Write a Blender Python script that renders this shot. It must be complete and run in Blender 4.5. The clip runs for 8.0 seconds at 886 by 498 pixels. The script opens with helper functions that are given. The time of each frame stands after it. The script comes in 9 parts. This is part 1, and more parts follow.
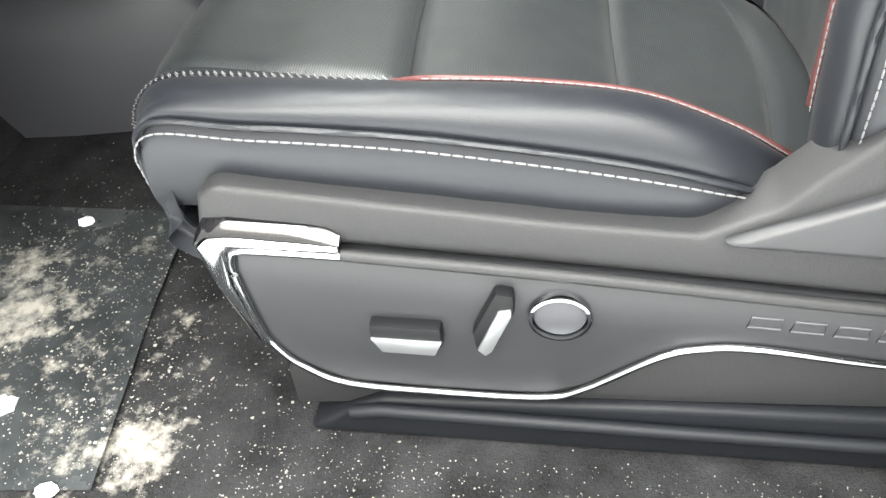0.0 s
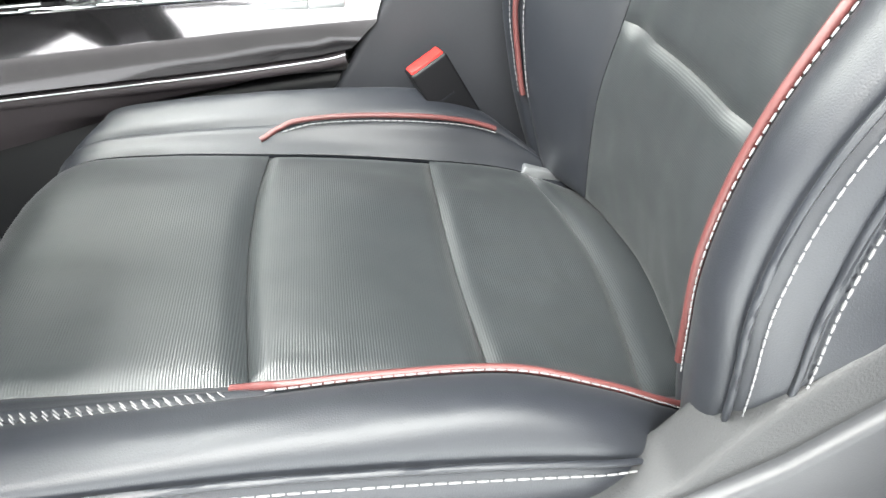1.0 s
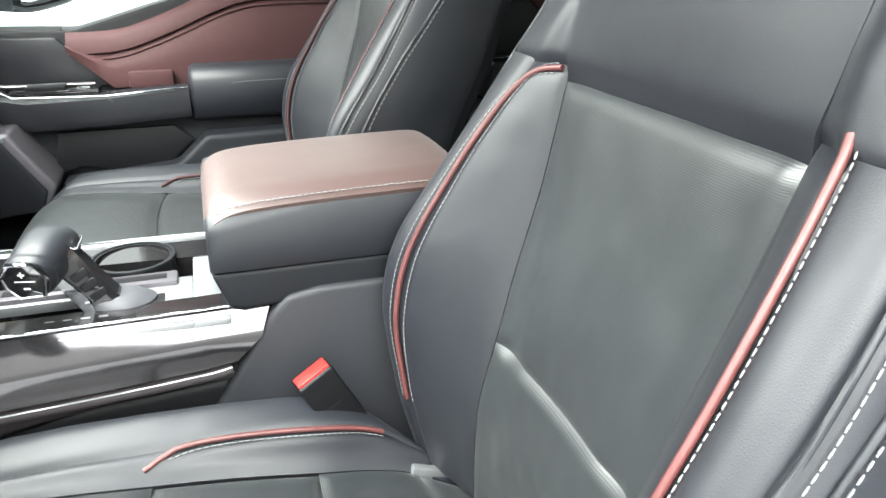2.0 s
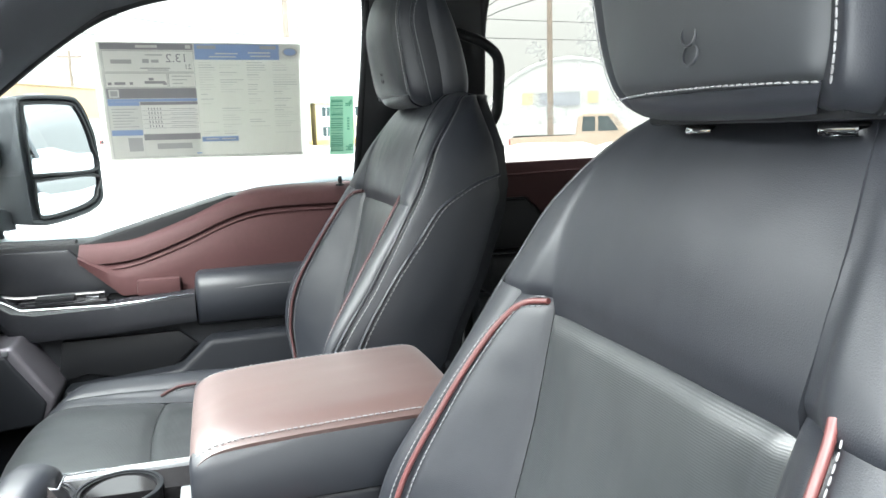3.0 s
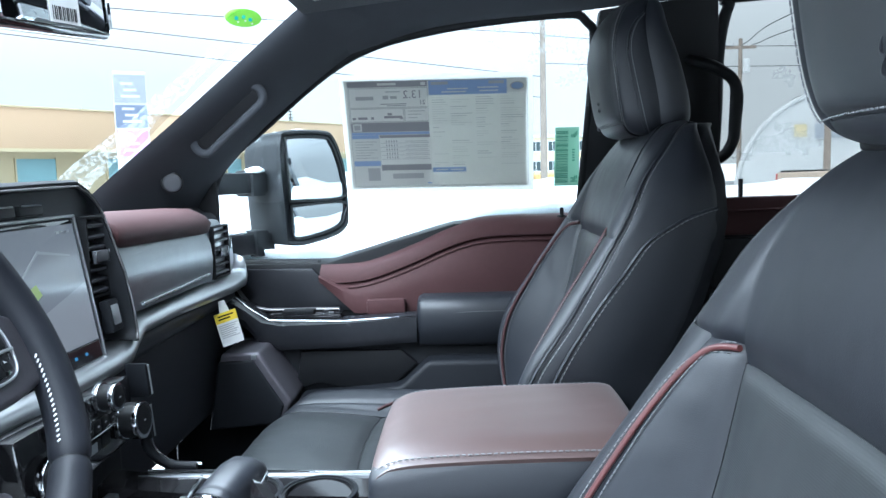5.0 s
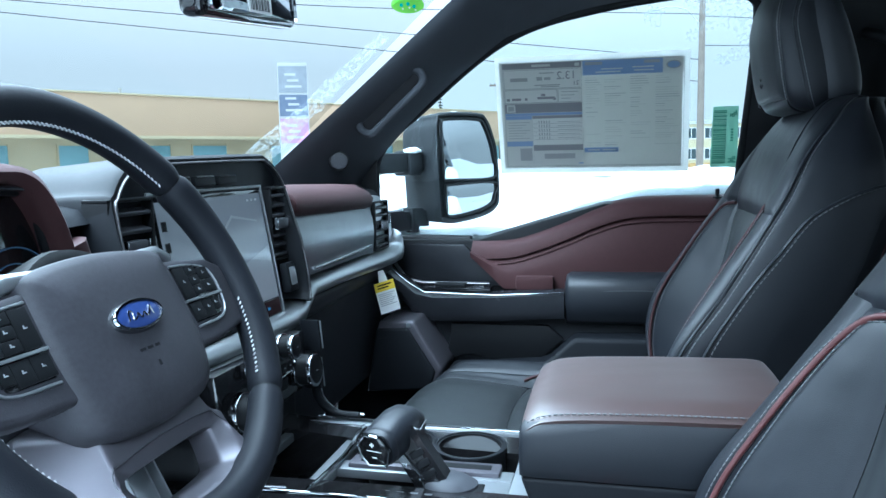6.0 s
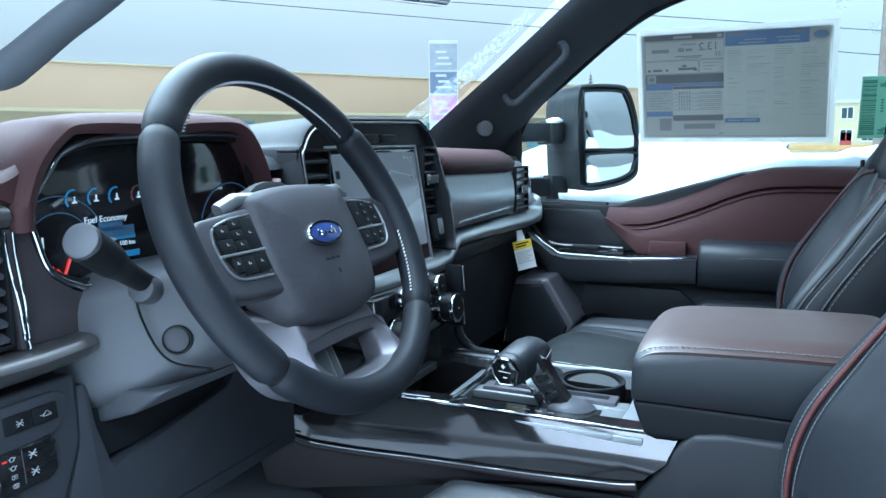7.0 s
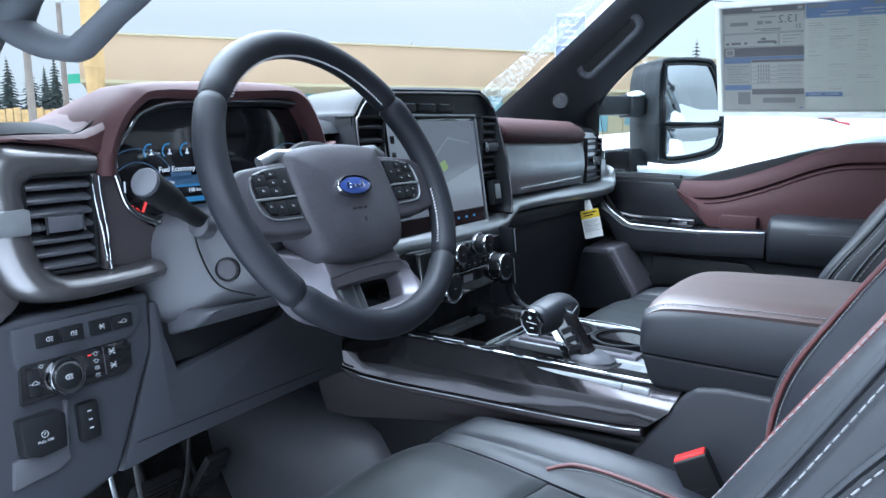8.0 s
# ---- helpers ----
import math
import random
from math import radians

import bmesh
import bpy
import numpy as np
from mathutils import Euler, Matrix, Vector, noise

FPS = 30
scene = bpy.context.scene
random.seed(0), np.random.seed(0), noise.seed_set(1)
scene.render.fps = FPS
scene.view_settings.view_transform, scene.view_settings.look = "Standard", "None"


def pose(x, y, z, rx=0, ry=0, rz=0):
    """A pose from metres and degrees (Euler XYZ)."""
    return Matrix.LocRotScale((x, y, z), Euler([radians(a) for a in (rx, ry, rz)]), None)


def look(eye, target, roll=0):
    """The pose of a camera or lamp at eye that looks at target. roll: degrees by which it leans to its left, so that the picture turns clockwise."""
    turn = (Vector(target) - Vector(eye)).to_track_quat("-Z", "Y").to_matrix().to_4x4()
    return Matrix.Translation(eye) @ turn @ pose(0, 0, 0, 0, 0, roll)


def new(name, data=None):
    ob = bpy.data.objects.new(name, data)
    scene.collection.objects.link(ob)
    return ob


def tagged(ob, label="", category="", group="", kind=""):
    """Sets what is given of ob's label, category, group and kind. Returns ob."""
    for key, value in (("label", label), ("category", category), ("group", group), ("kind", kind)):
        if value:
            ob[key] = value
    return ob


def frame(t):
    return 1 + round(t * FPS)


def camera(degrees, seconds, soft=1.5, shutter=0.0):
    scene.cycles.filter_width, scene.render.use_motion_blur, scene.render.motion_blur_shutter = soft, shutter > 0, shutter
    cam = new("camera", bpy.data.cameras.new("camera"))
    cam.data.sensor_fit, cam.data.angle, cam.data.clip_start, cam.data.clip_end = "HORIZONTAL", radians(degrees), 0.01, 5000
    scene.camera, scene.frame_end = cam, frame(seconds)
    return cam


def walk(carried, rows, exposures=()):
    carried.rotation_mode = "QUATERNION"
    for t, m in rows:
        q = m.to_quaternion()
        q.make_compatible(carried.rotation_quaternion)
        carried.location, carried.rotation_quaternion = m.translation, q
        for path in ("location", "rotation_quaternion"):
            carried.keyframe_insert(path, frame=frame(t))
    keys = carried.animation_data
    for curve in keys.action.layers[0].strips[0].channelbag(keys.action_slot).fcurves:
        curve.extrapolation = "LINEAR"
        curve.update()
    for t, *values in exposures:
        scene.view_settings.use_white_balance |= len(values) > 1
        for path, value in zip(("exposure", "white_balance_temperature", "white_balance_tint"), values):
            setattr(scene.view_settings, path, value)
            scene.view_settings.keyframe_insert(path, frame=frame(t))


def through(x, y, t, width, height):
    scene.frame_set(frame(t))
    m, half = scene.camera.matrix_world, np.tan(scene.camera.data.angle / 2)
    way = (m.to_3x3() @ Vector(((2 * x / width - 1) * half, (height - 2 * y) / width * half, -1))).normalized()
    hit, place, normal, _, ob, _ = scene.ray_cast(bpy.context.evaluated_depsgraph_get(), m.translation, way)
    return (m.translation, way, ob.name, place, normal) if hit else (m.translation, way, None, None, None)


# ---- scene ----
cam = camera(61.8, 8.0)
PATH = [
    (0, (0.0918, -0.6067, 0.6180), (-0.1377, 0.7033, -0.5950), -4.56),
    (0.5, (0.0756, -0.5417, 0.6431), (0.0630, 0.8327, -0.5196), -3.23),
    (1, (0.0747, -0.4870, 0.6785), (0.2691, 0.9627, -0.3703), -1.90),
    (1.5, (0.0801, -0.4644, 0.7406), (0.4563, 1.0523, -0.1535), -0.72),
    (2, (0.0855, -0.4515, 0.8094), (0.5940, 1.1348, 0.1276), -0.09),
    (2.2, (0.0990, -0.4443, 0.8298), (0.6129, 1.1746, 0.2330), -0.41),
    (3.3, (0.1287, -0.4317, 0.8716), (0.6273, 1.2839, 0.6526), -1.80),
    (3.5, (0.1476, -0.4242, 0.8776), (0.5949, 1.3084, 0.6776), -1.77),
    (4, (0.1773, -0.4091, 0.8742), (0.4671, 1.3586, 0.6935), -1.59),
    (4.5, (0.1791, -0.4149, 0.8637), (0.2907, 1.3727, 0.6856), -1.44),
    (5.8, (0.1737, -0.4752, 0.8447), (-0.1737, 1.2786, 0.6339), -1.49),
    (6, (0.1728, -0.4863, 0.8389), (-0.2430, 1.2522, 0.6287), -1.28),
    (6.5, (0.1809, -0.5370, 0.8123), (-0.4023, 1.1502, 0.5836), -0.92),
    (7, (0.2241, -0.6126, 0.8147), (-0.5175, 1.0077, 0.5574), -0.55),
    (7.5, (0.2952, -0.6388, 0.8113), (-0.5877, 0.9026, 0.5242), -0.15),
    (8, (0.3798, -0.6490, 0.8045), (-0.6129, 0.8191, 0.4900), 0.09),
]
walk(cam, [(t, look(eye, target, roll)) for t, eye, target, roll in PATH],
     [(0, 0.92, 6900, 9), (1.0, 1.34, 6750, 8), (1.6, 1.36, 6700, 7), (2.2, 1.26, 6650, 6), (3.4, 1.25, 6300, 8), (4.6, 0.84, 5700, 8), (6.0, 0.06, 4900, 0), (7.0, 0.06, 4850, -1), (8.0, 0.26, 5250, 9)])

# ---- world and light ----
world = bpy.data.worlds.new("overcast_sky")
scene.world = world
world.use_nodes = True
wn, wl = world.node_tree.nodes, world.node_tree.links
wn.clear()
sky = wn.new("ShaderNodeTexSky")
sky.sky_type = "NISHITA"
sky.sun_disc = False
sky.sun_elevation, sky.sun_rotation = radians(45), radians(210)
sky.air_density, sky.dust_density, sky.ozone_density = 1.0, 4.0, 1.0
pale = wn.new("ShaderNodeHueSaturation")
pale.inputs["Saturation"].default_value = 0.35
cloud = wn.new("ShaderNodeMix")
cloud.data_type = "RGBA"
cloud.inputs["Factor"].default_value = 0.92
cloud.inputs["B"].default_value = (9.0, 9.25, 9.2, 1)
# an overcast dome: three times as bright overhead as at the horizon
dome_at, dome_split, dome_rise = wn.new("ShaderNodeTexCoord"), wn.new("ShaderNodeSeparateXYZ"), wn.new("ShaderNodeMapRange")
dome_rise.inputs["From Min"].default_value, dome_rise.inputs["From Max"].default_value = 0.12, 1.0
dome_rise.inputs["To Min"].default_value, dome_rise.inputs["To Max"].default_value = 0.118, 0.44
wl.new(dome_at.outputs["Generated"], dome_split.inputs[0])
wl.new(dome_split.outputs["Z"], dome_rise.inputs["Value"])
bg = wn.new("ShaderNodeBackground")
wl.new(dome_rise.outputs[0], bg.inputs["Strength"])
wout = wn.new("ShaderNodeOutputWorld")
wl.new(sky.outputs[0], pale.inputs["Color"])
wl.new(pale.outputs[0], cloud.inputs["A"])
wl.new(cloud.outputs["Result"], bg.inputs["Color"])
wl.new(bg.outputs[0], wout.inputs["Surface"])
sun = new("sun", bpy.data.lights.new("sun", "SUN"))
sun.data.energy, sun.data.angle, sun.data.color = 1.1, radians(30), (1.0, 0.97, 0.93)
sun.matrix_basis = look((-3.5, -6.0, 7.0), (0, 0, 0.4))
# added fill lamp standing in for sky and snow outside the open driver door
door_fill = new("door_fill_lamp", bpy.data.lights.new("door_fill_lamp", "AREA"))
door_fill.data.shape, door_fill.data.size, door_fill.data.size_y = "RECTANGLE", 4.2, 2.2
door_fill.data.energy, door_fill.data.color = 260.0, (0.96, 0.99, 1.0)
door_fill.matrix_basis = look((0.70, -1.70, 2.75), (-0.1, -0.05, 0.6))

# added fill lamp above the bonnet, boosting sky light on seats through the windscreen
front_fill = new("windscreen_fill_lamp", bpy.data.lights.new("windscreen_fill_lamp", "AREA"))
front_fill.data.shape, front_fill.data.size, front_fill.data.size_y = "RECTANGLE", 3.6, 2.6
front_fill.data.energy, front_fill.data.color = 560.0, (0.95, 0.99, 1.0)
front_fill.matrix_basis = look((-1.40, 0.32, 2.9), (0.05, 0.28, 0.55))


# ---- mesh helpers ----
def mesh_of(name, verts, faces, smooth=True, sharp=40):
    me = bpy.data.meshes.new(name)
    me.from_pydata([tuple(v) for v in verts], [], [tuple(f) for f in faces])
    me.validate()
    if smooth:
        me.polygons.foreach_set("use_smooth", [True] * len(me.polygons))
        me.set_sharp_from_angle(angle=radians(sharp))
    me.update()
    return me


def done(name, bm, smooth=True, sharp=40):
    bmesh.ops.recalc_face_normals(bm, faces=bm.faces)
    me = bpy.data.meshes.new(name)
    bm.to_mesh(me)
    bm.free()
    if smooth:
        me.polygons.foreach_set("use_smooth", [True] * len(me.polygons))
        me.set_sharp_from_angle(angle=radians(sharp))
    return me


def part(name, me, material, parent=None, label="", kind=""):
    """Links a mesh as one object, under a thing or a part."""
    ob = new(name, me)
    if material:
        me.materials.append(material)
    if parent:
        ob.parent = parent
    if label or kind:
        tagged(ob, label=label, kind=kind)
    return ob


def thing(name, label, category, at=(0, 0, 0), group="", kind=""):
    ob = new(name)
    ob.location = at
    ob.empty_display_size = 0.05
    return tagged(ob, label=label, category=category, group=group, kind=kind)


def box(name, x0, x1, y0, y1, z0, z1, bev=0.004, seg=2, m=None):
    bm = bmesh.new()
    bmesh.ops.create_cube(bm, size=1)
    for v in bm.verts:
        v.co = Vector((x0 + (v.co.x + .5) * (x1 - x0), y0 + (v.co.y + .5) * (y1 - y0), z0 + (v.co.z + .5) * (z1 - z0)))
    if bev:
        bmesh.ops.bevel(bm, geom=bm.edges[:], offset=bev, segments=seg, affect="EDGES", profile=0.6)
    if m:
        bm.transform(m)
    return done(name, bm)


def prism(name, poly, axis, a, b, bev=0.0, seg=2, m=None):
    """A polygon in the plane across the axis (x: y z, y: x z, z: x y), drawn out from a to b."""
    def at(p, c):
        return {"x": (c, p[0], p[1]), "y": (p[0], c, p[1]), "z": (p[0], p[1], c)}[axis]
    bm = bmesh.new()
    one = [bm.verts.new(at(p, a)) for p in poly]
    two = [bm.verts.new(at(p, b)) for p in poly]
    n = len(poly)
    bm.faces.new(one)
    bm.faces.new(two[::-1])
    for i in range(n):
        bm.faces.new((one[i], one[(i + 1) % n], two[(i + 1) % n], two[i]))
    bmesh.ops.recalc_face_normals(bm, faces=bm.faces)
    if bev:
        bmesh.ops.bevel(bm, geom=bm.edges[:], offset=bev, segments=seg, affect="EDGES", profile=0.6, clamp_overlap=True)
    if m:
        bm.transform(m)
    return done(name, bm)


def smooth_line(pts, n):
    """n points on a Catmull-Rom curve through pts."""
    p = np.array(pts, float)
    k = len(p)
    ext = np.vstack([2 * p[0] - p[1], p, 2 * p[-1] - p[-2]])
    out = []
    for s in np.linspace(0, k - 1, n):
        i = min(int(s), k - 2)
        t = s - i
        a, b, c, d = ext[i], ext[i + 1], ext[i + 2], ext[i + 3]
        out.append(.5 * (2 * b + (c - a) * t + (2 * a - 5 * b + 4 * c - d) * t * t + (3 * b - a - 3 * c + d) * t ** 3))
    return np.array(out)


def tube_data(pts, r, n=8, closed=False, flat=1.0, up=(0, 0, 1)):
    pts = np.array(pts, float)
    k = len(pts)
    rr = np.full(k, r) if np.isscalar(r) else np.array(r)
    verts, faces = [], []
    for i in range(k):
        if closed:
            t = pts[(i + 1) % k] - pts[i - 1]
        else:
            t = pts[min(i + 1, k - 1)] - pts[max(i - 1, 0)]
        t = t / (np.linalg.norm(t) + 1e-12)
        s = np.cross(t, up)
        if np.linalg.norm(s) < 1e-3:
            s = np.cross(t, (1, 0, 0.1))
        s /= np.linalg.norm(s)
        q = np.cross(s, t)
        for j in range(n):
            a = 2 * math.pi * j / n
            verts.append(pts[i] + rr[i] * (math.cos(a) * s + flat * math.sin(a) * q))
    for i in range(k if closed else k - 1):
        for j in range(n):
            a, b = i * n + j, i * n + (j + 1) % n
            c, d = ((i + 1) % k) * n + (j + 1) % n, ((i + 1) % k) * n + j
            faces.append((a, b, c, d))
    if not closed:
        faces.append(tuple(range(n))[::-1])
        faces.append(tuple((k - 1) * n + j for j in range(n)))
    return verts, faces


def tube(name, pts, r, n=8, closed=False, flat=1.0, up=(0, 0, 1)):
    v, f = tube_data(pts, r, n, closed, flat, up)
    return mesh_of(name, v, f, sharp=60)


def loft(name, rings, closed=True, caps=True, sharp=40):
    k, n = len(rings), len(rings[0])
    verts = [p for r in rings for p in r]
    faces = []
    for i in range(k - 1):
        for j in range(n if closed else n - 1):
            faces.append((i * n + j, i * n + (j + 1) % n, (i + 1) * n + (j + 1) % n, (i + 1) * n + j))
    if caps and closed:
        faces.append(tuple(range(n))[::-1])
        faces.append(tuple((k - 1) * n + j for j in range(n)))
    me = bpy.data.meshes.new(name)
    bm = bmesh.new()
    vs = [bm.verts.new(tuple(v)) for v in verts]
    for f in faces:
        bm.faces.new([vs[i] for i in f])
    bpy.data.meshes.remove(me)
    return done(name, bm, sharp=sharp)


def disc(name, centre, axis, r, depth, n=28, bev=0.0, hole=0.0):
    """A round plate, knob or ring, its face towards axis."""
    centre, axis = Vector(centre), Vector(axis).normalized()
    turn = axis.to_track_quat("Z", "Y").to_matrix()
    prof = [(hole, -depth / 2), (r, -depth / 2), (r, depth / 2 - bev), (r - bev * .3, depth / 2 - bev * .3), (r - bev, depth / 2), (hole, depth / 2)]
    rings = []
    for a in range(n):
        c, s = math.cos(2 * math.pi * a / n), math.sin(2 * math.pi * a / n)
        rings.append([centre + turn @ Vector((max(p[0], 1e-5) * c, max(p[0], 1e-5) * s, p[1])) for p in prof])
    m = len(prof)
    verts = [p for r_ in rings for p in r_]
    faces = []
    for i in range(n):
        for j in range(m if hole else m - 1):
            faces.append((i * m + j, ((i + 1) % n) * m + j, ((i + 1) % n) * m + (j + 1) % m, i * m + (j + 1) % m))
    bm = bmesh.new()
    vs = [bm.verts.new(tuple(v)) for v in verts]
    for f in faces:
        bm.faces.new([vs[i] for i in f])
    bmesh.ops.remove_doubles(bm, verts=bm.verts, dist=1e-4)
    return done(name, bm, sharp=35)


class Skin:
    """A smooth surface through a grid of points, with u along the rows and v along the columns."""

    def __init__(self, grid):
        self.g = np.array(grid, float)

    def rows(self, s, axis_pts):
        k = len(axis_pts)
        ext = np.concatenate([2 * axis_pts[:1] - axis_pts[1:2], axis_pts, 2 * axis_pts[-1:] - axis_pts[-2:-1]])
        i = min(max(int(s), 0), k - 2)
        t = s - i
        a, b, c, d = ext[i], ext[i + 1], ext[i + 2], ext[i + 3]
        return .5 * (2 * b + (c - a) * t + (2 * a - 5 * b + 4 * c - d) * t * t + (3 * b - a - 3 * c + d) * t ** 3)

    def at(self, u, v):
        return self.rows(v, self.rows(u, self.g))

    def normal(self, u, v, e=0.02):
        ku, kv = len(self.g) - 1, len(self.g[0]) - 1
        du = self.at(min(u + e, ku), v) - self.at(max(u - e, 0), v)
        dv = self.at(u, min(v + e, kv)) - self.at(u, max(v - e, 0))
        n = np.cross(du, dv)
        return n / (np.linalg.norm(n) + 1e-9)

    def patch(self, name, u0, u1, v0, v1, nu, nv, groove=0.004, width=0.008, puff=0.0, side=1, edges="udlr", ruck=0.0, seed=0):
        """A padded panel of the surface whose borders sink into seams."""
        us, vs = np.linspace(u0, u1, nu + 1), np.linspace(v0, v1, nv + 1)
        base = np.array([[self.at(u, v) for v in vs] for u in us])
        du, dv = np.gradient(base, axis=0), np.gradient(base, axis=1)
        nor = np.cross(du, dv)
        nor /= (np.linalg.norm(nor, axis=2, keepdims=True) + 1e-9)
        nor *= side
        lu = np.concatenate([[0], np.cumsum(np.linalg.norm(np.diff(base, axis=0), axis=2).mean(1))])
        lv = np.concatenate([[0], np.cumsum(np.linalg.norm(np.diff(base, axis=1), axis=2).mean(0))])
        far = 1.0
        eu = np.minimum(lu if "d" in edges else far, (lu[-1] - lu) if "u" in edges else far)
        ev = np.minimum(lv if "l" in edges else far, (lv[-1] - lv) if "r" in edges else far)
        dist = np.minimum(np.broadcast_to(eu, (nu + 1,))[:, None], np.broadcast_to(ev, (nv + 1,))[None, :])
        h = -groove * np.exp(-(dist / width) ** 2 * 1.6) + puff * (1 - np.exp(-dist / 0.035))
        if ruck:
            for i in range(nu + 1):
                for j in range(nv + 1):
                    p = base[i, j]
                    h[i, j] += ruck * (noise.noise(Vector((p[0] * 17 + seed, p[1] * 30, p[2] * 24))) + .5 * noise.noise(Vector((p[0] * 55, p[1] * 70 + seed, p[2] * 60)))) * min(1, dist[i, j] / .03)
        pts = base + nor * h[:, :, None]
        verts = pts.reshape(-1, 3)
        w = nv + 1
        faces = [(i * w + j, i * w + j + 1, (i + 1) * w + j + 1, (i + 1) * w + j) if side > 0 else (i * w + j, (i + 1) * w + j, (i + 1) * w + j + 1, i * w + j + 1)
                 for i in range(nu) for j in range(nv)]
        # a turned-in hem, so that the panel has a thickness
        border = [(0, j) for j in range(w)] + [(i, nv) for i in range(1, nu + 1)] + [(nu, j) for j in range(nv - 1, -1, -1)] + [(i, 0) for i in range(nu - 1, 0, -1)]
        first = len(verts)
        verts = np.vstack([verts, [pts[i, j] - nor[i, j] * 0.012 for i, j in border]])
        n = len(border)
        for k in range(n):
            a, b = border[k], border[(k + 1) % n]
            quad = (a[0] * w + a[1], first + k, first + (k + 1) % n, b[0] * w + b[1])
            faces.append(quad if side > 0 else quad[::-1])
        return mesh_of(name, verts, faces, sharp=50)

    def line(self, uv, n, lift=0.0, side=1):
        """n points on the surface along a curve in u and v."""
        path = smooth_line([(a, b, 0) for a, b in uv], n)
        return np.array([self.at(a, b) + side * lift * self.normal(a, b) for a, b, _ in path])


def stitch_mesh(name, pts, step=0.006, length=0.0042, r=0.0008, slant=0.0, up=(0, 0, 1)):
    """Short threads along a line."""
    pts = np.array(pts)
    seg = np.linalg.norm(np.diff(pts, axis=0), axis=1)
    run = np.concatenate([[0], np.cumsum(seg)])
    verts, faces = [], []
    s = 0.0
    while s + length < run[-1]:
        a = np.array([np.interp(s, run, pts[:, k]) for k in range(3)])
        b = np.array([np.interp(s + length, run, pts[:, k]) for k in range(3)])
        if slant:
            off = np.cross(b - a, up)
            off = off / (np.linalg.norm(off) + 1e-9) * slant
            a, b = a - off, b + off
        mid = (a + b) / 2 
        v, f = tube_data([a, mid, b], [r * .7, r, r * .7], 5)
        k = len(verts)
        verts += list(v)
        faces += [tuple(i + k for i in q) for q in f]
        s += step
    return mesh_of(name, verts, faces, sharp=80)


def words(name, text, size, m, material, parent, depth=0.0006, align="CENTER"):
    """Raised lettering in the built-in font."""
    cu = bpy.data.curves.new(name, "FONT")
    cu.body, cu.size, cu.extrude, cu.align_x, cu.align_y = text, size, depth, align, "CENTER"
    cu.materials.append(material)
    ob = new(name, cu)
    ob.parent = parent
    ob.matrix_basis = m
    return ob


def facing(point, normal, up=(0, 0, 1)):
    """A pose whose z axis looks along normal and whose y axis points up."""
    z = Vector(normal).normalized()
    x = Vector(up).cross(z).normalized()
    y = z.cross(x)
    m = Matrix((x, y, z)).transposed().to_4x4()
    m.translation = Vector(point)
    return m


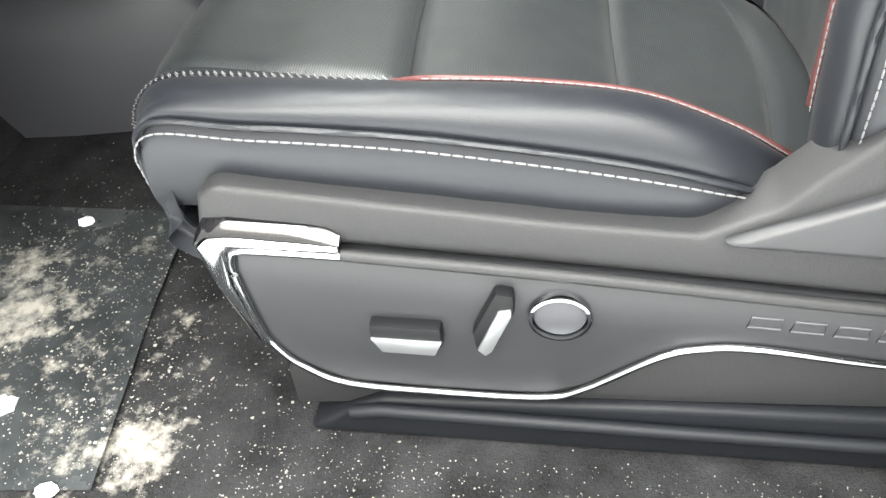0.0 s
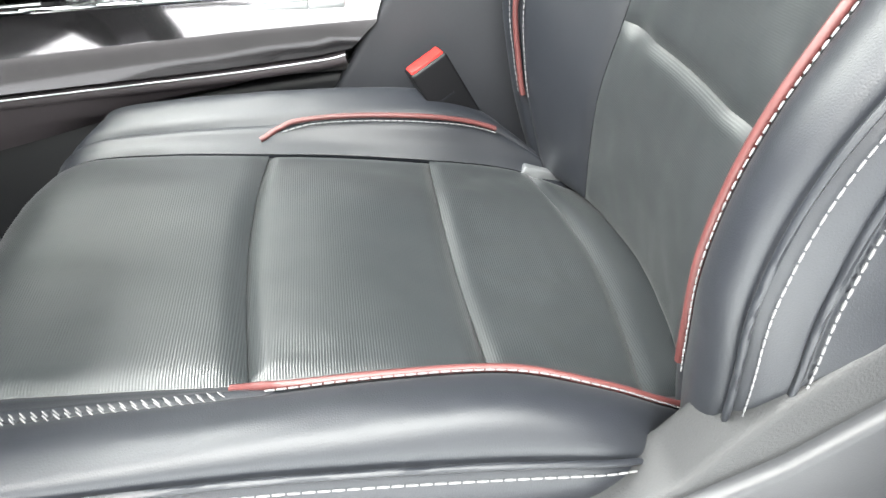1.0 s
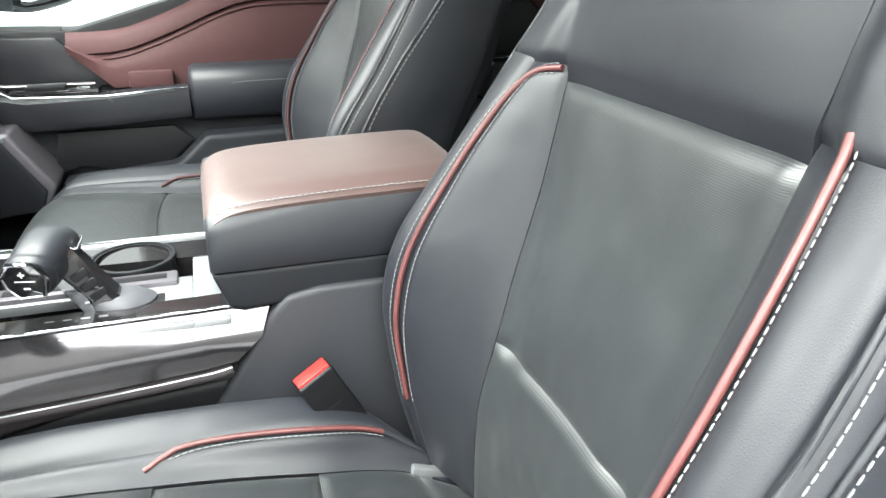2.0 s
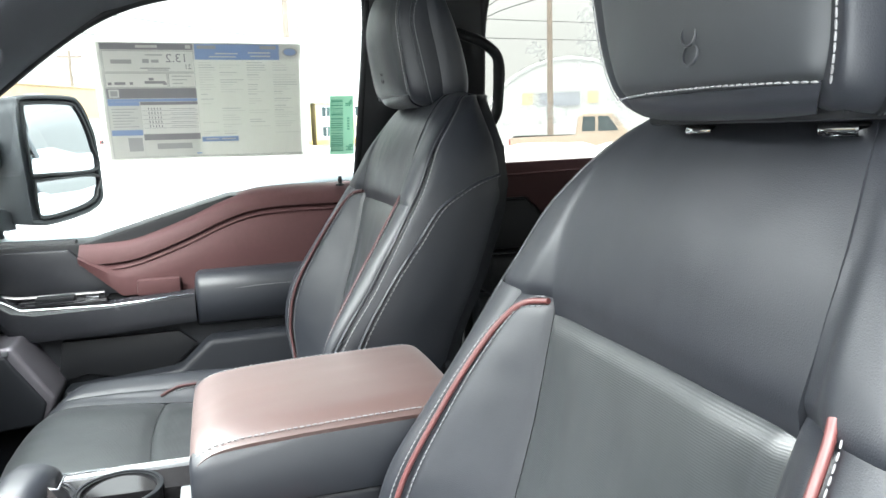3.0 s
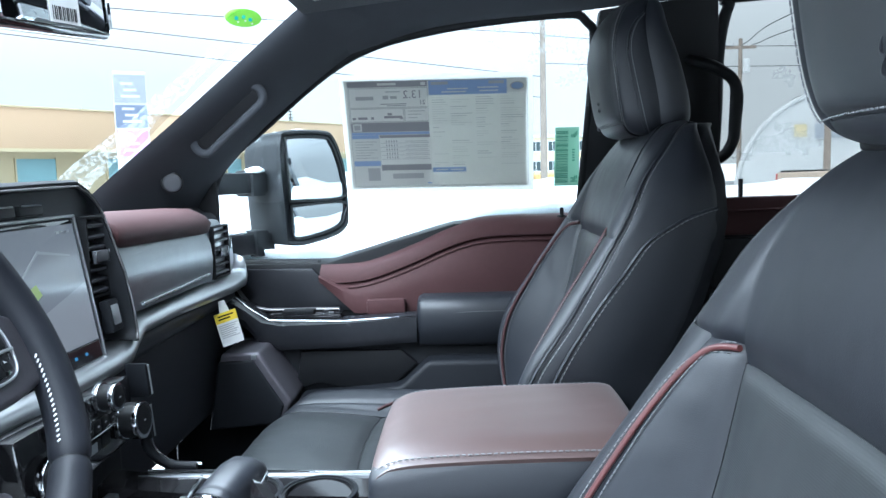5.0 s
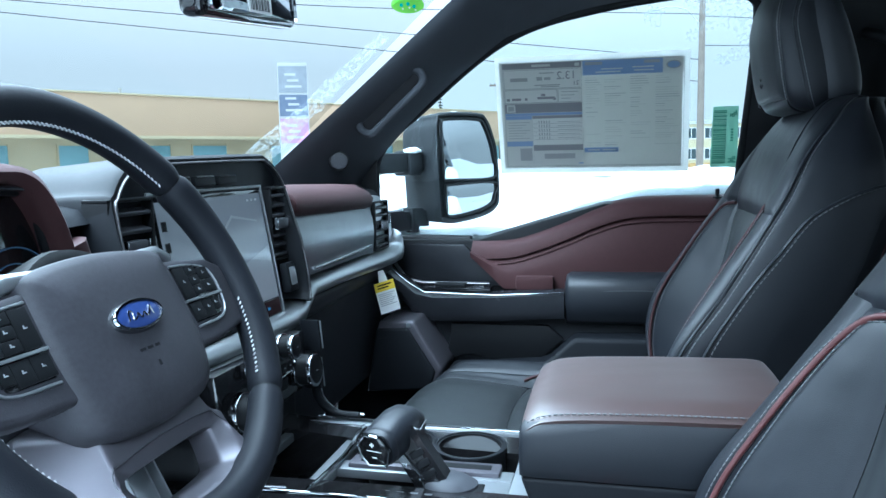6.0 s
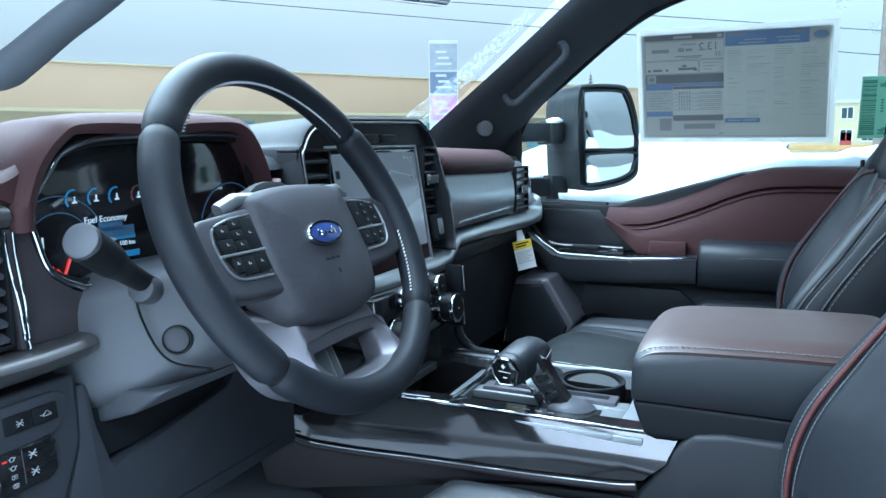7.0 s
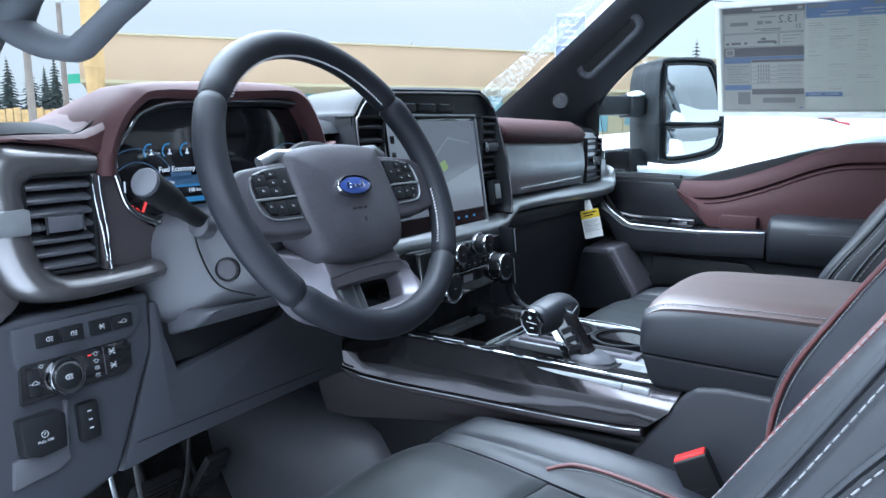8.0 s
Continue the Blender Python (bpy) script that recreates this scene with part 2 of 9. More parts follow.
# ---- materials ----
def surface(name, base, rough=0.5, metal=0.0, vary=0.12, coarse=6.0, fine=180.0, bump=0.15, grain=600.0, grain_kind="noise", coat=0.0,
            spec=0.5, rough_vary=0.12, emit=None, strength=0.0, random=0.0, dist=0.0006, tint=None, sheen=0.0):
    """A surface with stains and grain at two scales, in object metres."""
    m = bpy.data.materials.new(name)
    m.use_nodes = True
    n, l = m.node_tree.nodes, m.node_tree.links
    b = n["Principled BSDF"]
    co = n.new("ShaderNodeTexCoord")
    big, small = n.new("ShaderNodeTexNoise"), n.new("ShaderNodeTexNoise")
    big.inputs["Scale"].default_value, big.inputs["Detail"].default_value = coarse, 5
    small.inputs["Scale"].default_value, small.inputs["Detail"].default_value = fine, 3
    l.new(co.outputs["Object"], big.inputs["Vector"])
    l.new(co.outputs["Object"], small.inputs["Vector"])
    mix = n.new("ShaderNodeMath")
    mix.operation = "MULTIPLY_ADD"
    l.new(big.outputs["Fac"], mix.inputs[0])
    mix.inputs[1].default_value = 0.65
    half = n.new("ShaderNodeMath")
    half.operation = "MULTIPLY"
    half.inputs[1].default_value = 0.35
    l.new(small.outputs["Fac"], half.inputs[0])
    l.new(half.outputs[0], mix.inputs[2])
    ramp = n.new("ShaderNodeValToRGB")
    ramp.color_ramp.elements[0].position, ramp.color_ramp.elements[1].position = 0.3, 0.7
    lo = [max(0, c * (1 - vary)) for c in base]
    hi = [min(1, c * (1 + vary)) for c in (tint or base)]
    ramp.color_ramp.elements[0].color, ramp.color_ramp.elements[1].color = (*lo, 1), (*hi, 1)
    l.new(mix.outputs[0], ramp.inputs["Fac"])
    colour = ramp.outputs["Color"]
    if random:
        info, hsv, mr = n.new("ShaderNodeObjectInfo"), n.new("ShaderNodeHueSaturation"), n.new("ShaderNodeMapRange")
        mr.inputs["To Min"].default_value, mr.inputs["To Max"].default_value = 1 - random, 1 + random
        l.new(info.outputs["Random"], mr.inputs["Value"])
        l.new(mr.outputs[0], hsv.inputs["Value"])
        l.new(colour, hsv.inputs["Color"])
        colour = hsv.outputs["Color"]
    l.new(colour, b.inputs["Base Color"])
    rr = n.new("ShaderNodeMapRange")
    rr.inputs["To Min"].default_value, rr.inputs["To Max"].default_value = max(0.02, rough - rough_vary), min(1, rough + rough_vary)
    l.new(mix.outputs[0], rr.inputs["Value"])
    l.new(rr.outputs[0], b.inputs["Roughness"])
    b.inputs["Metallic"].default_value = metal
    b.inputs["Coat Weight"].default_value = coat
    b.inputs["Coat Roughness"].default_value = 0.06
    b.inputs["Specular IOR Level"].default_value = spec
    b.inputs["Sheen Weight"].default_value, b.inputs["Sheen Roughness"].default_value = sheen, 0.45
    if bump:
        bp = n.new("ShaderNodeBump")
        bp.inputs["Strength"].default_value, bp.inputs["Distance"].default_value = bump, dist
        if grain_kind == "hide":
            g = n.new("ShaderNodeTexVoronoi")
            g.feature = "DISTANCE_TO_EDGE"
            g.inputs["Scale"].default_value = grain
            out = g.outputs["Distance"]
        elif grain_kind in ("rib", "ribz", "brushed"):
            g = n.new("ShaderNodeTexWave")
            g.bands_direction = "X" if grain_kind == "rib" else "Z"
            g.inputs["Scale"].default_value = grain
            g.inputs["Distortion"].default_value = 9.0 if grain_kind == "brushed" else 0.5
            g.inputs["Detail"].default_value = 1
            out = g.outputs["Fac"]
        elif grain_kind == "dots":
            g = n.new("ShaderNodeTexVoronoi")
            g.inputs["Scale"].default_value = grain
            g.inputs["Randomness"].default_value = 0.0
            out = g.outputs["Distance"]
        else:
            g = n.new("ShaderNodeTexNoise")
            g.inputs["Scale"].default_value, g.inputs["Detail"].default_value = grain, 2
            out = g.outputs["Fac"]
        l.new(co.outputs["Object"], g.inputs["Vector"])
        l.new(out, bp.inputs["Height"])
        l.new(bp.outputs["Normal"], b.inputs["Normal"])
    if emit:
        b.inputs["Emission Color"].default_value = (*emit, 1)
        b.inputs["Emission Strength"].default_value = strength
    return m


M_LEATHER = surface("black_leather", (0.0090, 0.0104, 0.0140), 0.46, vary=0.16, coarse=5, fine=90, bump=0.22, grain=620, grain_kind="hide", rough_vary=0.07, spec=0.45, sheen=0.018)
M_PERF = surface("ribbed_perforated_leather", (0.0125, 0.0150, 0.0165), 0.39, vary=0.18, coarse=5, fine=120, bump=0.22, grain=170, grain_kind="rib", rough_vary=0.06, spec=0.75, sheen=0.05)
M_BACK = surface("fine_ribbed_back_leather", (0.0125, 0.0150, 0.0165), 0.4, vary=0.18, coarse=5, fine=120, bump=0.13, grain=190, grain_kind="ribz", rough_vary=0.06, spec=0.85, sheen=0.04)
M_DOTS = surface("perforated_leather", (0.0155, 0.0175, 0.0200), 0.5, vary=0.18, coarse=5, fine=120, bump=0.12, grain=900, grain_kind="hide", rough_vary=0.06, spec=0.5, sheen=0.02)
M_RED = surface("oxblood_leather", (0.046, 0.0195, 0.0200), 0.66, vary=0.14, coarse=6, fine=110, bump=0.22, grain=420, grain_kind="hide", rough_vary=0.07, spec=0.2, sheen=0.03)
M_LID = surface("glossy_oxblood_lid_leather", (0.050, 0.0265, 0.0230), 0.47, vary=0.14, coarse=6, fine=110, bump=0.2, grain=420, grain_kind="hide", rough_vary=0.07, spec=1.0, sheen=0.08)
M_RIMTHREAD = surface("light_rim_thread", (0.46, 0.46, 0.47), 0.7, vary=0.15, coarse=40, fine=600, bump=0.1)
M_PIPING = surface("red_piping", (0.080, 0.024, 0.023), 0.45, vary=0.2, coarse=20, fine=200, bump=0.1, grain=700)
M_THREAD = surface("pale_thread", (0.135, 0.135, 0.14), 0.7, vary=0.15, coarse=40, fine=600, bump=0.1)
M_REDTHREAD = surface("dark_red_thread", (0.13, 0.045, 0.04), 0.7, vary=0.2, coarse=40, fine=600, bump=0.1)
M_PLASTIC = surface("grained_grey_black_plastic", (0.0085, 0.0095, 0.0118), 0.52, vary=0.12, coarse=7, fine=260, bump=0.35, grain=900, rough_vary=0.06, spec=0.2)
M_DARK = surface("black_plastic", (0.0060, 0.0064, 0.0074), 0.5, vary=0.15, coarse=7, fine=260, bump=0.25, grain=900, rough_vary=0.08, spec=0.2)
M_SHIELD = surface("flocked_seat_shield_plastic", (0.0145, 0.0150, 0.0162), 0.6, vary=0.1, coarse=8, fine=300, bump=0.6, grain=700, rough_vary=0.06)
M_PANEL = surface("satin_grey_panel", (0.044, 0.045, 0.052), 0.5, vary=0.07, coarse=9, fine=300, bump=0.12, grain=800, rough_vary=0.05)
M_SWITCHPANEL = surface("smooth_seat_switch_panel", (0.0215, 0.0222, 0.0250), 0.48, vary=0.08, coarse=9, fine=300, bump=0.12, grain=800, rough_vary=0.05, spec=0.45)
M_TOPPAD = surface("matt_dash_top", (0.0085, 0.0095, 0.0118), 0.75, vary=0.14, coarse=7, fine=260, bump=0.4, grain=800, rough_vary=0.06, spec=0.15)
# darker than M_PANEL: darker plastic, plus the shade below the column in its colour
M_LOWER = surface("lower_dash_plastic_with_shade", (0.024, 0.0255, 0.031), 0.5, vary=0.1, coarse=9, fine=300, bump=0.2, grain=800, rough_vary=0.06, spec=0.35)
M_CONSOLE = surface("dark_console_plastic", (0.020, 0.021, 0.025), 0.5, vary=0.1, coarse=9, fine=300, bump=0.15, grain=800, rough_vary=0.06, spec=0.4)
M_PIANO = surface("gloss_black", (0.008, 0.008, 0.009), 0.08, vary=0.2, coarse=8, fine=60, bump=0.0, rough_vary=0.04, coat=0.6)
M_GLOSSDK = surface("satin_black_door_trim", (0.014, 0.0145, 0.017), 0.26, vary=0.15, coarse=8, fine=80, bump=0.05, grain=300, rough_vary=0.05, spec=0.3)
M_CHROME = surface("chrome", (0.36, 0.37, 0.385), 0.10, metal=1.0, vary=0.05, coarse=10, fine=90, bump=0.03, grain=200, rough_vary=0.05)
M_SATIN = surface("satin_silver_trim", (0.40, 0.415, 0.43), 0.34, metal=0.85, vary=0.10, coarse=5, fine=70, bump=0.06, grain=300, rough_vary=0.08)
M_SILVER = surface("brushed_dark_aluminium", (0.27, 0.285, 0.30), 0.30, metal=0.8, vary=0.14, coarse=4, fine=40, bump=0.10, grain=60, grain_kind="brushed", rough_vary=0.1)
M_SMOKE = surface("gloss_smoked_plum_trim", (0.062, 0.060, 0.064), 0.08, metal=0.85, vary=0.2, coarse=3, fine=30, bump=0.03, grain=60, rough_vary=0.03, coat=0.0, spec=0.5)
M_SPOKE = surface("satin_pewter_trim", (0.115, 0.108, 0.122), 0.40, metal=0.6, vary=0.08, coarse=8, fine=90, bump=0.05, grain=400)
M_PLUM = surface("dark_plum_plastic", (0.036, 0.031, 0.034), 0.58, vary=0.1, coarse=8, fine=200, bump=0.12, grain=800, rough_vary=0.05, spec=0.20)
M_PEWTER = surface("dark_satin_pewter", (0.135, 0.130, 0.132), 0.28, metal=0.8, vary=0.05, coarse=3, fine=14, bump=0.0, rough_vary=0.03)
M_RIM = surface("smooth_rim_leather", (0.0100, 0.0108, 0.0140), 0.5, vary=0.14, coarse=9, fine=140, bump=0.25, grain=520, grain_kind="hide", rough_vary=0.06, spec=0.20)
M_HUB = surface("airbag_cover_plastic", (0.036, 0.0345, 0.0400), 0.5, vary=0.3, coarse=16, fine=240, bump=0.25, grain=800, rough_vary=0.08, spec=0.30)
M_LINER = surface("charcoal_headliner_fabric", (0.031, 0.034, 0.040), 0.9, vary=0.15, coarse=20, fine=500, bump=0.3, grain=1200)
M_CARPET = surface("black_carpet", (0.011, 0.011, 0.012), 0.97, vary=0.55, coarse=22, fine=420, bump=0.9, grain=500, dist=0.002, tint=(0.02, 0.02, 0.021), spec=0.1)
M_RUBBER = surface("black_rubber", (0.016, 0.016, 0.017), 0.7, vary=0.2, coarse=10, fine=200, bump=0.2, grain=500)
M_WHITE = surface("white_paper", (0.74, 0.74, 0.72), 0.7, vary=0.05, coarse=8, fine=90, bump=0.05)
M_YELLOW = surface("yellow_print", (0.75, 0.56, 0.03), 0.6, vary=0.05, bump=0.0)
M_INK = surface("black_ink", (0.006, 0.006, 0.007), 0.6, vary=0.1, bump=0.0, spec=0.1)
M_BUCKLE = surface("black_buckle_plastic", (0.005, 0.005, 0.006), 0.45, vary=0.15, coarse=12, fine=300, bump=0.15, grain=900, spec=0.2)
M_BELTRED = surface("red_buckle_plastic", (0.50, 0.015, 0.012), 0.45, vary=0.08, bump=0.05)
M_BLUE = surface("blue_enamel", (0.03, 0.05, 0.17), 0.22, vary=0.1, bump=0.0, coat=0.5)
M_MARK = surface("white_printed_mark", (0.26, 0.27, 0.28), 0.6, vary=0.05, bump=0.0)
M_REDLED = surface("lit_red_telltale", (0.3, 0.01, 0.01), 0.5, bump=0.0, emit=(1, 0.05, 0.03), strength=0.5)
M_LIT = surface("lit_white_display", (0.2, 0.2, 0.2), 0.4, bump=0.0, emit=(0.85, 0.93, 1.0), strength=0.55)
M_LITBLUE = surface("lit_blue_display", (0.02, 0.06, 0.12), 0.4, bump=0.0, emit=(0.10, 0.42, 0.8), strength=0.28)
M_LITDIM = surface("dim_display_picture", (0.03, 0.05, 0.08), 0.3, vary=0.5, coarse=30, bump=0.0, emit=(0.08, 0.16, 0.28), strength=0.25)
M_SCREEN = surface("display_under_film", (0.06, 0.065, 0.07), 0.14, vary=0.12, coarse=4, fine=60, bump=0.02, grain=60, coat=0.5, emit=(0.45, 0.48, 0.52), strength=0.19)
M_SCREEN2 = surface("pale_map_area", (0.09, 0.095, 0.10), 0.16, vary=0.06, bump=0.0, coat=0.5, emit=(0.6, 0.63, 0.66), strength=0.20)
M_GREENLIT = surface("green_map_patch", (0.25, 0.32, 0.12), 0.3, bump=0.0, emit=(0.5, 0.65, 0.2), strength=0.12)
M_LIME = surface("lime_green_decal", (0.24, 0.62, 0.06), 0.5, vary=0.08, bump=0.0)
M_TEAL = surface("teal_print", (0.02, 0.38, 0.34), 0.5, vary=0.05, bump=0.0)
M_SNOW = surface("snow", (0.86, 0.88, 0.90), 0.75, vary=0.035, coarse=2.2, fine=30, bump=0.6, grain=14, dist=0.02, rough_vary=0.05)
M_SALT = surface("dried_salt_and_grit", (0.25, 0.24, 0.215), 0.9, vary=0.35, coarse=60, fine=700, bump=0.5, grain=900)
M_FILM = surface("clear_floor_film", (0.032, 0.035, 0.037), 0.26, vary=0.5, coarse=9, fine=50, bump=0.3, grain=40, dist=0.002, spec=0.25)
M_PAINT = surface("dark_grey_truck_paint", (0.045, 0.048, 0.052), 0.3, metal=0.4, vary=0.08, bump=0.02, coat=0.8)
M_MIRRORBODY = surface("weathered_mirror_housing", (0.013, 0.014, 0.016), 0.6, vary=0.25, coarse=25, fine=160, bump=0.3, grain=500, spec=0.20)
M_MIRROR = surface("mirror_glass", (0.42, 0.44, 0.46), 0.02, metal=1.0, vary=0.02, bump=0.0, rough_vary=0.01)


def glass(name, tint=(0.93, 0.96, 0.96), rough=0.0):
    m = bpy.data.materials.new(name)
    m.use_nodes = True
    n, l = m.node_tree.nodes, m.node_tree.links
    n.clear()
    out, tr, gl, mix, fr = (n.new("ShaderNode" + k) for k in ("OutputMaterial", "BsdfTransparent", "BsdfGlossy", "MixShader", "Fresnel"))
    tr.inputs[0].default_value = (*tint, 1)
    gl.inputs["Roughness"].default_value = 0.02
    gl.inputs["Color"].default_value = (0.9, 0.95, 1, 1)
    fr.inputs["IOR"].default_value = 1.35
    l.new(fr.outputs[0], mix.inputs[0])
    l.new(tr.outputs[0], mix.inputs[1])
    l.new(gl.outputs[0], mix.inputs[2])
    l.new(mix.outputs[0], out.inputs["Surface"])
    return m


M_GLASS = glass("window_glass", (0.70, 0.715, 0.69))
M_SIDEGLASS = glass("light_tinted_side_glass", (0.88, 0.91, 0.90))
M_TINTED = glass("privacy_tinted_glass", (0.63, 0.63, 0.61))


def frost(name):
    """Half-clear ice: white scatter where the crystals are thick."""
    m = bpy.data.materials.new(name)
    m.use_nodes = True
    n, l = m.node_tree.nodes, m.node_tree.links
    n.clear()
    out, tr, di, mix = (n.new("ShaderNode" + k) for k in ("OutputMaterial", "BsdfTransparent", "BsdfTranslucent", "MixShader"))
    di.inputs["Color"].default_value = (0.27, 0.29, 0.30, 1)
    co, no, ramp = n.new("ShaderNodeTexCoord"), n.new("ShaderNodeTexNoise"), n.new("ShaderNodeValToRGB")
    no.inputs["Scale"].default_value, no.inputs["Detail"].default_value = 130, 2
    ramp.color_ramp.elements[0].position, ramp.color_ramp.elements[1].position = 0.47, 0.56
    ramp.color_ramp.elements[0].color, ramp.color_ramp.elements[1].color = (0.05, 0.05, 0.05, 1), (0.36, 0.36, 0.36, 1)
    l.new(co.outputs["Object"], no.inputs["Vector"])
    l.new(no.outputs["Fac"], ramp.inputs["Fac"])
    l.new(ramp.outputs["Color"], mix.inputs[0])
    l.new(tr.outputs[0], mix.inputs[1])
    l.new(di.outputs[0], mix.inputs[2])
    l.new(mix.outputs[0], out.inputs["Surface"])
    return m


M_FROST = frost("window_frost")


def sheet_paper(name, base, through=0.35):
    """Thin paper that lets daylight through."""
    m = surface(name, base, 0.7, vary=0.05, coarse=8, fine=90, bump=0.02)
    n, l = m.node_tree.nodes, m.node_tree.links
    b, out = n["Principled BSDF"], n["Material Output"]
    tr, mix = n.new("ShaderNodeBsdfTranslucent"), n.new("ShaderNodeMixShader")
    tr.inputs["Color"].default_value = (*base, 1)
    mix.inputs[0].default_value = through
    l.new(b.outputs[0], mix.inputs[1])
    l.new(tr.outputs[0], mix.inputs[2])
    l.new(mix.outputs[0], out.inputs["Surface"])
    return m


M_STICKGREY = sheet_paper("window_sheet_back_grey", (0.70, 0.70, 0.67), 0.55)
M_STICKLITE = sheet_paper("window_sheet_pale", (0.74, 0.74, 0.71), 0.55)
M_STICKWHITE = sheet_paper("window_sheet_white_box", (0.82, 0.82, 0.79), 0.55)
M_STICKMID = sheet_paper("window_sheet_grey_print", (0.50, 0.50, 0.50), 0.5)
M_STICKFAINT = sheet_paper("window_sheet_faint_print", (0.61, 0.61, 0.59), 0.55)
M_STICKDARK = sheet_paper("window_sheet_dark_print", (0.37, 0.36, 0.375), 0.5)
M_STICKBLUE = sheet_paper("window_sheet_blue_print", (0.36, 0.47, 0.68), 0.5)
M_GREEN = sheet_paper("pale_green_label", (0.44, 0.64, 0.53), 0.45)
M_GREENDK = sheet_paper("dark_green_print", (0.13, 0.32, 0.24), 0.40)


def dusty(m, spots, colour=(0.30, 0.285, 0.255)):
    """Lays dried road salt over a floor surface: patches with ragged edges and stray specks."""
    n, l = m.node_tree.nodes, m.node_tree.links
    b = n["Principled BSDF"]
    co = n.new("ShaderNodeTexCoord")
    total = None
    for x, y, r, w in spots:
        dist = n.new("ShaderNodeVectorMath")
        dist.operation = "DISTANCE"
        dist.inputs[1].default_value = (x, y, 0.076)
        l.new(co.outputs["Object"], dist.inputs[0])
        fall = n.new("ShaderNodeMapRange")
        fall.inputs["From Min"].default_value, fall.inputs["From Max"].default_value = r * .2, r * 1.6
        fall.inputs["To Min"].default_value, fall.inputs["To Max"].default_value = w, 0.0
        l.new(dist.outputs["Value"], fall.inputs["Value"])
        if total is None:
            total = fall.outputs[0]
        else:
            top = n.new("ShaderNodeMath")
            top.operation = "MAXIMUM"
            l.new(total, top.inputs[0])
            l.new(fall.outputs[0], top.inputs[1])
            total = top.outputs[0]
    grain = n.new("ShaderNodeTexNoise")
    grain.inputs["Scale"].default_value, grain.inputs["Detail"].default_value, grain.inputs["Roughness"].default_value = 42, 9, 0.72
    l.new(co.outputs["Object"], grain.inputs["Vector"])
    add = n.new("ShaderNodeMath")
    l.new(grain.outputs["Fac"], add.inputs[0])
    l.new(total, add.inputs[1])
    cut = n.new("ShaderNodeMapRange")
    cut.inputs["From Min"].default_value, cut.inputs["From Max"].default_value = 0.64, 0.84
    cut.inputs["To Min"].default_value, cut.inputs["To Max"].default_value = 0.0, 0.9
    l.new(add.outputs[0], cut.inputs["Value"])
    mix = n.new("ShaderNodeMix")
    mix.data_type = "RGBA"
    mix.inputs["B"].default_value = (*colour, 1)
    l.new(cut.outputs[0], mix.inputs["Factor"])
    l.new(b.inputs["Base Color"].links[0].from_socket, mix.inputs["A"])
    l.new(mix.outputs["Result"], b.inputs["Base Color"])


SALT_SPOTS = ((-0.47, -0.075, 0.050, .25), (-0.436, -0.15, 0.055, .30), (-0.250, -0.285, 0.045, .30), (-0.335, -0.215, 0.09, .13), (-0.40, -0.146, 0.06, .15), (-0.257, -0.144, 0.025, .20), (-0.30, -0.30, 0.06, .18), (-0.235, -0.20, 0.04, .13), (-0.36, -0.04, 0.07, .11))
dusty(M_FILM, SALT_SPOTS)
dusty(M_CARPET, SALT_SPOTS)


# ---- cab structure ----
YC = 0.39           # middle line of the cab
SEAT2 = 0.78        # middle of the passenger seat


def other(p):
    """The same place on the driver's side."""
    return (p[0], 2 * YC - p[1], p[2])


def strip(name, a, b, thick, n=24, inward=(0, 0, 0)):
    """A padded trim between two edge lines, domed towards inward."""
    a, b = smooth_line(a, n), smooth_line(b, n)
    rings = []
    for p, q in zip(a, b):
        ring = []
        d = np.array(inward, float)
        for k in range(9):
            s = k / 8
            ring.append(p + (q - p) * s + d * thick * (math.sin(math.pi * s) ** 0.55))
        for k in range(8, -1, -1):
            s = k / 8
            ring.append(p + (q - p) * s - d * 0.03)
        rings.append(ring)
    return loft(name, rings, sharp=50)


def cab_floor():
    ob = part("floor", box("floor", -0.95, 1.60, -0.44, 1.22, 0.0, 0.07, 0.005), M_CARPET)
    tagged(ob, "black carpeted cab floor dusted with dried salt", "floor", kind="structure")
    toe = part("floor_toe_board", prism("floor_toe_board", [(-0.62, 0.071), (-0.95, 0.071), (-0.95, 0.5), (-0.86, 0.5)], "y", -0.42, 1.2, 0.004), M_CARPET)
    tagged(toe, "black carpeted toe board below the dashboard", "floor", kind="structure")
    sill = part("trim_door_sill", box("trim_door_sill", -0.75, 0.62, -0.475, -0.36, 0.02, 0.095, 0.012, 3), M_PLASTIC)
    tagged(sill, "grey plastic scuff trim along the driver door sill", "door sill", kind="structure")


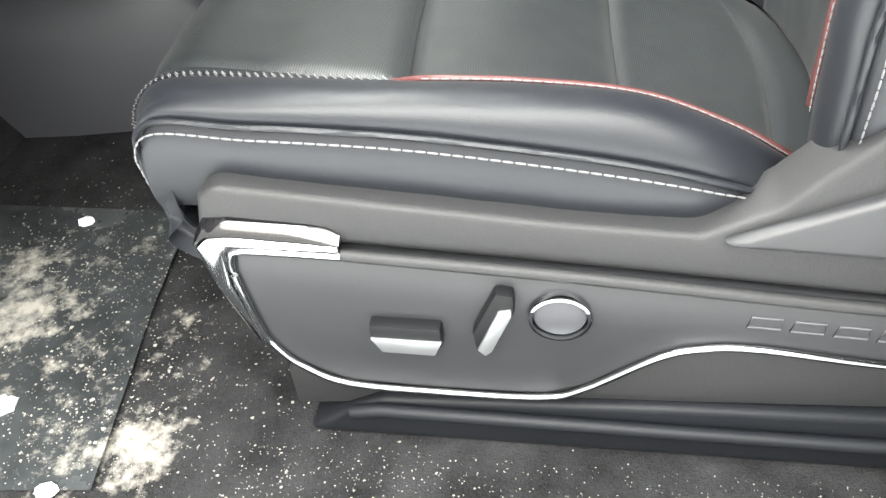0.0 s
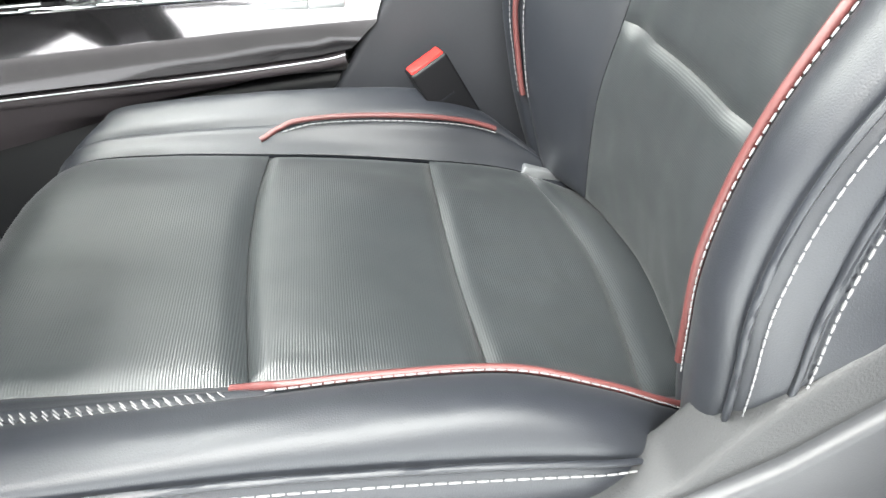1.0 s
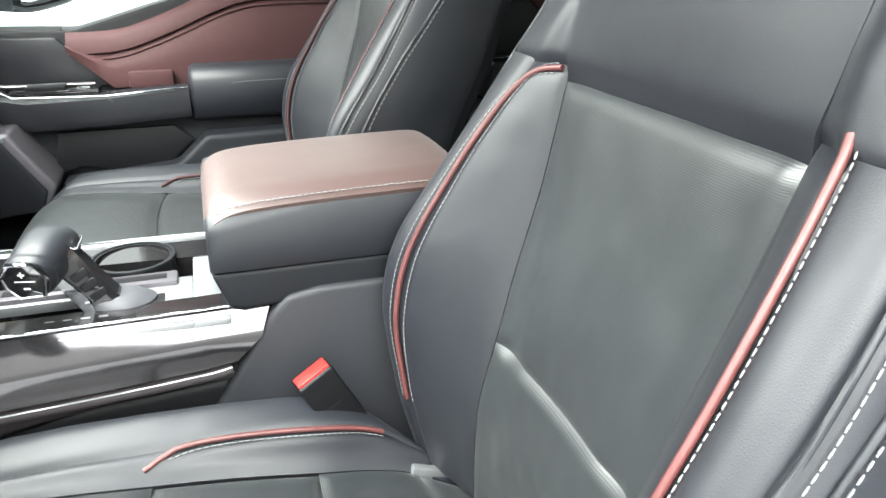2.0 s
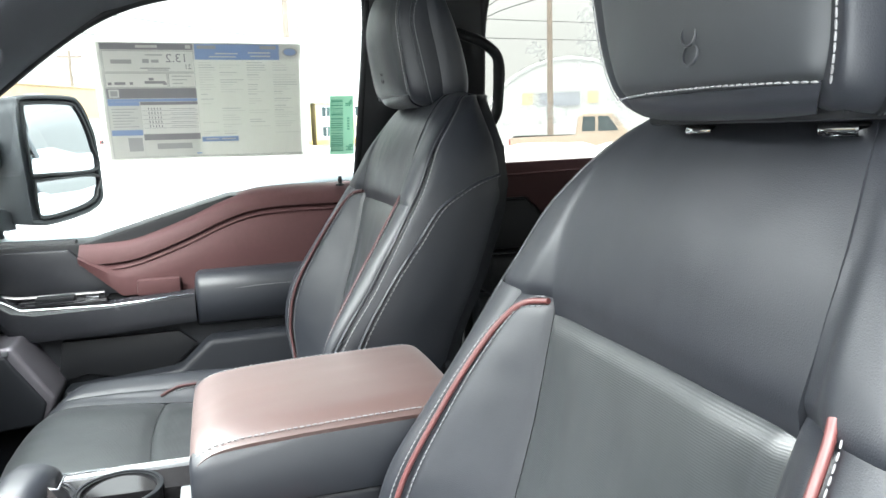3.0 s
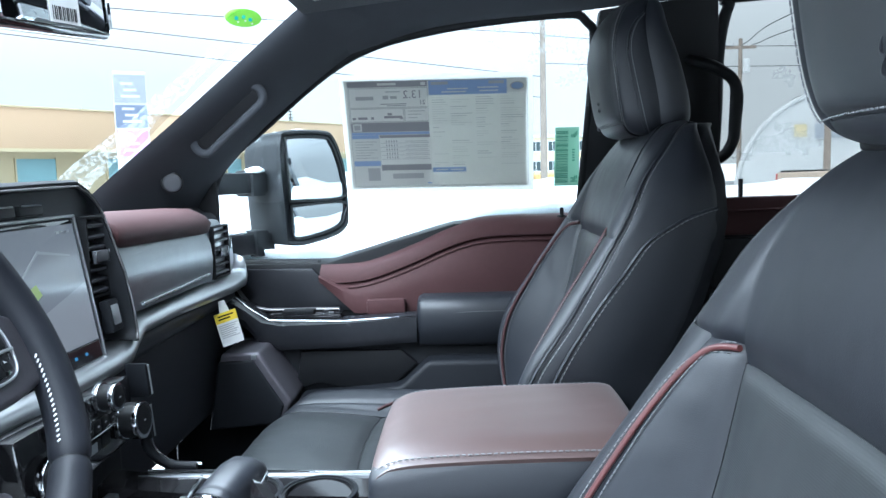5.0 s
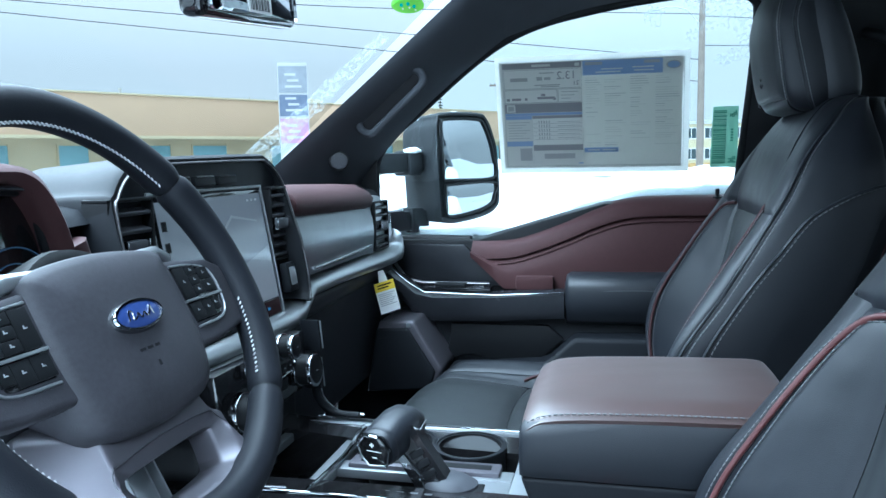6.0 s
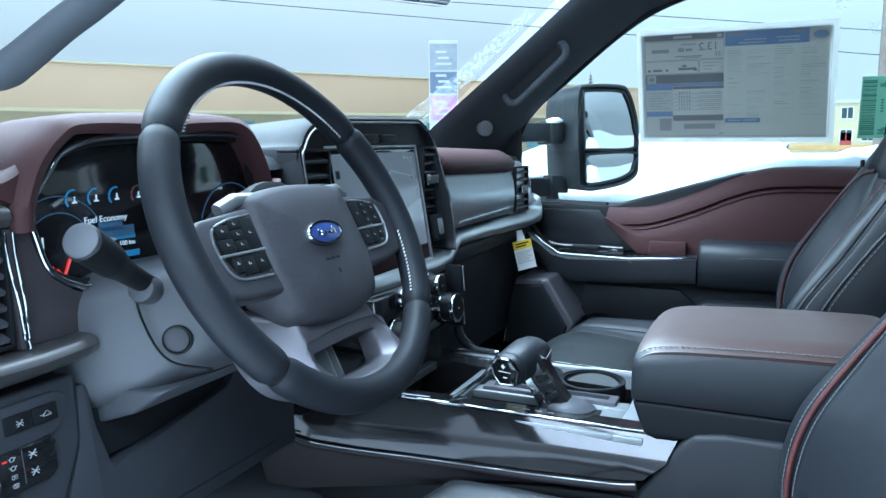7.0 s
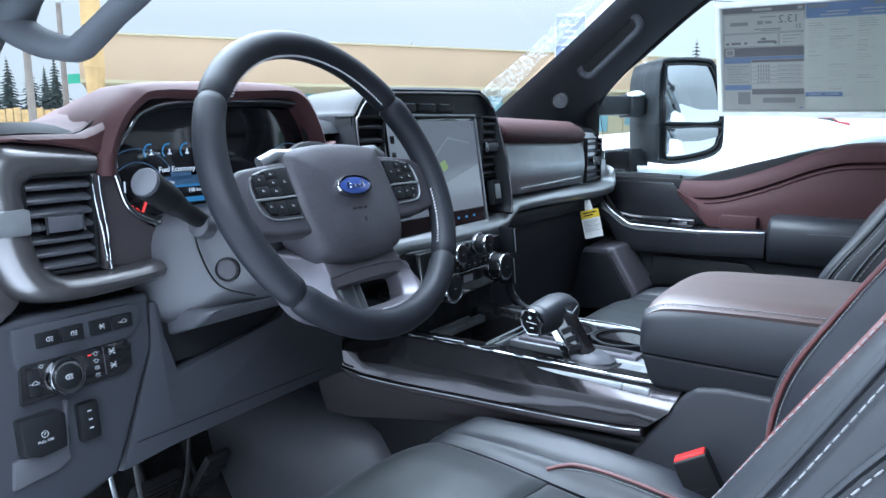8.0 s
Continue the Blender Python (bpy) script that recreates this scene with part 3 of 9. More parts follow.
def pillars():
    # passenger side
    ws = [(-0.72, 1.00, 0.70), (-0.547, 1.00, 0.843), (-0.36, 1.0, 0.99), (-0.178, 0.985, 1.133), (-0.10, 0.96, 1.185)]
    dr = [(-0.50, 1.22, 0.66), (-0.40, 1.225, 0.835), (-0.26, 1.19, 0.965), (-0.064, 1.135, 1.102), (0.03, 1.11, 1.135)]
    inn = (0.12, -0.9, -0.1)
    a = part("trim_a_pillar_passenger", strip("trim_a_pillar", ws, dr, 0.030, inward=inn), M_LINER)
    tagged(a, "charcoal trim of the passenger windscreen pillar", "pillar trim", kind="structure")
    b = part("trim_a_pillar_driver", strip("trim_a_pillar", [other(p) for p in ws], [other(p) for p in dr], 0.02, inward=(0.12, 0.9, -0.1)), M_LINER)
    tagged(b, "charcoal trim of the driver windscreen pillar", "pillar trim", kind="structure")
    rail_in = [(-0.10, 0.96, 1.19), (0.05, 0.97, 1.205), (0.40, 0.98, 1.215), (0.9, 0.98, 1.215), (1.55, 0.98, 1.20)]
    rail_out = [(-0.064, 1.135, 1.102), (0.122, 1.10, 1.146), (0.403, 1.082, 1.163), (0.7, 1.075, 1.178), (1.55, 1.08, 1.165)]
    for nm, f, d, who in (("passenger", lambda p: p, (0, -0.35, -0.9), "passenger"), ("driver", other, (0, 0.35, -0.9), "driver")):
        o = part("trim_roof_rail_" + nm, strip("trim_roof_rail", [f(p) for p in rail_in], [f(p) for p in rail_out], 0.014, inward=d), M_LINER)
        tagged(o, "charcoal headliner edge above the %s doors" % who, "roof trim", kind="structure")
    # centre pillars
    for nm, f, s in (("passenger", lambda p: p, -1), ("driver", other, 1)):
        fa = [(0.445, 1.09, 1.165), (0.437, 1.11, 1.09), (0.425, 1.16, 0.92), (0.418, 1.20, 0.75), (0.42, 1.19, 0.45), (0.42, 1.19, 0.05)]
        fb = [(0.675, 1.085, 1.180), (0.683, 1.105, 1.08), (0.70, 1.155, 0.92), (0.715, 1.195, 0.77), (0.66, 1.19, 0.45), (0.62, 1.19, 0.05)]
        o = part("trim_b_pillar_" + nm, strip("trim_b_pillar", [f(p) for p in fa], [f(p) for p in fb], 0.022, inward=(0, s * 1.0, 0)), M_DARK)
        tagged(o, "black trim of the centre door pillar", "pillar trim", kind="structure")


def roof():
    xs = [-0.12, 0.1, 0.4, 0.8, 1.2, 1.6]
    rings = []
    for x in xs:
        top = 1.19 if x < 0 else 1.215
        ring = [(x, YC + k * 0.08, top + 0.028 * (1 - (k / 8) ** 2)) for k in range(-8, 9)]
        ring += [(x, YC + k * 0.092, top + 0.075) for k in range(8, -9, -1)]
        rings.append([np.array(p) for p in ring])
    ob = part("ceiling", loft("ceiling", rings), M_LINER)
    tagged(ob, "charcoal fabric headliner of the truck cab", "ceiling", kind="structure")
    skin = part("roof_skin", box("roof_skin", -0.1, 1.66, -0.33, 1.11, 1.30, 1.32, 0.008), M_PAINT)
    tagged(skin, "dark grey painted steel cab roof", "roof", kind="structure")
    back = part("wall_rear", box("wall_rear", 1.60, 1.66, -0.44, 1.22, 0.05, 0.86, 0.01), M_DARK)
    tagged(back, "black trimmed rear wall of the cab", "wall", kind="structure")
    up = part("wall_rear_header", box("wall_rear_header", 1.60, 1.66, -0.40, 1.18, 1.16, 1.29, 0.01), M_LINER)
    tagged(up, "charcoal header above the rear cab window", "wall", kind="structure")
    w = part("window_rear", box("window_rear", 1.625, 1.631, -0.38, 1.16, 0.86, 1.16, 0), M_TINTED)
    w.visible_shadow = False
    tagged(w, "dark tinted rear cab window glass", "window", kind="structure")
    cowl = part("wall_firewall", box("wall_firewall", -1.05, -0.95, -0.46, 1.24, -0.3, 0.72, 0.01), M_DARK)
    tagged(cowl, "black firewall ahead of the dashboard", "wall", kind="structure")


def glass_y(z):
    return 1.303 - 0.46 * (z - 0.813)


def pane(name, pts, thick):
    """A flat pane through corner points, with a small thickness."""
    n = len(pts)
    c = [Vector(p) for p in pts]
    nor = (c[1] - c[0]).cross(c[2] - c[0]).normalized()
    verts = [p + nor * thick / 2 for p in c] + [p - nor * thick / 2 for p in c]
    faces = [tuple(range(n)), tuple(range(2 * n - 1, n - 1, -1))] + [(i, i + n, (i + 1) % n + n, (i + 1) % n) for i in range(n)]
    return mesh_of(name, verts, faces, smooth=False)


def windows():
    front = [(-0.42, 0.62), (-0.42, 0.84), (-0.2, 1.03), (0.0, 1.14), (0.2, 1.18), (0.44, 1.19), (0.44, 0.70), (0.1, 0.69), (-0.1, 0.62)]
    rear = [(0.68, 1.20), (1.3, 1.20), (1.45, 0.98), (1.45, 0.72), (0.70, 0.72)]
    for nm, prof in (("front", front), ("rear", rear)):
        o = part("window_passenger_" + nm, pane("window", [(x, glass_y(z), z) for x, z in prof], 0.004), M_SIDEGLASS if nm == "front" else M_TINTED)
        o.visible_shadow = False
        tagged(o, "%s side window of the passenger %s door" % ("clear" if nm == "front" else "dark tinted", nm), "window", kind="structure")
    o = part("window_driver_rear", pane("window", [(x, 2 * YC - glass_y(z), z) for x, z in rear], 0.004), M_TINTED)
    o.visible_shadow = False
    tagged(o, "dark tinted side window of the driver rear door", "window", kind="structure")
    # windscreen, bowed forwards
    rows = []
    for s in np.linspace(0, 1, 8):
        row = []
        for k in np.linspace(-1, 1, 17):
            half = 0.70 - 0.09 * s
            x = -0.80 + 0.66 * s - (0.24 - 0.06 * s) * (1 - abs(k) ** 2.2)
            row.append(np.array((x, YC + k * half, 0.66 + 0.545 * s)))
        rows.append(row)
    verts = [p for r in rows for p in r]
    faces = [(i * 17 + j, i * 17 + j + 1, (i + 1) * 17 + j + 1, (i + 1) * 17 + j) for i in range(7) for j in range(16)]
    o = part("windshield", mesh_of("windshield", verts, faces), M_GLASS)
    o.visible_shadow = False
    tagged(o, "clear bowed windscreen with frost near the passenger pillar", "window", kind="structure")
    # frost along the passenger pillar, just outside the glass
    fv, ff = [], []
    cols = 14
    for i, s in enumerate(np.linspace(0.02, 0.80, 40)):
        half = 0.70 - 0.09 * s
        wide = 0.125 * (1 - s) ** 1.2 + 0.012
        for j in range(cols):
            k = 1.0 - (wide / half) * (1 - j / (cols - 1)) * (0.86 + 0.14 * noise.noise(Vector((i * .4, 3, 0))))
            x = -0.80 + 0.66 * s - (0.24 - 0.06 * s) * (1 - abs(k) ** 2.2)
            lump = 0.006 * noise.noise(Vector((k * 60, s * 55, 1))) + 0.003 * noise.noise(Vector((k * 170, s * 150, 7)))
            fv.append((x - 0.014 - lump, YC + k * half, 0.66 + 0.545 * s + 0.004 + lump))
    for i in range(39):
        for j in range(cols - 1):
            ff.append((i * cols + j, i * cols + j + 1, (i + 1) * cols + j + 1, (i + 1) * cols + j))
    o = part("windshield_frost", mesh_of("frost", fv, ff), M_FROST)
    tagged(o, "rippled half-clear ice frozen on the windscreen corner", "frost", kind="stuff")


def passenger_door():
    d = thing("passenger_door", "closed passenger door with oxblood leather and black trim", "door", (0, 1.2, 0.3))
    at = Matrix.Translation((0, -1.2, -0.3))

    def put(name, me, mat, label="", parent=None):
        me.transform(at)
        return part(name, me, mat, parent or d, label)

    put("door_shell", prism("door_shell", [(-0.56, 0.0), (-0.56, 0.55), (-0.42, 0.655), (-0.15, 0.655), (0.0, 0.70), (0.14, 0.738), (0.64, 0.745), (0.60, 0.0)], "y", 1.225, 1.33, 0.008), M_DARK)
    # oxblood upper panel with a rounded shoulder, the sill rising to the rear
    sill = smooth_line([(-0.36, 0, 0.645), (-0.22, 0, 0.647), (-0.12, 0, 0.648), (-0.06, 0, 0.653), (0.0, 0, 0.671), (0.06, 0, 0.694), (0.12, 0, 0.720), (0.18, 0, 0.739), (0.25, 0, 0.746), (0.42, 0, 0.747), (0.66, 0, 0.748)], 60)
    rings = []
    for p in sill:
        x, z = p[0], p[2]
        if x < -0.175:
            continue
        low = np.interp(x, [-0.18, -0.085, 0.0, 0.66], [0.636, 0.545, 0.545, 0.555])
        h = z - low
        rings.append([np.array((x, y, zz)) for y, zz in ((1.325, z - 0.004), (1.275, z + 0.006), (1.222, z + 0.004), (1.199, z - 0.012), (1.196, z - 0.035), (1.204, z - 0.036 - .02 * min(1, h)), (1.190, z - 0.055 * min(1, h / .1)),
                                                           (1.182, low + h * .35), (1.187, low), (1.26, low), (1.30, low + h * .5))])
    put("upper_panel", loft("upper_panel", rings, sharp=60), M_RED, "oxblood leather upper door panel")
    cre = [(x, 1.1935, z - 0.047) for x, _, z in sill if x > -0.15]
    put("panel_crease", tube("panel_crease", cre, 0.0022, 6), M_RED)
    # black front corner beside the oxblood panel
    put("front_panel", prism("front_panel", [(-0.37, 0.545), (-0.37, 0.645), (-0.183, 0.645), (-0.09, 0.545)], "y", 1.215, 1.30, 0.006), M_GLOSSDK, "gloss black front corner")
    put("front_sill", tube("front_sill", [(-0.40, 1.25, 0.650), (-0.3, 1.25, 0.652), (-0.17, 1.24, 0.650)], 0.013, 8), M_DARK)
    # gloss grab beam
    beam = []
    for x, top in ((-0.36, 0.60), (-0.315, 0.575), (-0.28, 0.548), (-0.24, 0.540), (-0.1, 0.543), (0.057, 0.552)):
        low = top - (0.066 if x > -0.3 else 0.05)
        beam.append([np.array((x, y, z)) for y, z in ((1.24, top - .01), (1.16, top), (1.142, top - .002), (1.128, top - .009), (1.124, low + .02), (1.13, low + .004), (1.145, low), (1.24, low + .01))])
    put("grab_beam", loft("grab_beam", beam, sharp=35), M_GLOSSDK, "satin dark grey door grab beam")
    put("beam_edge", tube("beam_edge", [(-0.335, 1.135, 0.595), (-0.30, 1.130, 0.568), (-0.26, 1.126, 0.545), (-0.1, 1.1245, 0.541), (0.056, 1.1235, 0.5495)], 0.0018, 6), M_CHROME, "thin bright edge")
    put("front_bezel", tube("front_bezel", [(-0.365, 1.20, 0.640), (-0.35, 1.195, 0.605), (-0.32, 1.19, 0.565), (-0.28, 1.19, 0.556), (-0.12, 1.19, 0.556)], 0.004, 6), M_PEWTER, "dark satin bezel line")
    put("switch_plate", box("switch_plate", -0.27, -0.11, 1.145, 1.19, 0.540, 0.552, 0.003), M_PIANO, "gloss black window switch plate")
    put("window_switch", box("window_switch", -0.24, -0.17, 1.15, 1.18, 0.552, 0.560, 0.002), M_DARK)
    put("window_switch", box("window_switch", -0.15, -0.125, 1.15, 1.175, 0.552, 0.5575, 0.002), M_CHROME)
    put("pull_cup", box("pull_cup", -0.055, 0.03, 1.165, 1.20, 0.545, 0.578, 0.006), M_RED, "oxblood pull cup edge")
    # padded armrest
    arm = []
    for x, top, out in ((0.058, 0.568, 1.142), (0.0605, 0.580, 1.131), (0.070, 0.586, 1.127), (0.2, 0.586, 1.126), (0.36, 0.588, 1.126), (0.46, 0.585, 1.13), (0.48, 0.57, 1.15)):
        arm.append([np.array((x, y, z)) for y, z in ((1.25, top), (1.17, top + .002), (1.145, top - .002), (out + .004, top - .010), (out - .002, top - .026), (out - .004, 0.53), (out + .004, 0.488), (out + .02, 0.477), (1.25, 0.48))])
    put("armrest", loft("armrest", arm, sharp=60), M_LEATHER, "black padded leather armrest")
    put("stitching", stitch_mesh("stitching", smooth_line([(0.07, 1.1270, 0.548), (0.2, 1.1235, 0.556), (0.46, 1.1235, 0.556)], 60)), M_THREAD, "pale stitch row")
    # lower moulding with pocket
    put("lower_panel", prism("lower_panel", [(-0.50, 0.03), (-0.50, 0.52), (-0.28, 0.50), (-0.20, 0.50), (0.06, 0.49), (0.55, 0.48), (0.58, 0.03)], "y", 1.16, 1.24, 0.012, 3), M_PLASTIC, "grained black lower door panel")
    put("pocket_lip", prism("pocket_lip", [(-0.20, 0.38), (0.02, 0.40), (0.08, 0.455), (0.5, 0.46), (0.52, 0.05), (-0.26, 0.05)], "y", 1.10, 1.165, 0.012, 3), M_PLASTIC, "moulded door pocket")
    put("pocket_bin", prism("pocket_bin", [(-0.215, 0.385), (-0.16, 0.40), (-0.10, 0.385), (0.0, 0.392), (0.055, 0.44), (0.02, 0.47), (-0.20, 0.47)], "y", 1.145, 1.162, 0.004), M_DARK, "dark recessed pocket")
    # speaker cover
    grille = put("speaker_cover", prism("speaker_cover", [(-0.372, 0.335), (-0.341, 0.494), (-0.262, 0.497), (-0.198, 0.392), (-0.215, 0.350)], "y", 1.037, 1.19, 0.008, 3), M_SPOKE, "satin pinkish grey speaker surround")
    put("speaker_mesh", prism("speaker_mesh", [(-0.372, 0.334), (-0.346, 0.478), (-0.274, 0.481), (-0.214, 0.386), (-0.226, 0.346)], "y", 1.032, 1.05, 0.006, 3), M_PLASTIC, "dark perforated speaker mesh", grille)
    put("speaker_badge", box("speaker_badge", -0.278, -0.268, 1.0345, 1.0375, 0.482, 0.491, 0.001), M_SATIN, "small silver badge", grille)
    put("lock_pin", disc("lock_pin", (0.379, 1.205, 0.758), (0, 0, 1), 0.0045, 0.022, 12, 0.002), M_DARK)
    put("lock_pin_base", disc("lock_pin_base", (0.379, 1.205, 0.7505), (0, 0, 1), 0.010, 0.004, 16, 0.001), M_DARK)
    put("window_seal", tube("window_seal", [(x, 1.300, z - 0.004) for x, _, z in sill], 0.006, 6), M_RUBBER, "black rubber window seal")
    put("window_frame", tube("window_frame", smooth_line([(-0.405, 1.235, 0.64), (-0.395, 1.23, 0.845), (-0.25, 1.192, 0.975), (-0.064, 1.145, 1.098), (0.122, 1.112, 1.142), (0.36, 1.092, 1.160), (0.418, 1.095, 1.145), (0.436, 1.12, 1.08), (0.417, 1.215, 0.745)], 60), 0.009, 8), M_DARK, "black door window frame")
    put("mirror_sail", prism("mirror_sail", [(-0.56, 0.62), (-0.56, 0.70), (-0.415, 0.84), (-0.392, 0.85), (-0.392, 0.64)], "y", 1.215, 1.235, 0.004), M_DARK, "black triangular mirror corner trim")


def rear_door():
    for side in (0, 1):
        f = (lambda p: p) if side == 0 else other
        who = "passenger" if side == 0 else "driver"
        y = f((0, 1.2, 0))[1]
        s = 1 if side == 0 else -1
        d = thing("rear_door", "closed rear door with oxblood trim beside the back bench" if side == 0 else "closed rear door behind the driver seat", "door", (1.0, y, 0.3))

        def put(name, me, mat, label=""):
            me.transform(Matrix.Translation((-1.0, -y, -0.3)))
            return part(name, me, mat, d, label)
        a, b = sorted((y, y + s * 0.10))
        put("door_shell", box("door_shell", 0.66, 1.50, a, b, 0.0, 0.752, 0.008), M_DARK)
        a, b = sorted((y - s * 0.012, y + s * 0.02))
        put("upper_panel", prism("upper_panel", [(0.70, 0.615), (0.70, 0.768), (0.735, 0.782), (1.48, 0.79), (1.48, 0.57), (0.92, 0.57), (0.86, 0.66), (0.82, 0.70), (0.72, 0.70)], "y", a, b, 0.006), M_RED, "oxblood upper panel")
        put("panel_crease", tube("panel_crease", [(0.71, y - s * .014, 0.752), (1.0, y - s * .014, 0.760), (1.48, y - s * .014, 0.764)], 0.003, 6), M_RED)
        a, b = sorted((y - s * 0.02, y + s * 0.02))
        put("front_panel", prism("front_panel", [(0.70, 0.60), (0.72, 0.695), (0.815, 0.695), (0.85, 0.655), (0.90, 0.58), (0.70, 0.58)], "y", a, b, 0.005), M_DARK, "black plastic corner")
        a, b = sorted((y - s * 0.09, y + s * 0.02))
        put("armrest", box("armrest", 0.70, 1.40, a, b, 0.48, 0.575, 0.014, 3), M_DARK, "black armrest")
        put("beam_edge", tube("beam_edge", [(0.70, y - s * .085, 0.579), (0.92, y - s * .085, 0.583)], 0.003, 6), M_CHROME, "thin bright edge")
        a, b = sorted((y - s * 0.05, y + s * 0.02))
        put("lower_panel", box("lower_panel", 0.68, 1.48, a, b, 0.02, 0.475, 0.012), M_PLASTIC)
        put("lock_pin", disc("lock_pin", (0.765, y - s * .0, 0.802), (0, 0, 1), 0.005, 0.04, 12, 0.002), M_DARK)
        fr = [(0.705, 1.22, 0.76), (0.70, 1.17, 0.93), (0.69, 1.125, 1.08), (0.70, 1.10, 1.165), (0.74, 1.098, 1.185), (1.3, 1.098, 1.19), (1.44, 1.16, 0.98), (1.45, 1.22, 0.78)]
        put("window_frame", tube("window_frame", smooth_line([f(p) for p in fr], 60), 0.012, 8), M_DARK, "black door window frame")


def cab_fittings():
    # passenger pillar grab handle, tweeter
    g = thing("pillar_grab_handle", "charcoal grab handle moulded into the windscreen pillar", "grab handle", (-0.31, 1.08, 0.97))
    lower, upper = Vector((-0.360, 1.074, 0.926)), Vector((-0.252, 1.057, 1.014))
    along = (upper - lower).normalized()
    out_ = Vector((0.12, -0.9, -0.1)).normalized()
    across = out_.cross(along).normalized()

    def stadium(r, lift, k=14):
        """A long rounded loop on the pillar's face."""
        pts = []
        for end, base in ((1, upper), (-1, lower)):
            for a in np.linspace(-math.pi / 2, math.pi / 2, k):
                pts.append(base + end * (along * math.cos(a) * r + across * -math.sin(a) * r) + out_ * lift - Vector((-0.31, 1.08, 0.97)))
        return pts
    part("surround", tube("surround", stadium(0.0215, 0.0050), 0.0095, 12, closed=True, up=tuple(out_)), M_LINER, g, "charcoal moulded surround")
    # raised black plate stands for the shade inside the finger hollow
    slot_ = loft("recess", [stadium(0.021, 0.0035), stadium(0.015, 0.0070), stadium(0.004, 0.0065)], sharp=50)
    part("recess", slot_, M_DARK, g, "dark raised plate painting the shade of the finger recess")
    t = thing("tweeter", "round pillar speaker with a fine metal mesh", "speaker", (-0.440, 1.093, 0.846))
    nrm = (0.35, -0.93, 0.1)
    part("mesh_cover", disc("mesh_cover", (0.004, -0.012, 0), nrm, 0.0185, 0.006, 32, 0.002), M_PANEL, t, "grey mesh cover")
    part("bezel", disc("bezel", (0.002, -0.008, 0), nrm, 0.0225, 0.008, 32, 0.003, hole=0.0175), M_DARK, t)
    dots = []
    faces = []
    tm = facing((0.004, -0.0152, 0.0003), nrm)
    for i in range(-5, 6):
        for j in range(-5, 6):
            a, b = (i + (j % 2) * .5) * 0.003, j * 0.0027
            if a * a + b * b < 0.0168 ** 2:
                k = len(dots)
                for c in range(6):
                    dots.append(tm @ Vector((a + .0009 * math.cos(c * 1.047), b + .0009 * math.sin(c * 1.047), 0.0004)))
                faces.append(tuple(range(k, k + 6)))
    part("holes", mesh_of("holes", dots, faces, False), M_DARK, t, "rows of pinholes", kind="stuff")
    # centre pillar handle
    h = thing("pillar_loop_handle", "black loop handle on the centre pillar", "grab handle", (0.66, 1.07, 0.97))
    lp = smooth_line([(0.625, 1.10, 1.065), (0.640, 1.062, 1.052), (0.662, 1.048, 1.040), (0.690, 1.045, 1.018), (0.699, 1.045, 0.99), (0.698, 1.05, 0.93), (0.694, 1.052, 0.895), (0.676, 1.06, 0.868), (0.65, 1.10, 0.862)], 44)
    me = tube("loop", lp, 0.0130, 12, flat=0.85)
    me.transform(Matrix.Translation((-0.66, -1.07, -0.97)))
    part("loop", me, M_DARK, h)
    # driver pillar handle
    h = thing("driver_grab_handle", "charcoal loop grab handle on the driver windscreen pillar", "grab handle", (-0.3, -0.3, 0.9))
    hp = DRIVER_HANDLE
    me = tube("loop", smooth_line(hp, 60), np.interp(np.arange(60), np.linspace(0, 59, 11), [.012, .0115, .0115, .0125, .0135, .014, .0165, .019, .0165, .014, .014]), 14, flat=0.8)
    me.transform(Matrix.Translation((0.3, 0.3, -0.9)))
    part("loop", me, M_LINER, h)
    foot = prism("foot", [(-0.40, 0.95), (-0.293, 0.93), (-0.31, 0.912), (-0.335, 0.893), (-0.343, 0.875), (-0.364, 0.863), (-0.41, 0.863)], "y", -0.335, -0.288, 0.012, 3)
    foot.transform(Matrix.Translation((0.3, 0.3, -0.9)))
    part("foot", foot, M_LINER, h, "moulded pillar foot")
    # sun visor with a label
    v = thing("sun_visor", "dark fabric sun visor folded up under the roof", "sun visor", (0.0, 0.80, 1.18))
    part("flap", box("flap", -0.13, 0.115, -0.20, 0.17, -0.016, 0.006, 0.009, 3, Matrix.Rotation(radians(-6), 4, "Y")), M_LINER, v)
    lab = part("label_sheet", box("label_sheet", -0.085, 0.045, -0.06, 0.07, -0.0185, -0.0165, 0.0004, 1, Matrix.Rotation(radians(-6), 4, "Y")), M_WHITE, v, "white printed warning sheet")
    for i in range(5):
        part("print_bar", box("print_bar", -0.075, 0.035 - .01 * (i % 2), -0.05 + .024 * i, -0.041 + .024 * i, -0.0195, -0.0188, 0, 1, Matrix.Rotation(radians(-6), 4, "Y")), M_STICKDARK, lab)
    # inner mirror
    r = thing("rear_view_mirror", "black framed rear view mirror with a barcode sticker", "mirror", (-0.30, YC + 0.033, 1.056))
    r.rotation_euler = (radians(6), 0, 0)
    part("housing", box("housing", -0.02, 0.014, -0.135, 0.125, -0.032, 0.045, 0.014, 4), M_PIANO, r)
    part("mirror_face", box("mirror_face", 0.0135, 0.0165, -0.122, 0.112, -0.024, 0.036, 0.006, 2), M_MIRROR, r, "mirror glass")
    part("stem", tube("stem", [(-0.02, 0, 0.02), (-0.06, 0, 0.07), (-0.10, 0, 0.12)], 0.014, 10), M_DARK, r)
    st = part("sticker", box("sticker", 0.0168, 0.0176, -0.03, 0.035, -0.020, 0.012, 0), M_WHITE, r, "white barcode sticker")
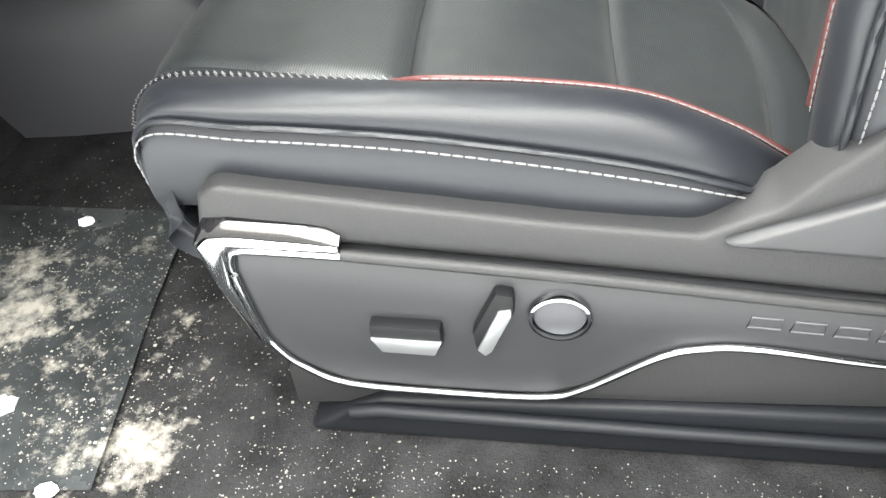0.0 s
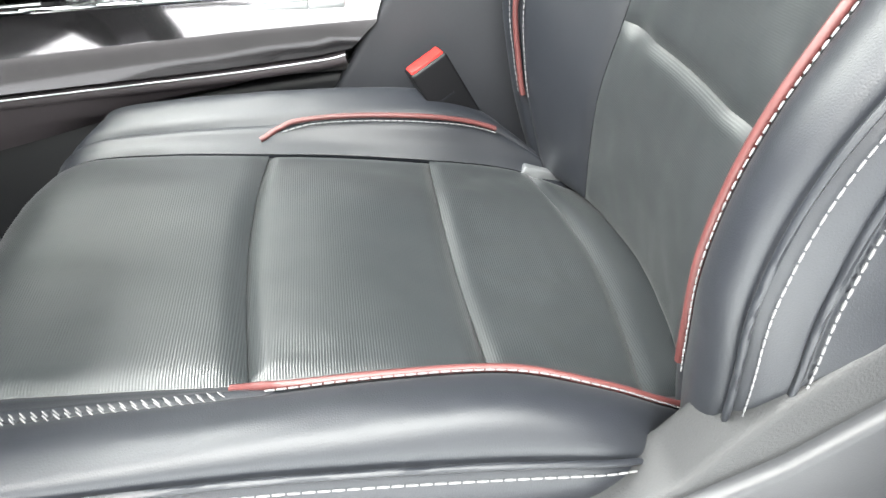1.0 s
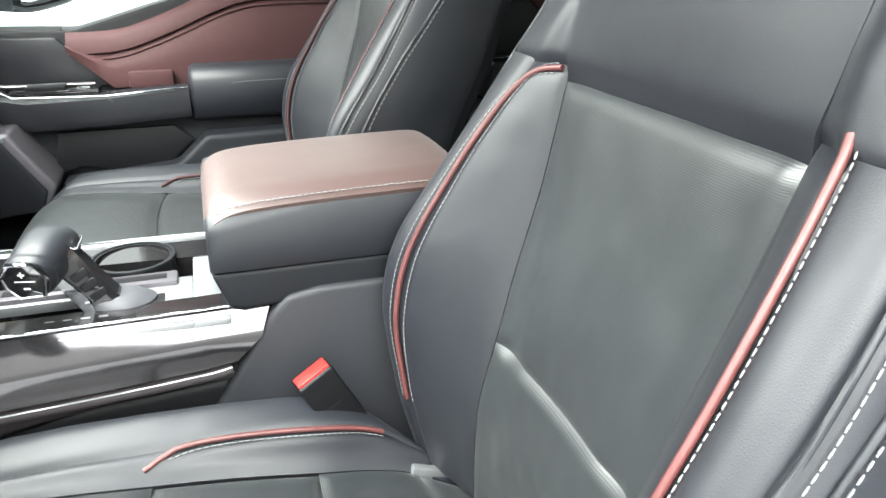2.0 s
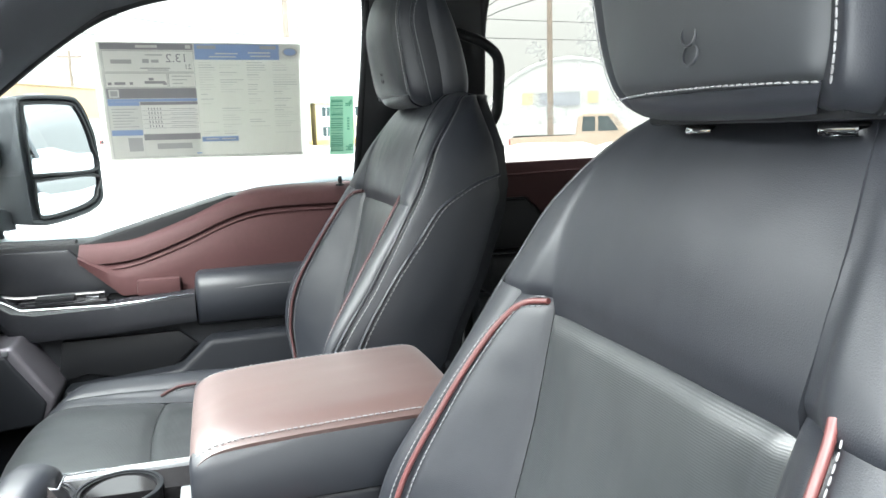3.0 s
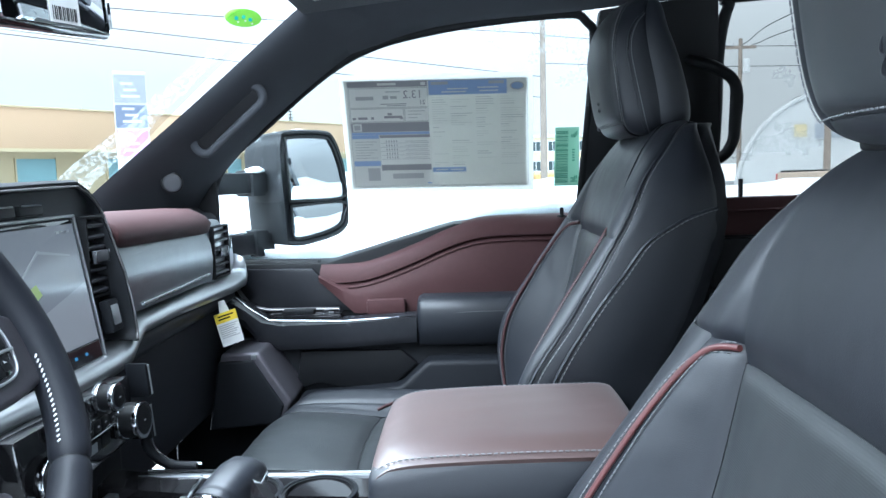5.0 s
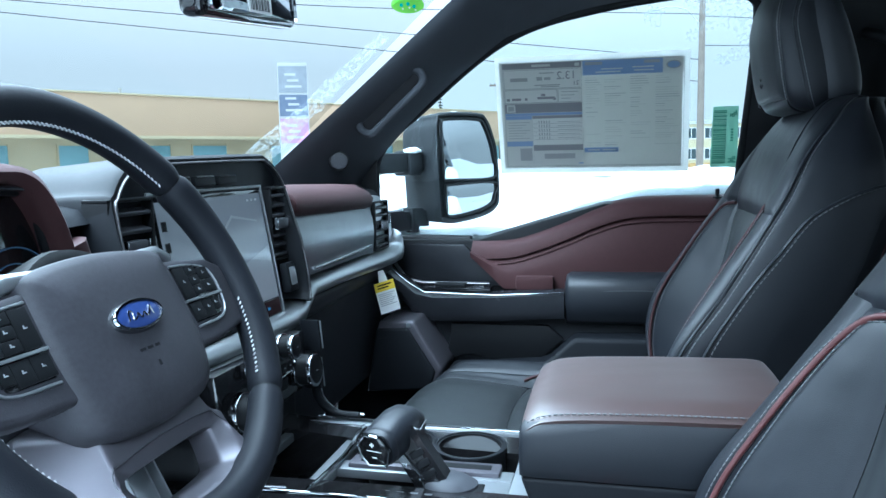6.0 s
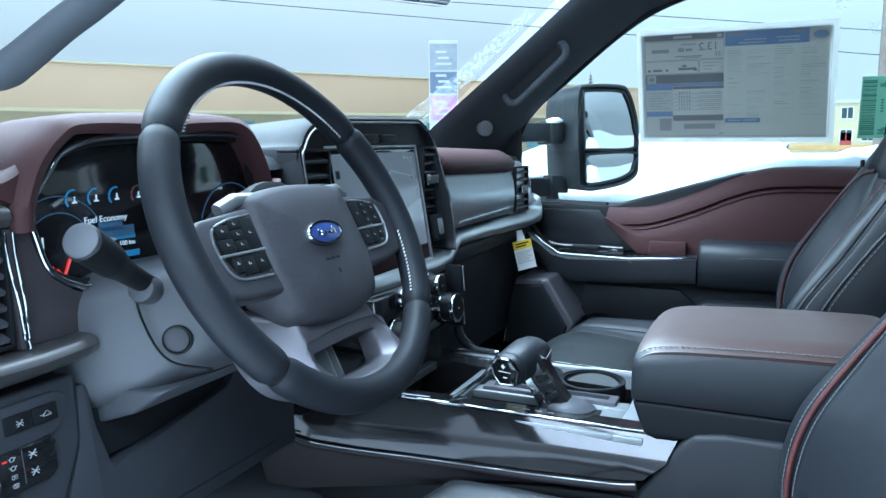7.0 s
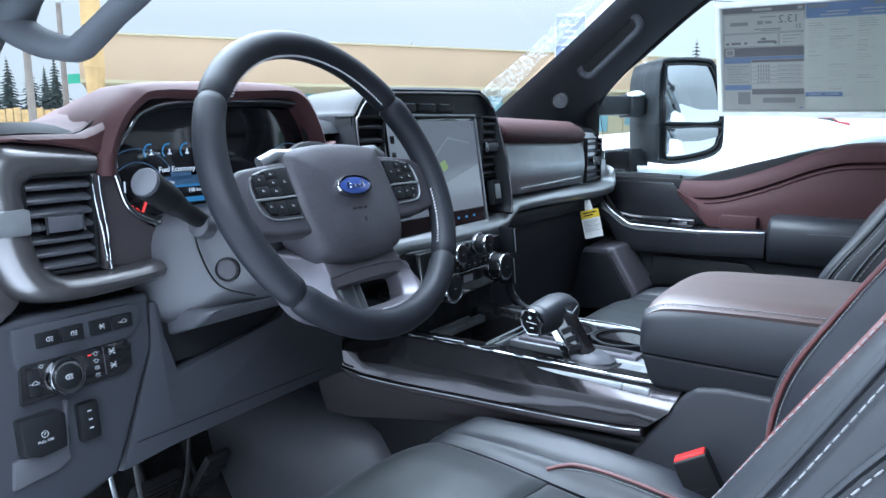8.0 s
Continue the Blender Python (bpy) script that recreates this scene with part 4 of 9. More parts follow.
    for i in range(13):
        w = (0.0011, 0.002, 0.0014, 0.0026)[i % 4]
        part("barcode_bar", box("barcode_bar", 0.0178, 0.0182, -0.024 + i * .0042, -0.024 + i * .0042 + w, -0.017, -0.002, 0), M_INK, st)


# the loop's line, from the roof end to the pillar end
DRIVER_HANDLE = [(-0.05, -0.285, 0.948), (-0.14, -0.288, 0.902), (-0.176, -0.29, 0.885), (-0.213, -0.29, 0.868), (-0.233, -0.29, 0.861), (-0.258, -0.29, 0.863), (-0.297, -0.29, 0.871), (-0.328, -0.292, 0.886), (-0.312, -0.294, 0.902), (-0.282, -0.296, 0.917), (-0.20, -0.30, 0.960)]
cab_floor()
pillars()
roof()
windows()
passenger_door()
rear_door()
cab_fittings()


# ---- seats ----
def front_seat(cy, driver, dz=0.0):
    s = thing("front_seat", "black leather bucket seat with red piping and pale stitching" if driver else "black leather passenger seat with red piping and pale stitching", "car seat", (0, cy, 0.07 + dz), group="front seats")
    at = Matrix.Translation((0, -cy, -0.07))

    def put(name, me, mat, label="", parent=None, kind=""):
        me.transform(at)
        return part(name, me, mat, parent or s, label, kind)

    # cushion: rows from the front underside to the rear, columns from the near side across to the far side
    cols = (-0.238, -0.240, -0.222, -0.182, -0.156, -0.085, 0.0, 0.085, 0.156, 0.182, 0.222, 0.240, 0.238)
    table = [
        # x mid, x at the piping, x at the outside, widths, z: side foot, stitch, bolster, piping, insert edge, middle
        (-0.105, -0.095, -0.075, 0.93, 0.235, 0.236, 0.238, 0.240, 0.240, 0.240),
        (-0.205, -0.195, -0.155, 0.95, 0.268, 0.274, 0.276, 0.276, 0.276, 0.276),
        (-0.217, -0.205, -0.172, 0.965, 0.290, 0.330, 0.331, 0.331, 0.331, 0.331),
        (-0.180, -0.172, -0.158, 0.98, 0.302, 0.369, 0.377, 0.372, 0.367, 0.362),
        (-0.100, -0.095, -0.090, 1.0, 0.303, 0.371, 0.386, 0.377, 0.367, 0.362),
        (-0.012, 0.000, 0.000, 1.0, 0.300, 0.367, 0.387, 0.374, 0.357, 0.352),
        (0.070, 0.075, 0.075, 1.0, 0.295, 0.359, 0.385, 0.373, 0.347, 0.340),
        (0.148, 0.152, 0.145, 1.0, 0.290, 0.349, 0.378, 0.365, 0.333, 0.322),
        (0.215, 0.210, 0.195, 0.99, 0.290, 0.337, 0.360, 0.347, 0.318, 0.305),
        (0.275, 0.250, 0.228, 0.95, 0.292, 0.320, 0.336, 0.324, 0.304, 0.292),
        (0.345, 0.300, 0.262, 0.88, 0.27, 0.28, 0.290, 0.288, 0.280, 0.272),
    ]
    grid = []
    for xm, xp, xo, w, zf, zs, zb, zp, zi, zm in table:
        row = []
        for k, y in enumerate(cols):
            f = abs(k - 6)
            x = (xm, xm + (xp - xm) * .3, xm + (xp - xm) * .8, xp, xo, xo, xo)[f]
            z = (zm, zm + (zi - zm) * .3, zi, zp, zb, zs, zf)[f]
            yy = y * w
            if f in (2, 3) and xp > 0.15:
                yy *= 1 + 0.08 * min(1, (xp - 0.15) / 0.1)
            if k > 6 and f >= 2:
                z -= 0.008
            row.append((x, cy + yy, z))
        grid.append(row)
    sk = Skin(grid)
    # u grows rearwards, v grows across: du x dv points up
    put("cushion_front", sk.patch("cushion_front", 0, 5, 4, 8, 44, 30, 0.005, 0.008, 0.004, ruck=0.0010, edges="ulr"), M_PERF, "ribbed leather front panel")
    put("cushion_middle", sk.patch("cushion_middle", 5, 7, 4, 8, 26, 36, 0.007, 0.008, 0.006, ruck=0.0012, seed=3), M_PERF, "ribbed leather middle panel")
    put("cushion_rear", sk.patch("cushion_rear", 7, 9, 4, 8, 34, 44, 0.004, 0.006, 0.002, ruck=0.0026, seed=9), M_PERF, "creased ribbed leather rear panel")
    put("cushion_tail", sk.patch("cushion_tail", 9, 10, 4, 8, 12, 30, 0.005, 0.008, 0.002), M_PERF)
    for a, b in ((3, 4), (8, 9)):
        put("cushion_inner", sk.patch("cushion_inner", 0, 10, a, b, 76, 8, 0.003, 0.005, 0.001, ruck=0.0014, seed=a), M_LEATHER, "smooth leather inner face")
    for a, b in ((1, 3), (9, 11)):
        put("cushion_bolster", sk.patch("cushion_bolster", 0, 10, a, b, 76, 18, 0.0035, 0.006, 0.003, ruck=0.0010, seed=a), M_LEATHER, "smooth leather side bolster")
    put("cushion_side", sk.patch("cushion_side", 0, 10, 0, 1, 60, 8, 0.003, 0.006, 0.003, ruck=0.0012), M_LEATHER, "smooth leather side band")
    put("cushion_side", sk.patch("cushion_side", 0, 10, 11, 12, 60, 8, 0.003, 0.006, 0.003, ruck=0.0012), M_LEATHER, "smooth leather side band")
    put("cushion_core", box("cushion_core", -0.11, 0.33, cy - 0.21, cy + 0.21, 0.235, 0.278, 0.02), M_DARK)
    for v, d, tail in ((3, -1, 9.8), (9, 1, 8.3)):
        # the stitch row lies on the door side of both piped seams
        put("piping", tube("piping", sk.line([(4.9, v - d * .6), (5.12, v - d * .2), (5.5, v), (7, v), (tail - .8, v), (tail, v)], 70, 0.0014), 0.0027, 8), M_PIPING if driver else M_RED, "red piping")
        put("stitching", stitch_mesh("stitching", sk.line([(5.15, v - .13 - .2 * (d > 0)), (5.6, v - .15), (7, v - .14), (tail - .8, v - .13), (tail, v - .14)], 90, 0.0016), 0.0066, 0.0055, 0.0008), M_THREAD, "pale stitch row", kind="stuff")
        if d < 0:
            for a in (.05, .17):
                put("stitching", stitch_mesh("stitching", sk.line([(2.0, v - a), (3, v - a), (4, v - a), (4.9, v - a * .9)], 90, 0.0013), 0.0058, 0.0042, 0.0006, 0.0022), M_THREAD, "pale slanting stitch row", kind="stuff")
    for v, d in ((1, 1), (11, -1)):
        put("stitching", stitch_mesh("stitching", sk.line([(1.2, v - d * .1), (2.4, v - d * .10), (4, v - d * .10), (7, v - d * .10), (9.3, v - d * .10)], 160, 0.0030), 0.0076, 0.0064, 0.00085), M_THREAD, "pale stitch row", kind="stuff")
        put("welt", tube("welt", sk.line([(1.0, v + d * .06), (2.4, v + d * .06), (5, v + d * .06), (9.6, v + d * .06)], 90, 0.0008), 0.0022, 6), M_LEATHER)
    # backrest: rows upwards, columns from the near rear edge round the front to the far rear edge
    bt = [
        # z, x mid, half insert, x insert, half pipe, x pipe, half out, x out, half side, x rear
        (0.285, 0.310, 0.115, 0.296, 0.178, 0.272, 0.218, 0.276, 0.226, 0.385),
        (0.345, 0.311, 0.117, 0.297, 0.190, 0.258, 0.236, 0.263, 0.244, 0.390),
        (0.400, 0.315, 0.119, 0.302, 0.199, 0.250, 0.245, 0.256, 0.252, 0.400),
        (0.462, 0.326, 0.120, 0.318, 0.206, 0.247, 0.250, 0.252, 0.256, 0.414),
        (0.530, 0.344, 0.126, 0.338, 0.208, 0.263, 0.252, 0.268, 0.258, 0.437),
        (0.610, 0.368, 0.133, 0.364, 0.202, 0.308, 0.249, 0.320, 0.255, 0.475),
        (0.700, 0.392, 0.143, 0.388, 0.186, 0.366, 0.238, 0.374, 0.247, 0.508),
        (0.740, 0.402, 0.147, 0.402, 0.176, 0.391, 0.230, 0.398, 0.241, 0.516),
        (0.790, 0.418, 0.144, 0.422, 0.167, 0.418, 0.210, 0.424, 0.226, 0.516),
        (0.835, 0.442, 0.130, 0.448, 0.150, 0.449, 0.182, 0.460, 0.197, 0.510),
        (0.862, 0.470, 0.112, 0.475, 0.126, 0.478, 0.148, 0.487, 0.160, 0.512),
        (0.870, 0.500, 0.100, 0.502, 0.110, 0.504, 0.122, 0.509, 0.130, 0.522),
    ]
    shell = 0.030
    ahead = 0.0 if driver else -0.012
    bt = [(z, xm + ahead, hi, xi + ahead, hp, xp + ahead, ho, xo + ahead, hs, xo + ahead + (xr - xo) * .55, xr + ahead) for z, xm, hi, xi, hp, xp, ho, xo, hs, xr in bt]
    grid = []
    for z, xm, hi, xi, hp, xp, ho, xo, hs, xs, xr in bt:
        row = []
        half = [(-(hs - .012), xr), (-hs, xs), (-ho, xo), (-hp, xp), (-hi, xi), (-hi * .5, xm + (xi - xm) * .3), (0, xm)]
        for y, x in half:
            row.append((x, cy + y, z))
        for y, x in half[-2::-1]:
            row.append((x, cy - y, z))
        grid.append(row)
    bk = Skin(grid)
    # u grows upwards, v runs from the near side to the far side: dv x du points forwards
    mid = lambda nm, u0, u1, lab, mat, pf, rk, **k: put(nm, bk.patch(nm, u0, u1, 4, 8, 30, 34, 0.0045, 0.006, pf, ruck=rk, **k), mat, lab)
    mid("back_lower", 0, 3, "creased ribbed leather lumbar panel", M_BACK, 0.003, 0.0016)
    mid("back_middle", 3, 6.0, "ribbed leather middle back panel", M_BACK, 0.004, 0.0010)
    put("back_upper", bk.patch("back_upper", 6.0, 11, 4.0, 8.0, 36, 40, 0.006, 0.014, 0.008, ruck=0.0006, edges="d"), M_LEATHER, "smooth leather shoulder panel")
    for a, b, c, e in ((2, 3, 3, 4), (9, 10, 8, 9)):
        put("back_bolster", bk.patch("back_bolster", 0, 6.25, c, e, 60, 14, 0.004, 0.006, 0.003, ruck=0.0011, seed=a), M_LEATHER, "smooth leather bolster")
        put("back_bolster", bk.patch("back_bolster", 0, 6.3, a, b, 60, 12, 0.004, 0.006, 0.003, ruck=0.0009, seed=b, edges="lr"), M_LEATHER, "smooth leather outer bolster")
        lo, hi = min(a, c), max(b, e)
        put("back_shoulder", bk.patch("back_shoulder", 6.25, 11, lo, hi, 40, 26, 0.004, 0.006, 0.008, ruck=0.0007, seed=b, edges="dl" if lo == 2 else "dr"), M_LEATHER, "smooth leather shoulder corner")
    for a, b in ((0, 2), (10, 12)):
        put("back_side", bk.patch("back_side", 0, 11, a, b, 60, 20, 0.003, 0.006, 0.002, ruck=0.0010, seed=a), M_LEATHER, "smooth leather side panel")
    # rear shell
    rings = []
    for (z, xm, hi, xi, hp, xp, ho, xo, hs, xs, xr) in bt:
        h = hs - 0.012
        rings.append([np.array((x, cy + y, z)) for x, y in ((xr - .004, -h), (xr + shell * .5, -h * .96), (xr + shell * .9, -h * .8), (xr + shell, 0), (xr + shell * .9, h * .8), (xr + shell * .5, h * .96), (xr - .004, h), (xr - .02, 0))])
    put("back_shell", loft("back_shell", rings, sharp=60), M_PLASTIC, "grained black rear shell")
    for v, d in ((3, -1), (9, 1)):
        # the far piping turns inwards at its top to meet the shoulder seam
        run = [(1.4, v), (3, v), (4.6, v), (5.5, v)] + ([(5.9, v - .14), (6.1, v - .42), (6.17, v - .92)] if d > 0 else [(6.0, v + .02), (6.3, v + .03), (6.55, v + .06)])
        put("piping", tube("piping", bk.line(run, 90, 0.0016), 0.0029, 8, up=(0, 1, 0)), M_PIPING if driver else M_RED, "red piping")
        way = smooth_line([(a * .075, b * .05, 0) for a, b in run], 60)
        slope = np.gradient(way, axis=0)
        slope /= np.linalg.norm(slope, axis=1)[:, None]
        for off_ in ((-.0075,) if d < 0 else (-.0065, .0065)):
            row = [((p[0] - t[1] * off_ * -1) / .075, (p[1] + t[0] * off_) / .05) for p, t in zip(way, slope)]
            put("stitching", stitch_mesh("stitching", bk.line(row[::3], 130, 0.0019), 0.0058, 0.0043, 0.0007), M_THREAD, "pale stitch row", kind="stuff")
    for v, d in ((2, 1), (10, -1)):
        put("stitching", stitch_mesh("stitching", bk.line([(0.3, v - d * .12), (3, v - d * .12), (6, v - d * .12), (8.5, v - d * .14), (10.6, v - d * .2)], 180, 0.0021), 0.0066, 0.0053, 0.0007), M_THREAD, "pale stitch row", kind="stuff")
        put("welt", tube("welt", bk.line([(0.3, v + d * .02), (3, v + d * .02), (6, v + d * .02), (10.6, v + d * .02)], 90, 0.0012), 0.0022, 6), M_LEATHER)
        # a second curved seam over the side panel
        pth = [(0.2, v - d * .38), (2.5, v - d * .40), (4, v - d * .36), (5, v - d * .33), (5.6, v - d * .45), (6.3, v - d * .62), (6.9, v - d * 1.0), (7.15, v - d * 1.5), (7.25, v - d * 1.95)]
        put("welt", tube("welt", bk.line(pth, 70, 0.0016), 0.0024, 6), M_LEATHER)
        put("stitching", stitch_mesh("stitching", bk.line([(a - .02, b - d * .07) for a, b in pth], 110, 0.0026), 0.0074, 0.0054, 0.0009), M_THREAD, "pale stitch row", kind="stuff")
    head_rest(s, put, cy - (0.039 if driver else 0.0), 0.0 if driver else -0.008)
    # base and runners
    put("seat_base", box("seat_base", -0.06, 0.36, cy - 0.20, cy + 0.20, 0.10, 0.245, 0.02), M_DARK)
    for y in (-0.17, 0.17):
        put("runner", box("runner", -0.08, 0.42, cy + y - 0.02, cy + y + 0.02, 0.071 - dz, 0.10, 0.004), M_DARK)
    if driver:
        seat_shield(put, s)
    else:
        put("seat_skirt", box("seat_skirt", -0.12, 0.42, cy - 0.245, cy - 0.205, 0.10, 0.285, 0.015), M_SHIELD)
        put("seat_skirt", box("seat_skirt", -0.12, 0.42, cy + 0.205, cy + 0.245, 0.10, 0.285, 0.015), M_SHIELD)
    return s


def head_rest(s, put, cy, rise):
    # rows upwards; columns from the near rear round the front to the far rear
    prof = [
        # z, front x, half width of the front face, x at the corner, half width, rear x
        (0.863, 0.432, 0.070, 0.440, 0.092, 0.472),
        (0.867, 0.412, 0.092, 0.424, 0.116, 0.494),
        (0.879, 0.399, 0.110, 0.411, 0.133, 0.506),
        (0.902, 0.392, 0.122, 0.403, 0.143, 0.507),
        (0.940, 0.386, 0.127, 0.396, 0.148, 0.499),
        (0.985, 0.381, 0.126, 0.390, 0.148, 0.486),
        (1.020, 0.386, 0.122, 0.395, 0.144, 0.474),
        (1.045, 0.397, 0.114, 0.405, 0.134, 0.470),
        (1.059, 0.412, 0.104, 0.418, 0.122, 0.466),
        (1.0655, 0.428, 0.094, 0.432, 0.108, 0.460),
    ]
    grid = []
    for z, xf, hf, xc, hw, xr in prof:
        half = [(0, xr), (-hw * .6, xr), (-hw * .95, xr - .012), (-hw, (xc + xr) / 2), (-hw * .96, xc + .008), (-hf, xf + .008), (-hf * .5, xf), (0, xf - .001)]
        row = [(x, cy + y * .84, z + rise) for y, x in half] + [(x, cy - y * .84, z + rise) for y, x in half[-2::-1]]
        grid.append(row)
    hk = Skin(grid)
    h = put("head_restraint", hk.patch("head_restraint", 2, 9, 5, 9, 38, 30, 0.004, 0.007, 0.004), M_DOTS, "perforated leather head restraint")
    for a, b in ((3, 5), (9, 11)):
        put("head_side", hk.patch("head_side", 0, 9, a, b, 40, 14, 0.003, 0.006, 0.002), M_LEATHER, "smooth leather side", h)
    for a, b in ((0, 3), (11, 14)):
        put("head_back", hk.patch("head_back", 0, 9, a, b, 34, 12, 0.003, 0.006, 0.001), M_LEATHER, "", h)
    put("head_chin", hk.patch("head_chin", 0, 2, 5, 9, 12, 30, 0.002, 0.006, 0.001, edges="u"), M_LEATHER, "smooth leather lower band", h)
    put("head_top", box("head_top", 0.424, 0.462, cy - 0.084, cy + 0.084, 1.048 + rise, 1.0665 + rise, 0.007, 3), M_LEATHER, "smooth leather crown", h)
    put("head_foot", box("head_foot", 0.425, 0.485, cy - 0.09, cy + 0.09, 0.861, 0.870, 0.004), M_DARK, "", h)
    for v, d in ((5, -1), (9, 1)):
        put("stitching", stitch_mesh("stitching", hk.line([(2.1, v + d * .22), (3, v + d * .2), (5, v + d * .2), (7.6, v + d * .2)], 90, 0.0022), 0.0054, 0.0045, 0.0008), M_THREAD, "pale stitch row", h, "stuff")
        run = [(0.8, v + d * 1.55), (3, v + d * 1.48), (5, v + d * 1.42), (6.0, v + d * 1.6), (6.6, v + d * 2.0)]
        put("side_welt", tube("side_welt", hk.line([(a, b - d * .12) for a, b in run], 50, 0.0012), 0.0016, 6), M_LEATHER, "", h)
        put("stitching", stitch_mesh("stitching", hk.line(run, 90, 0.0022), 0.0054, 0.0045, 0.0007), M_THREAD, "pale stitch row", h, "stuff")
    put("stitching", stitch_mesh("stitching", hk.line([(2.15, 5), (2.22, 6), (2.24, 7), (2.22, 8), (2.15, 9)], 60, 0.0024), 0.0052, 0.0038, 0.0008), M_THREAD, "pale stitch row", h, "stuff")
    for z_ in (0.902, 0.913):
        put("emblem", disc("emblem", (0.3872 - (z_ - 0.902) * .13, cy - 0.013, z_), (-1, -0.03, 0.15), 0.0072, 0.0016, 28, 0.0006, hole=0.0058), M_LEATHER, "small embossed ring", h)
    for y in (-0.063, 0.063):
        put("post", tube("post", [(0.475, cy + y, 0.84), (0.468, cy + y, 0.860), (0.460, cy + y, 0.89)], 0.006, 10), M_CHROME, "chrome post", h)
        put("post_collar", box("post_collar", 0.448, 0.484, cy + y - 0.015, cy + y + 0.015, 0.852, 0.8600, 0.003), M_CHROME, "satin collar", h)


def seat_shield(put, s):
    """The outer side cover with switches and bright trim, on the door side of the driver seat."""
    y0, y1 = -0.262, -0.215
    upper = [(-0.135, 0.300), (-0.128, 0.332), (-0.115, 0.340), (0.0, 0.328), (0.10, 0.318), (0.19, 0.312), (0.23, 0.335), (0.275, 0.388), (0.36, 0.46), (0.43, 0.50), (0.46, 0.47), (0.46, 0.262), (0.31, 0.267), (0.145, 0.281), (-0.036, 0.295), (-0.11, 0.298)]
    sh = put("side_shield", prism("side_shield", upper, "y", y0 + 0.004, y1, 0.006, 3), M_SHIELD, "grey flocked plastic upper shield")
    wing = [(0.20, 0.312), (0.285, 0.352), (0.36, 0.405), (0.44, 0.43), (0.45, 0.30), (0.34, 0.303)]
    put("shield_wing", prism("shield_wing", wing, "y", y0 - 0.006, y0 + 0.01, 0.006, 3), M_SWITCHPANEL, "smooth raised wing", sh)
    put("shield_lip", tube("shield_lip", smooth_line([(-0.036, y0 - .002, 0.292), (0.06, y0 - .003, 0.286), (0.145, y0 - .003, 0.279), (0.31, y0 - .003, 0.264), (0.46, y0 - .003, 0.256)], 40), 0.0045, 8), M_SHIELD, "", sh)
    lower = [(-0.112, 0.292), (-0.036, 0.289), (0.145, 0.276), (0.31, 0.262), (0.46, 0.252), (0.46, 0.206), (0.326, 0.213), (0.233, 0.222), (0.20, 0.219), (0.175, 0.208), (0.13, 0.170), (0.10, 0.156), (0.02, 0.155), (-0.05, 0.158), (-0.085, 0.178), (-0.104, 0.2), (-0.116, 0.265)]
    put("switch_panel", prism("switch_panel", lower, "y", y0 - 0.002, y1, 0.002), M_SWITCHPANEL, "smooth mid-grey switch panel", sh)
    edge = [(-0.036, 0.2925), (-0.09, 0.2945), (-0.106, 0.2935), (-0.1115, 0.289), (-0.114, 0.27), (-0.107, 0.215), (-0.099, 0.194), (-0.083, 0.175), (-0.05, 0.157), (0.02, 0.153), (0.098, 0.154), (0.13, 0.168), (0.176, 0.207), (0.203, 0.219), (0.24, 0.222), (0.326, 0.2125), (0.46, 0.205)]
    put("bright_trim", tube("bright_trim", smooth_line([(x, y0 - 0.004, z) for x, z in edge], 110), 0.0032, 8), M_CHROME, "thin chrome outline", sh)
    cap = [(-0.135, 0.296), (-0.126, 0.3045), (-0.11, 0.3060), (-0.036, 0.3010), (-0.036, 0.2945), (-0.106, 0.2955), (-0.115, 0.290), (-0.118, 0.262), (-0.106, 0.202), (-0.113, 0.203), (-0.130, 0.262)]
    put("chrome_corner", prism("chrome_corner", cap, "y", y0 - 0.006, y1 + .01, 0.003, 3), M_CHROME, "chrome front corner trim", sh)
    # gloss black paints the dark reflection in the chrome corner's upper bevel
    crown = [[np.array((x, y, z)) for y, z in ((y0 - .0045, a), (y0 - .002, a + h * .45), (y0 + .005, a + h), (y1, a + h), (y1, a))] for x, a, h in ((-0.136, 0.297, 0.006), (-0.127, 0.3045, 0.0115), (-0.11, 0.306, 0.0115), (-0.06, 0.3026, 0.0110), (-0.045, 0.3016, 0.010), (-0.036, 0.301, 0.005))]
    put("corner_crown", loft("corner_crown", crown, sharp=50), M_PIANO, "dark gloss top of the corner trim", sh)
    skirt = [(-0.105, 0.105), (-0.105, 0.150), (-0.09, 0.172), (-0.045, 0.152), (0.10, 0.150), (0.135, 0.166), (0.18, 0.205), (0.24, 0.216), (0.46, 0.20), (0.46, 0.148), (0.347, 0.147), (0.2, 0.138), (-0.03, 0.128), (-0.06, 0.11)]
    put("lower_skirt", prism("lower_skirt", skirt, "y", y0 + 0.010, y1, 0.004), M_SHIELD, "dark lower skirt", sh)
    put("runner_cover", prism("runner_cover", [(-0.10, 0.075), (-0.06, 0.108), (-0.03, 0.125), (0.2, 0.136), (0.46, 0.143), (0.46, 0.075)], "y", y0 + 0.004, y1 - 0.01, 0.006, 3), M_PLASTIC, "black runner cover", sh)
    put("runner_lip", tube("runner_lip", [(-0.055, y0, 0.112), (-0.03, y0 - .002, 0.120), (0.2, y0 - .003, 0.118), (0.46, y0 - .003, 0.116)], 0.006, 8), M_PLASTIC, "", sh)
    # switches
    put("cushion_switch", prism("cushion_switch", [(-0.024, 0.234), (-0.024, 0.217), (-0.016, 0.208), (0.022, 0.207), (0.028, 0.216), (0.027, 0.233)], "y", y0 - 0.012, y0 + 0.004, 0.003, 2), M_DARK, "seat cushion switch", sh)
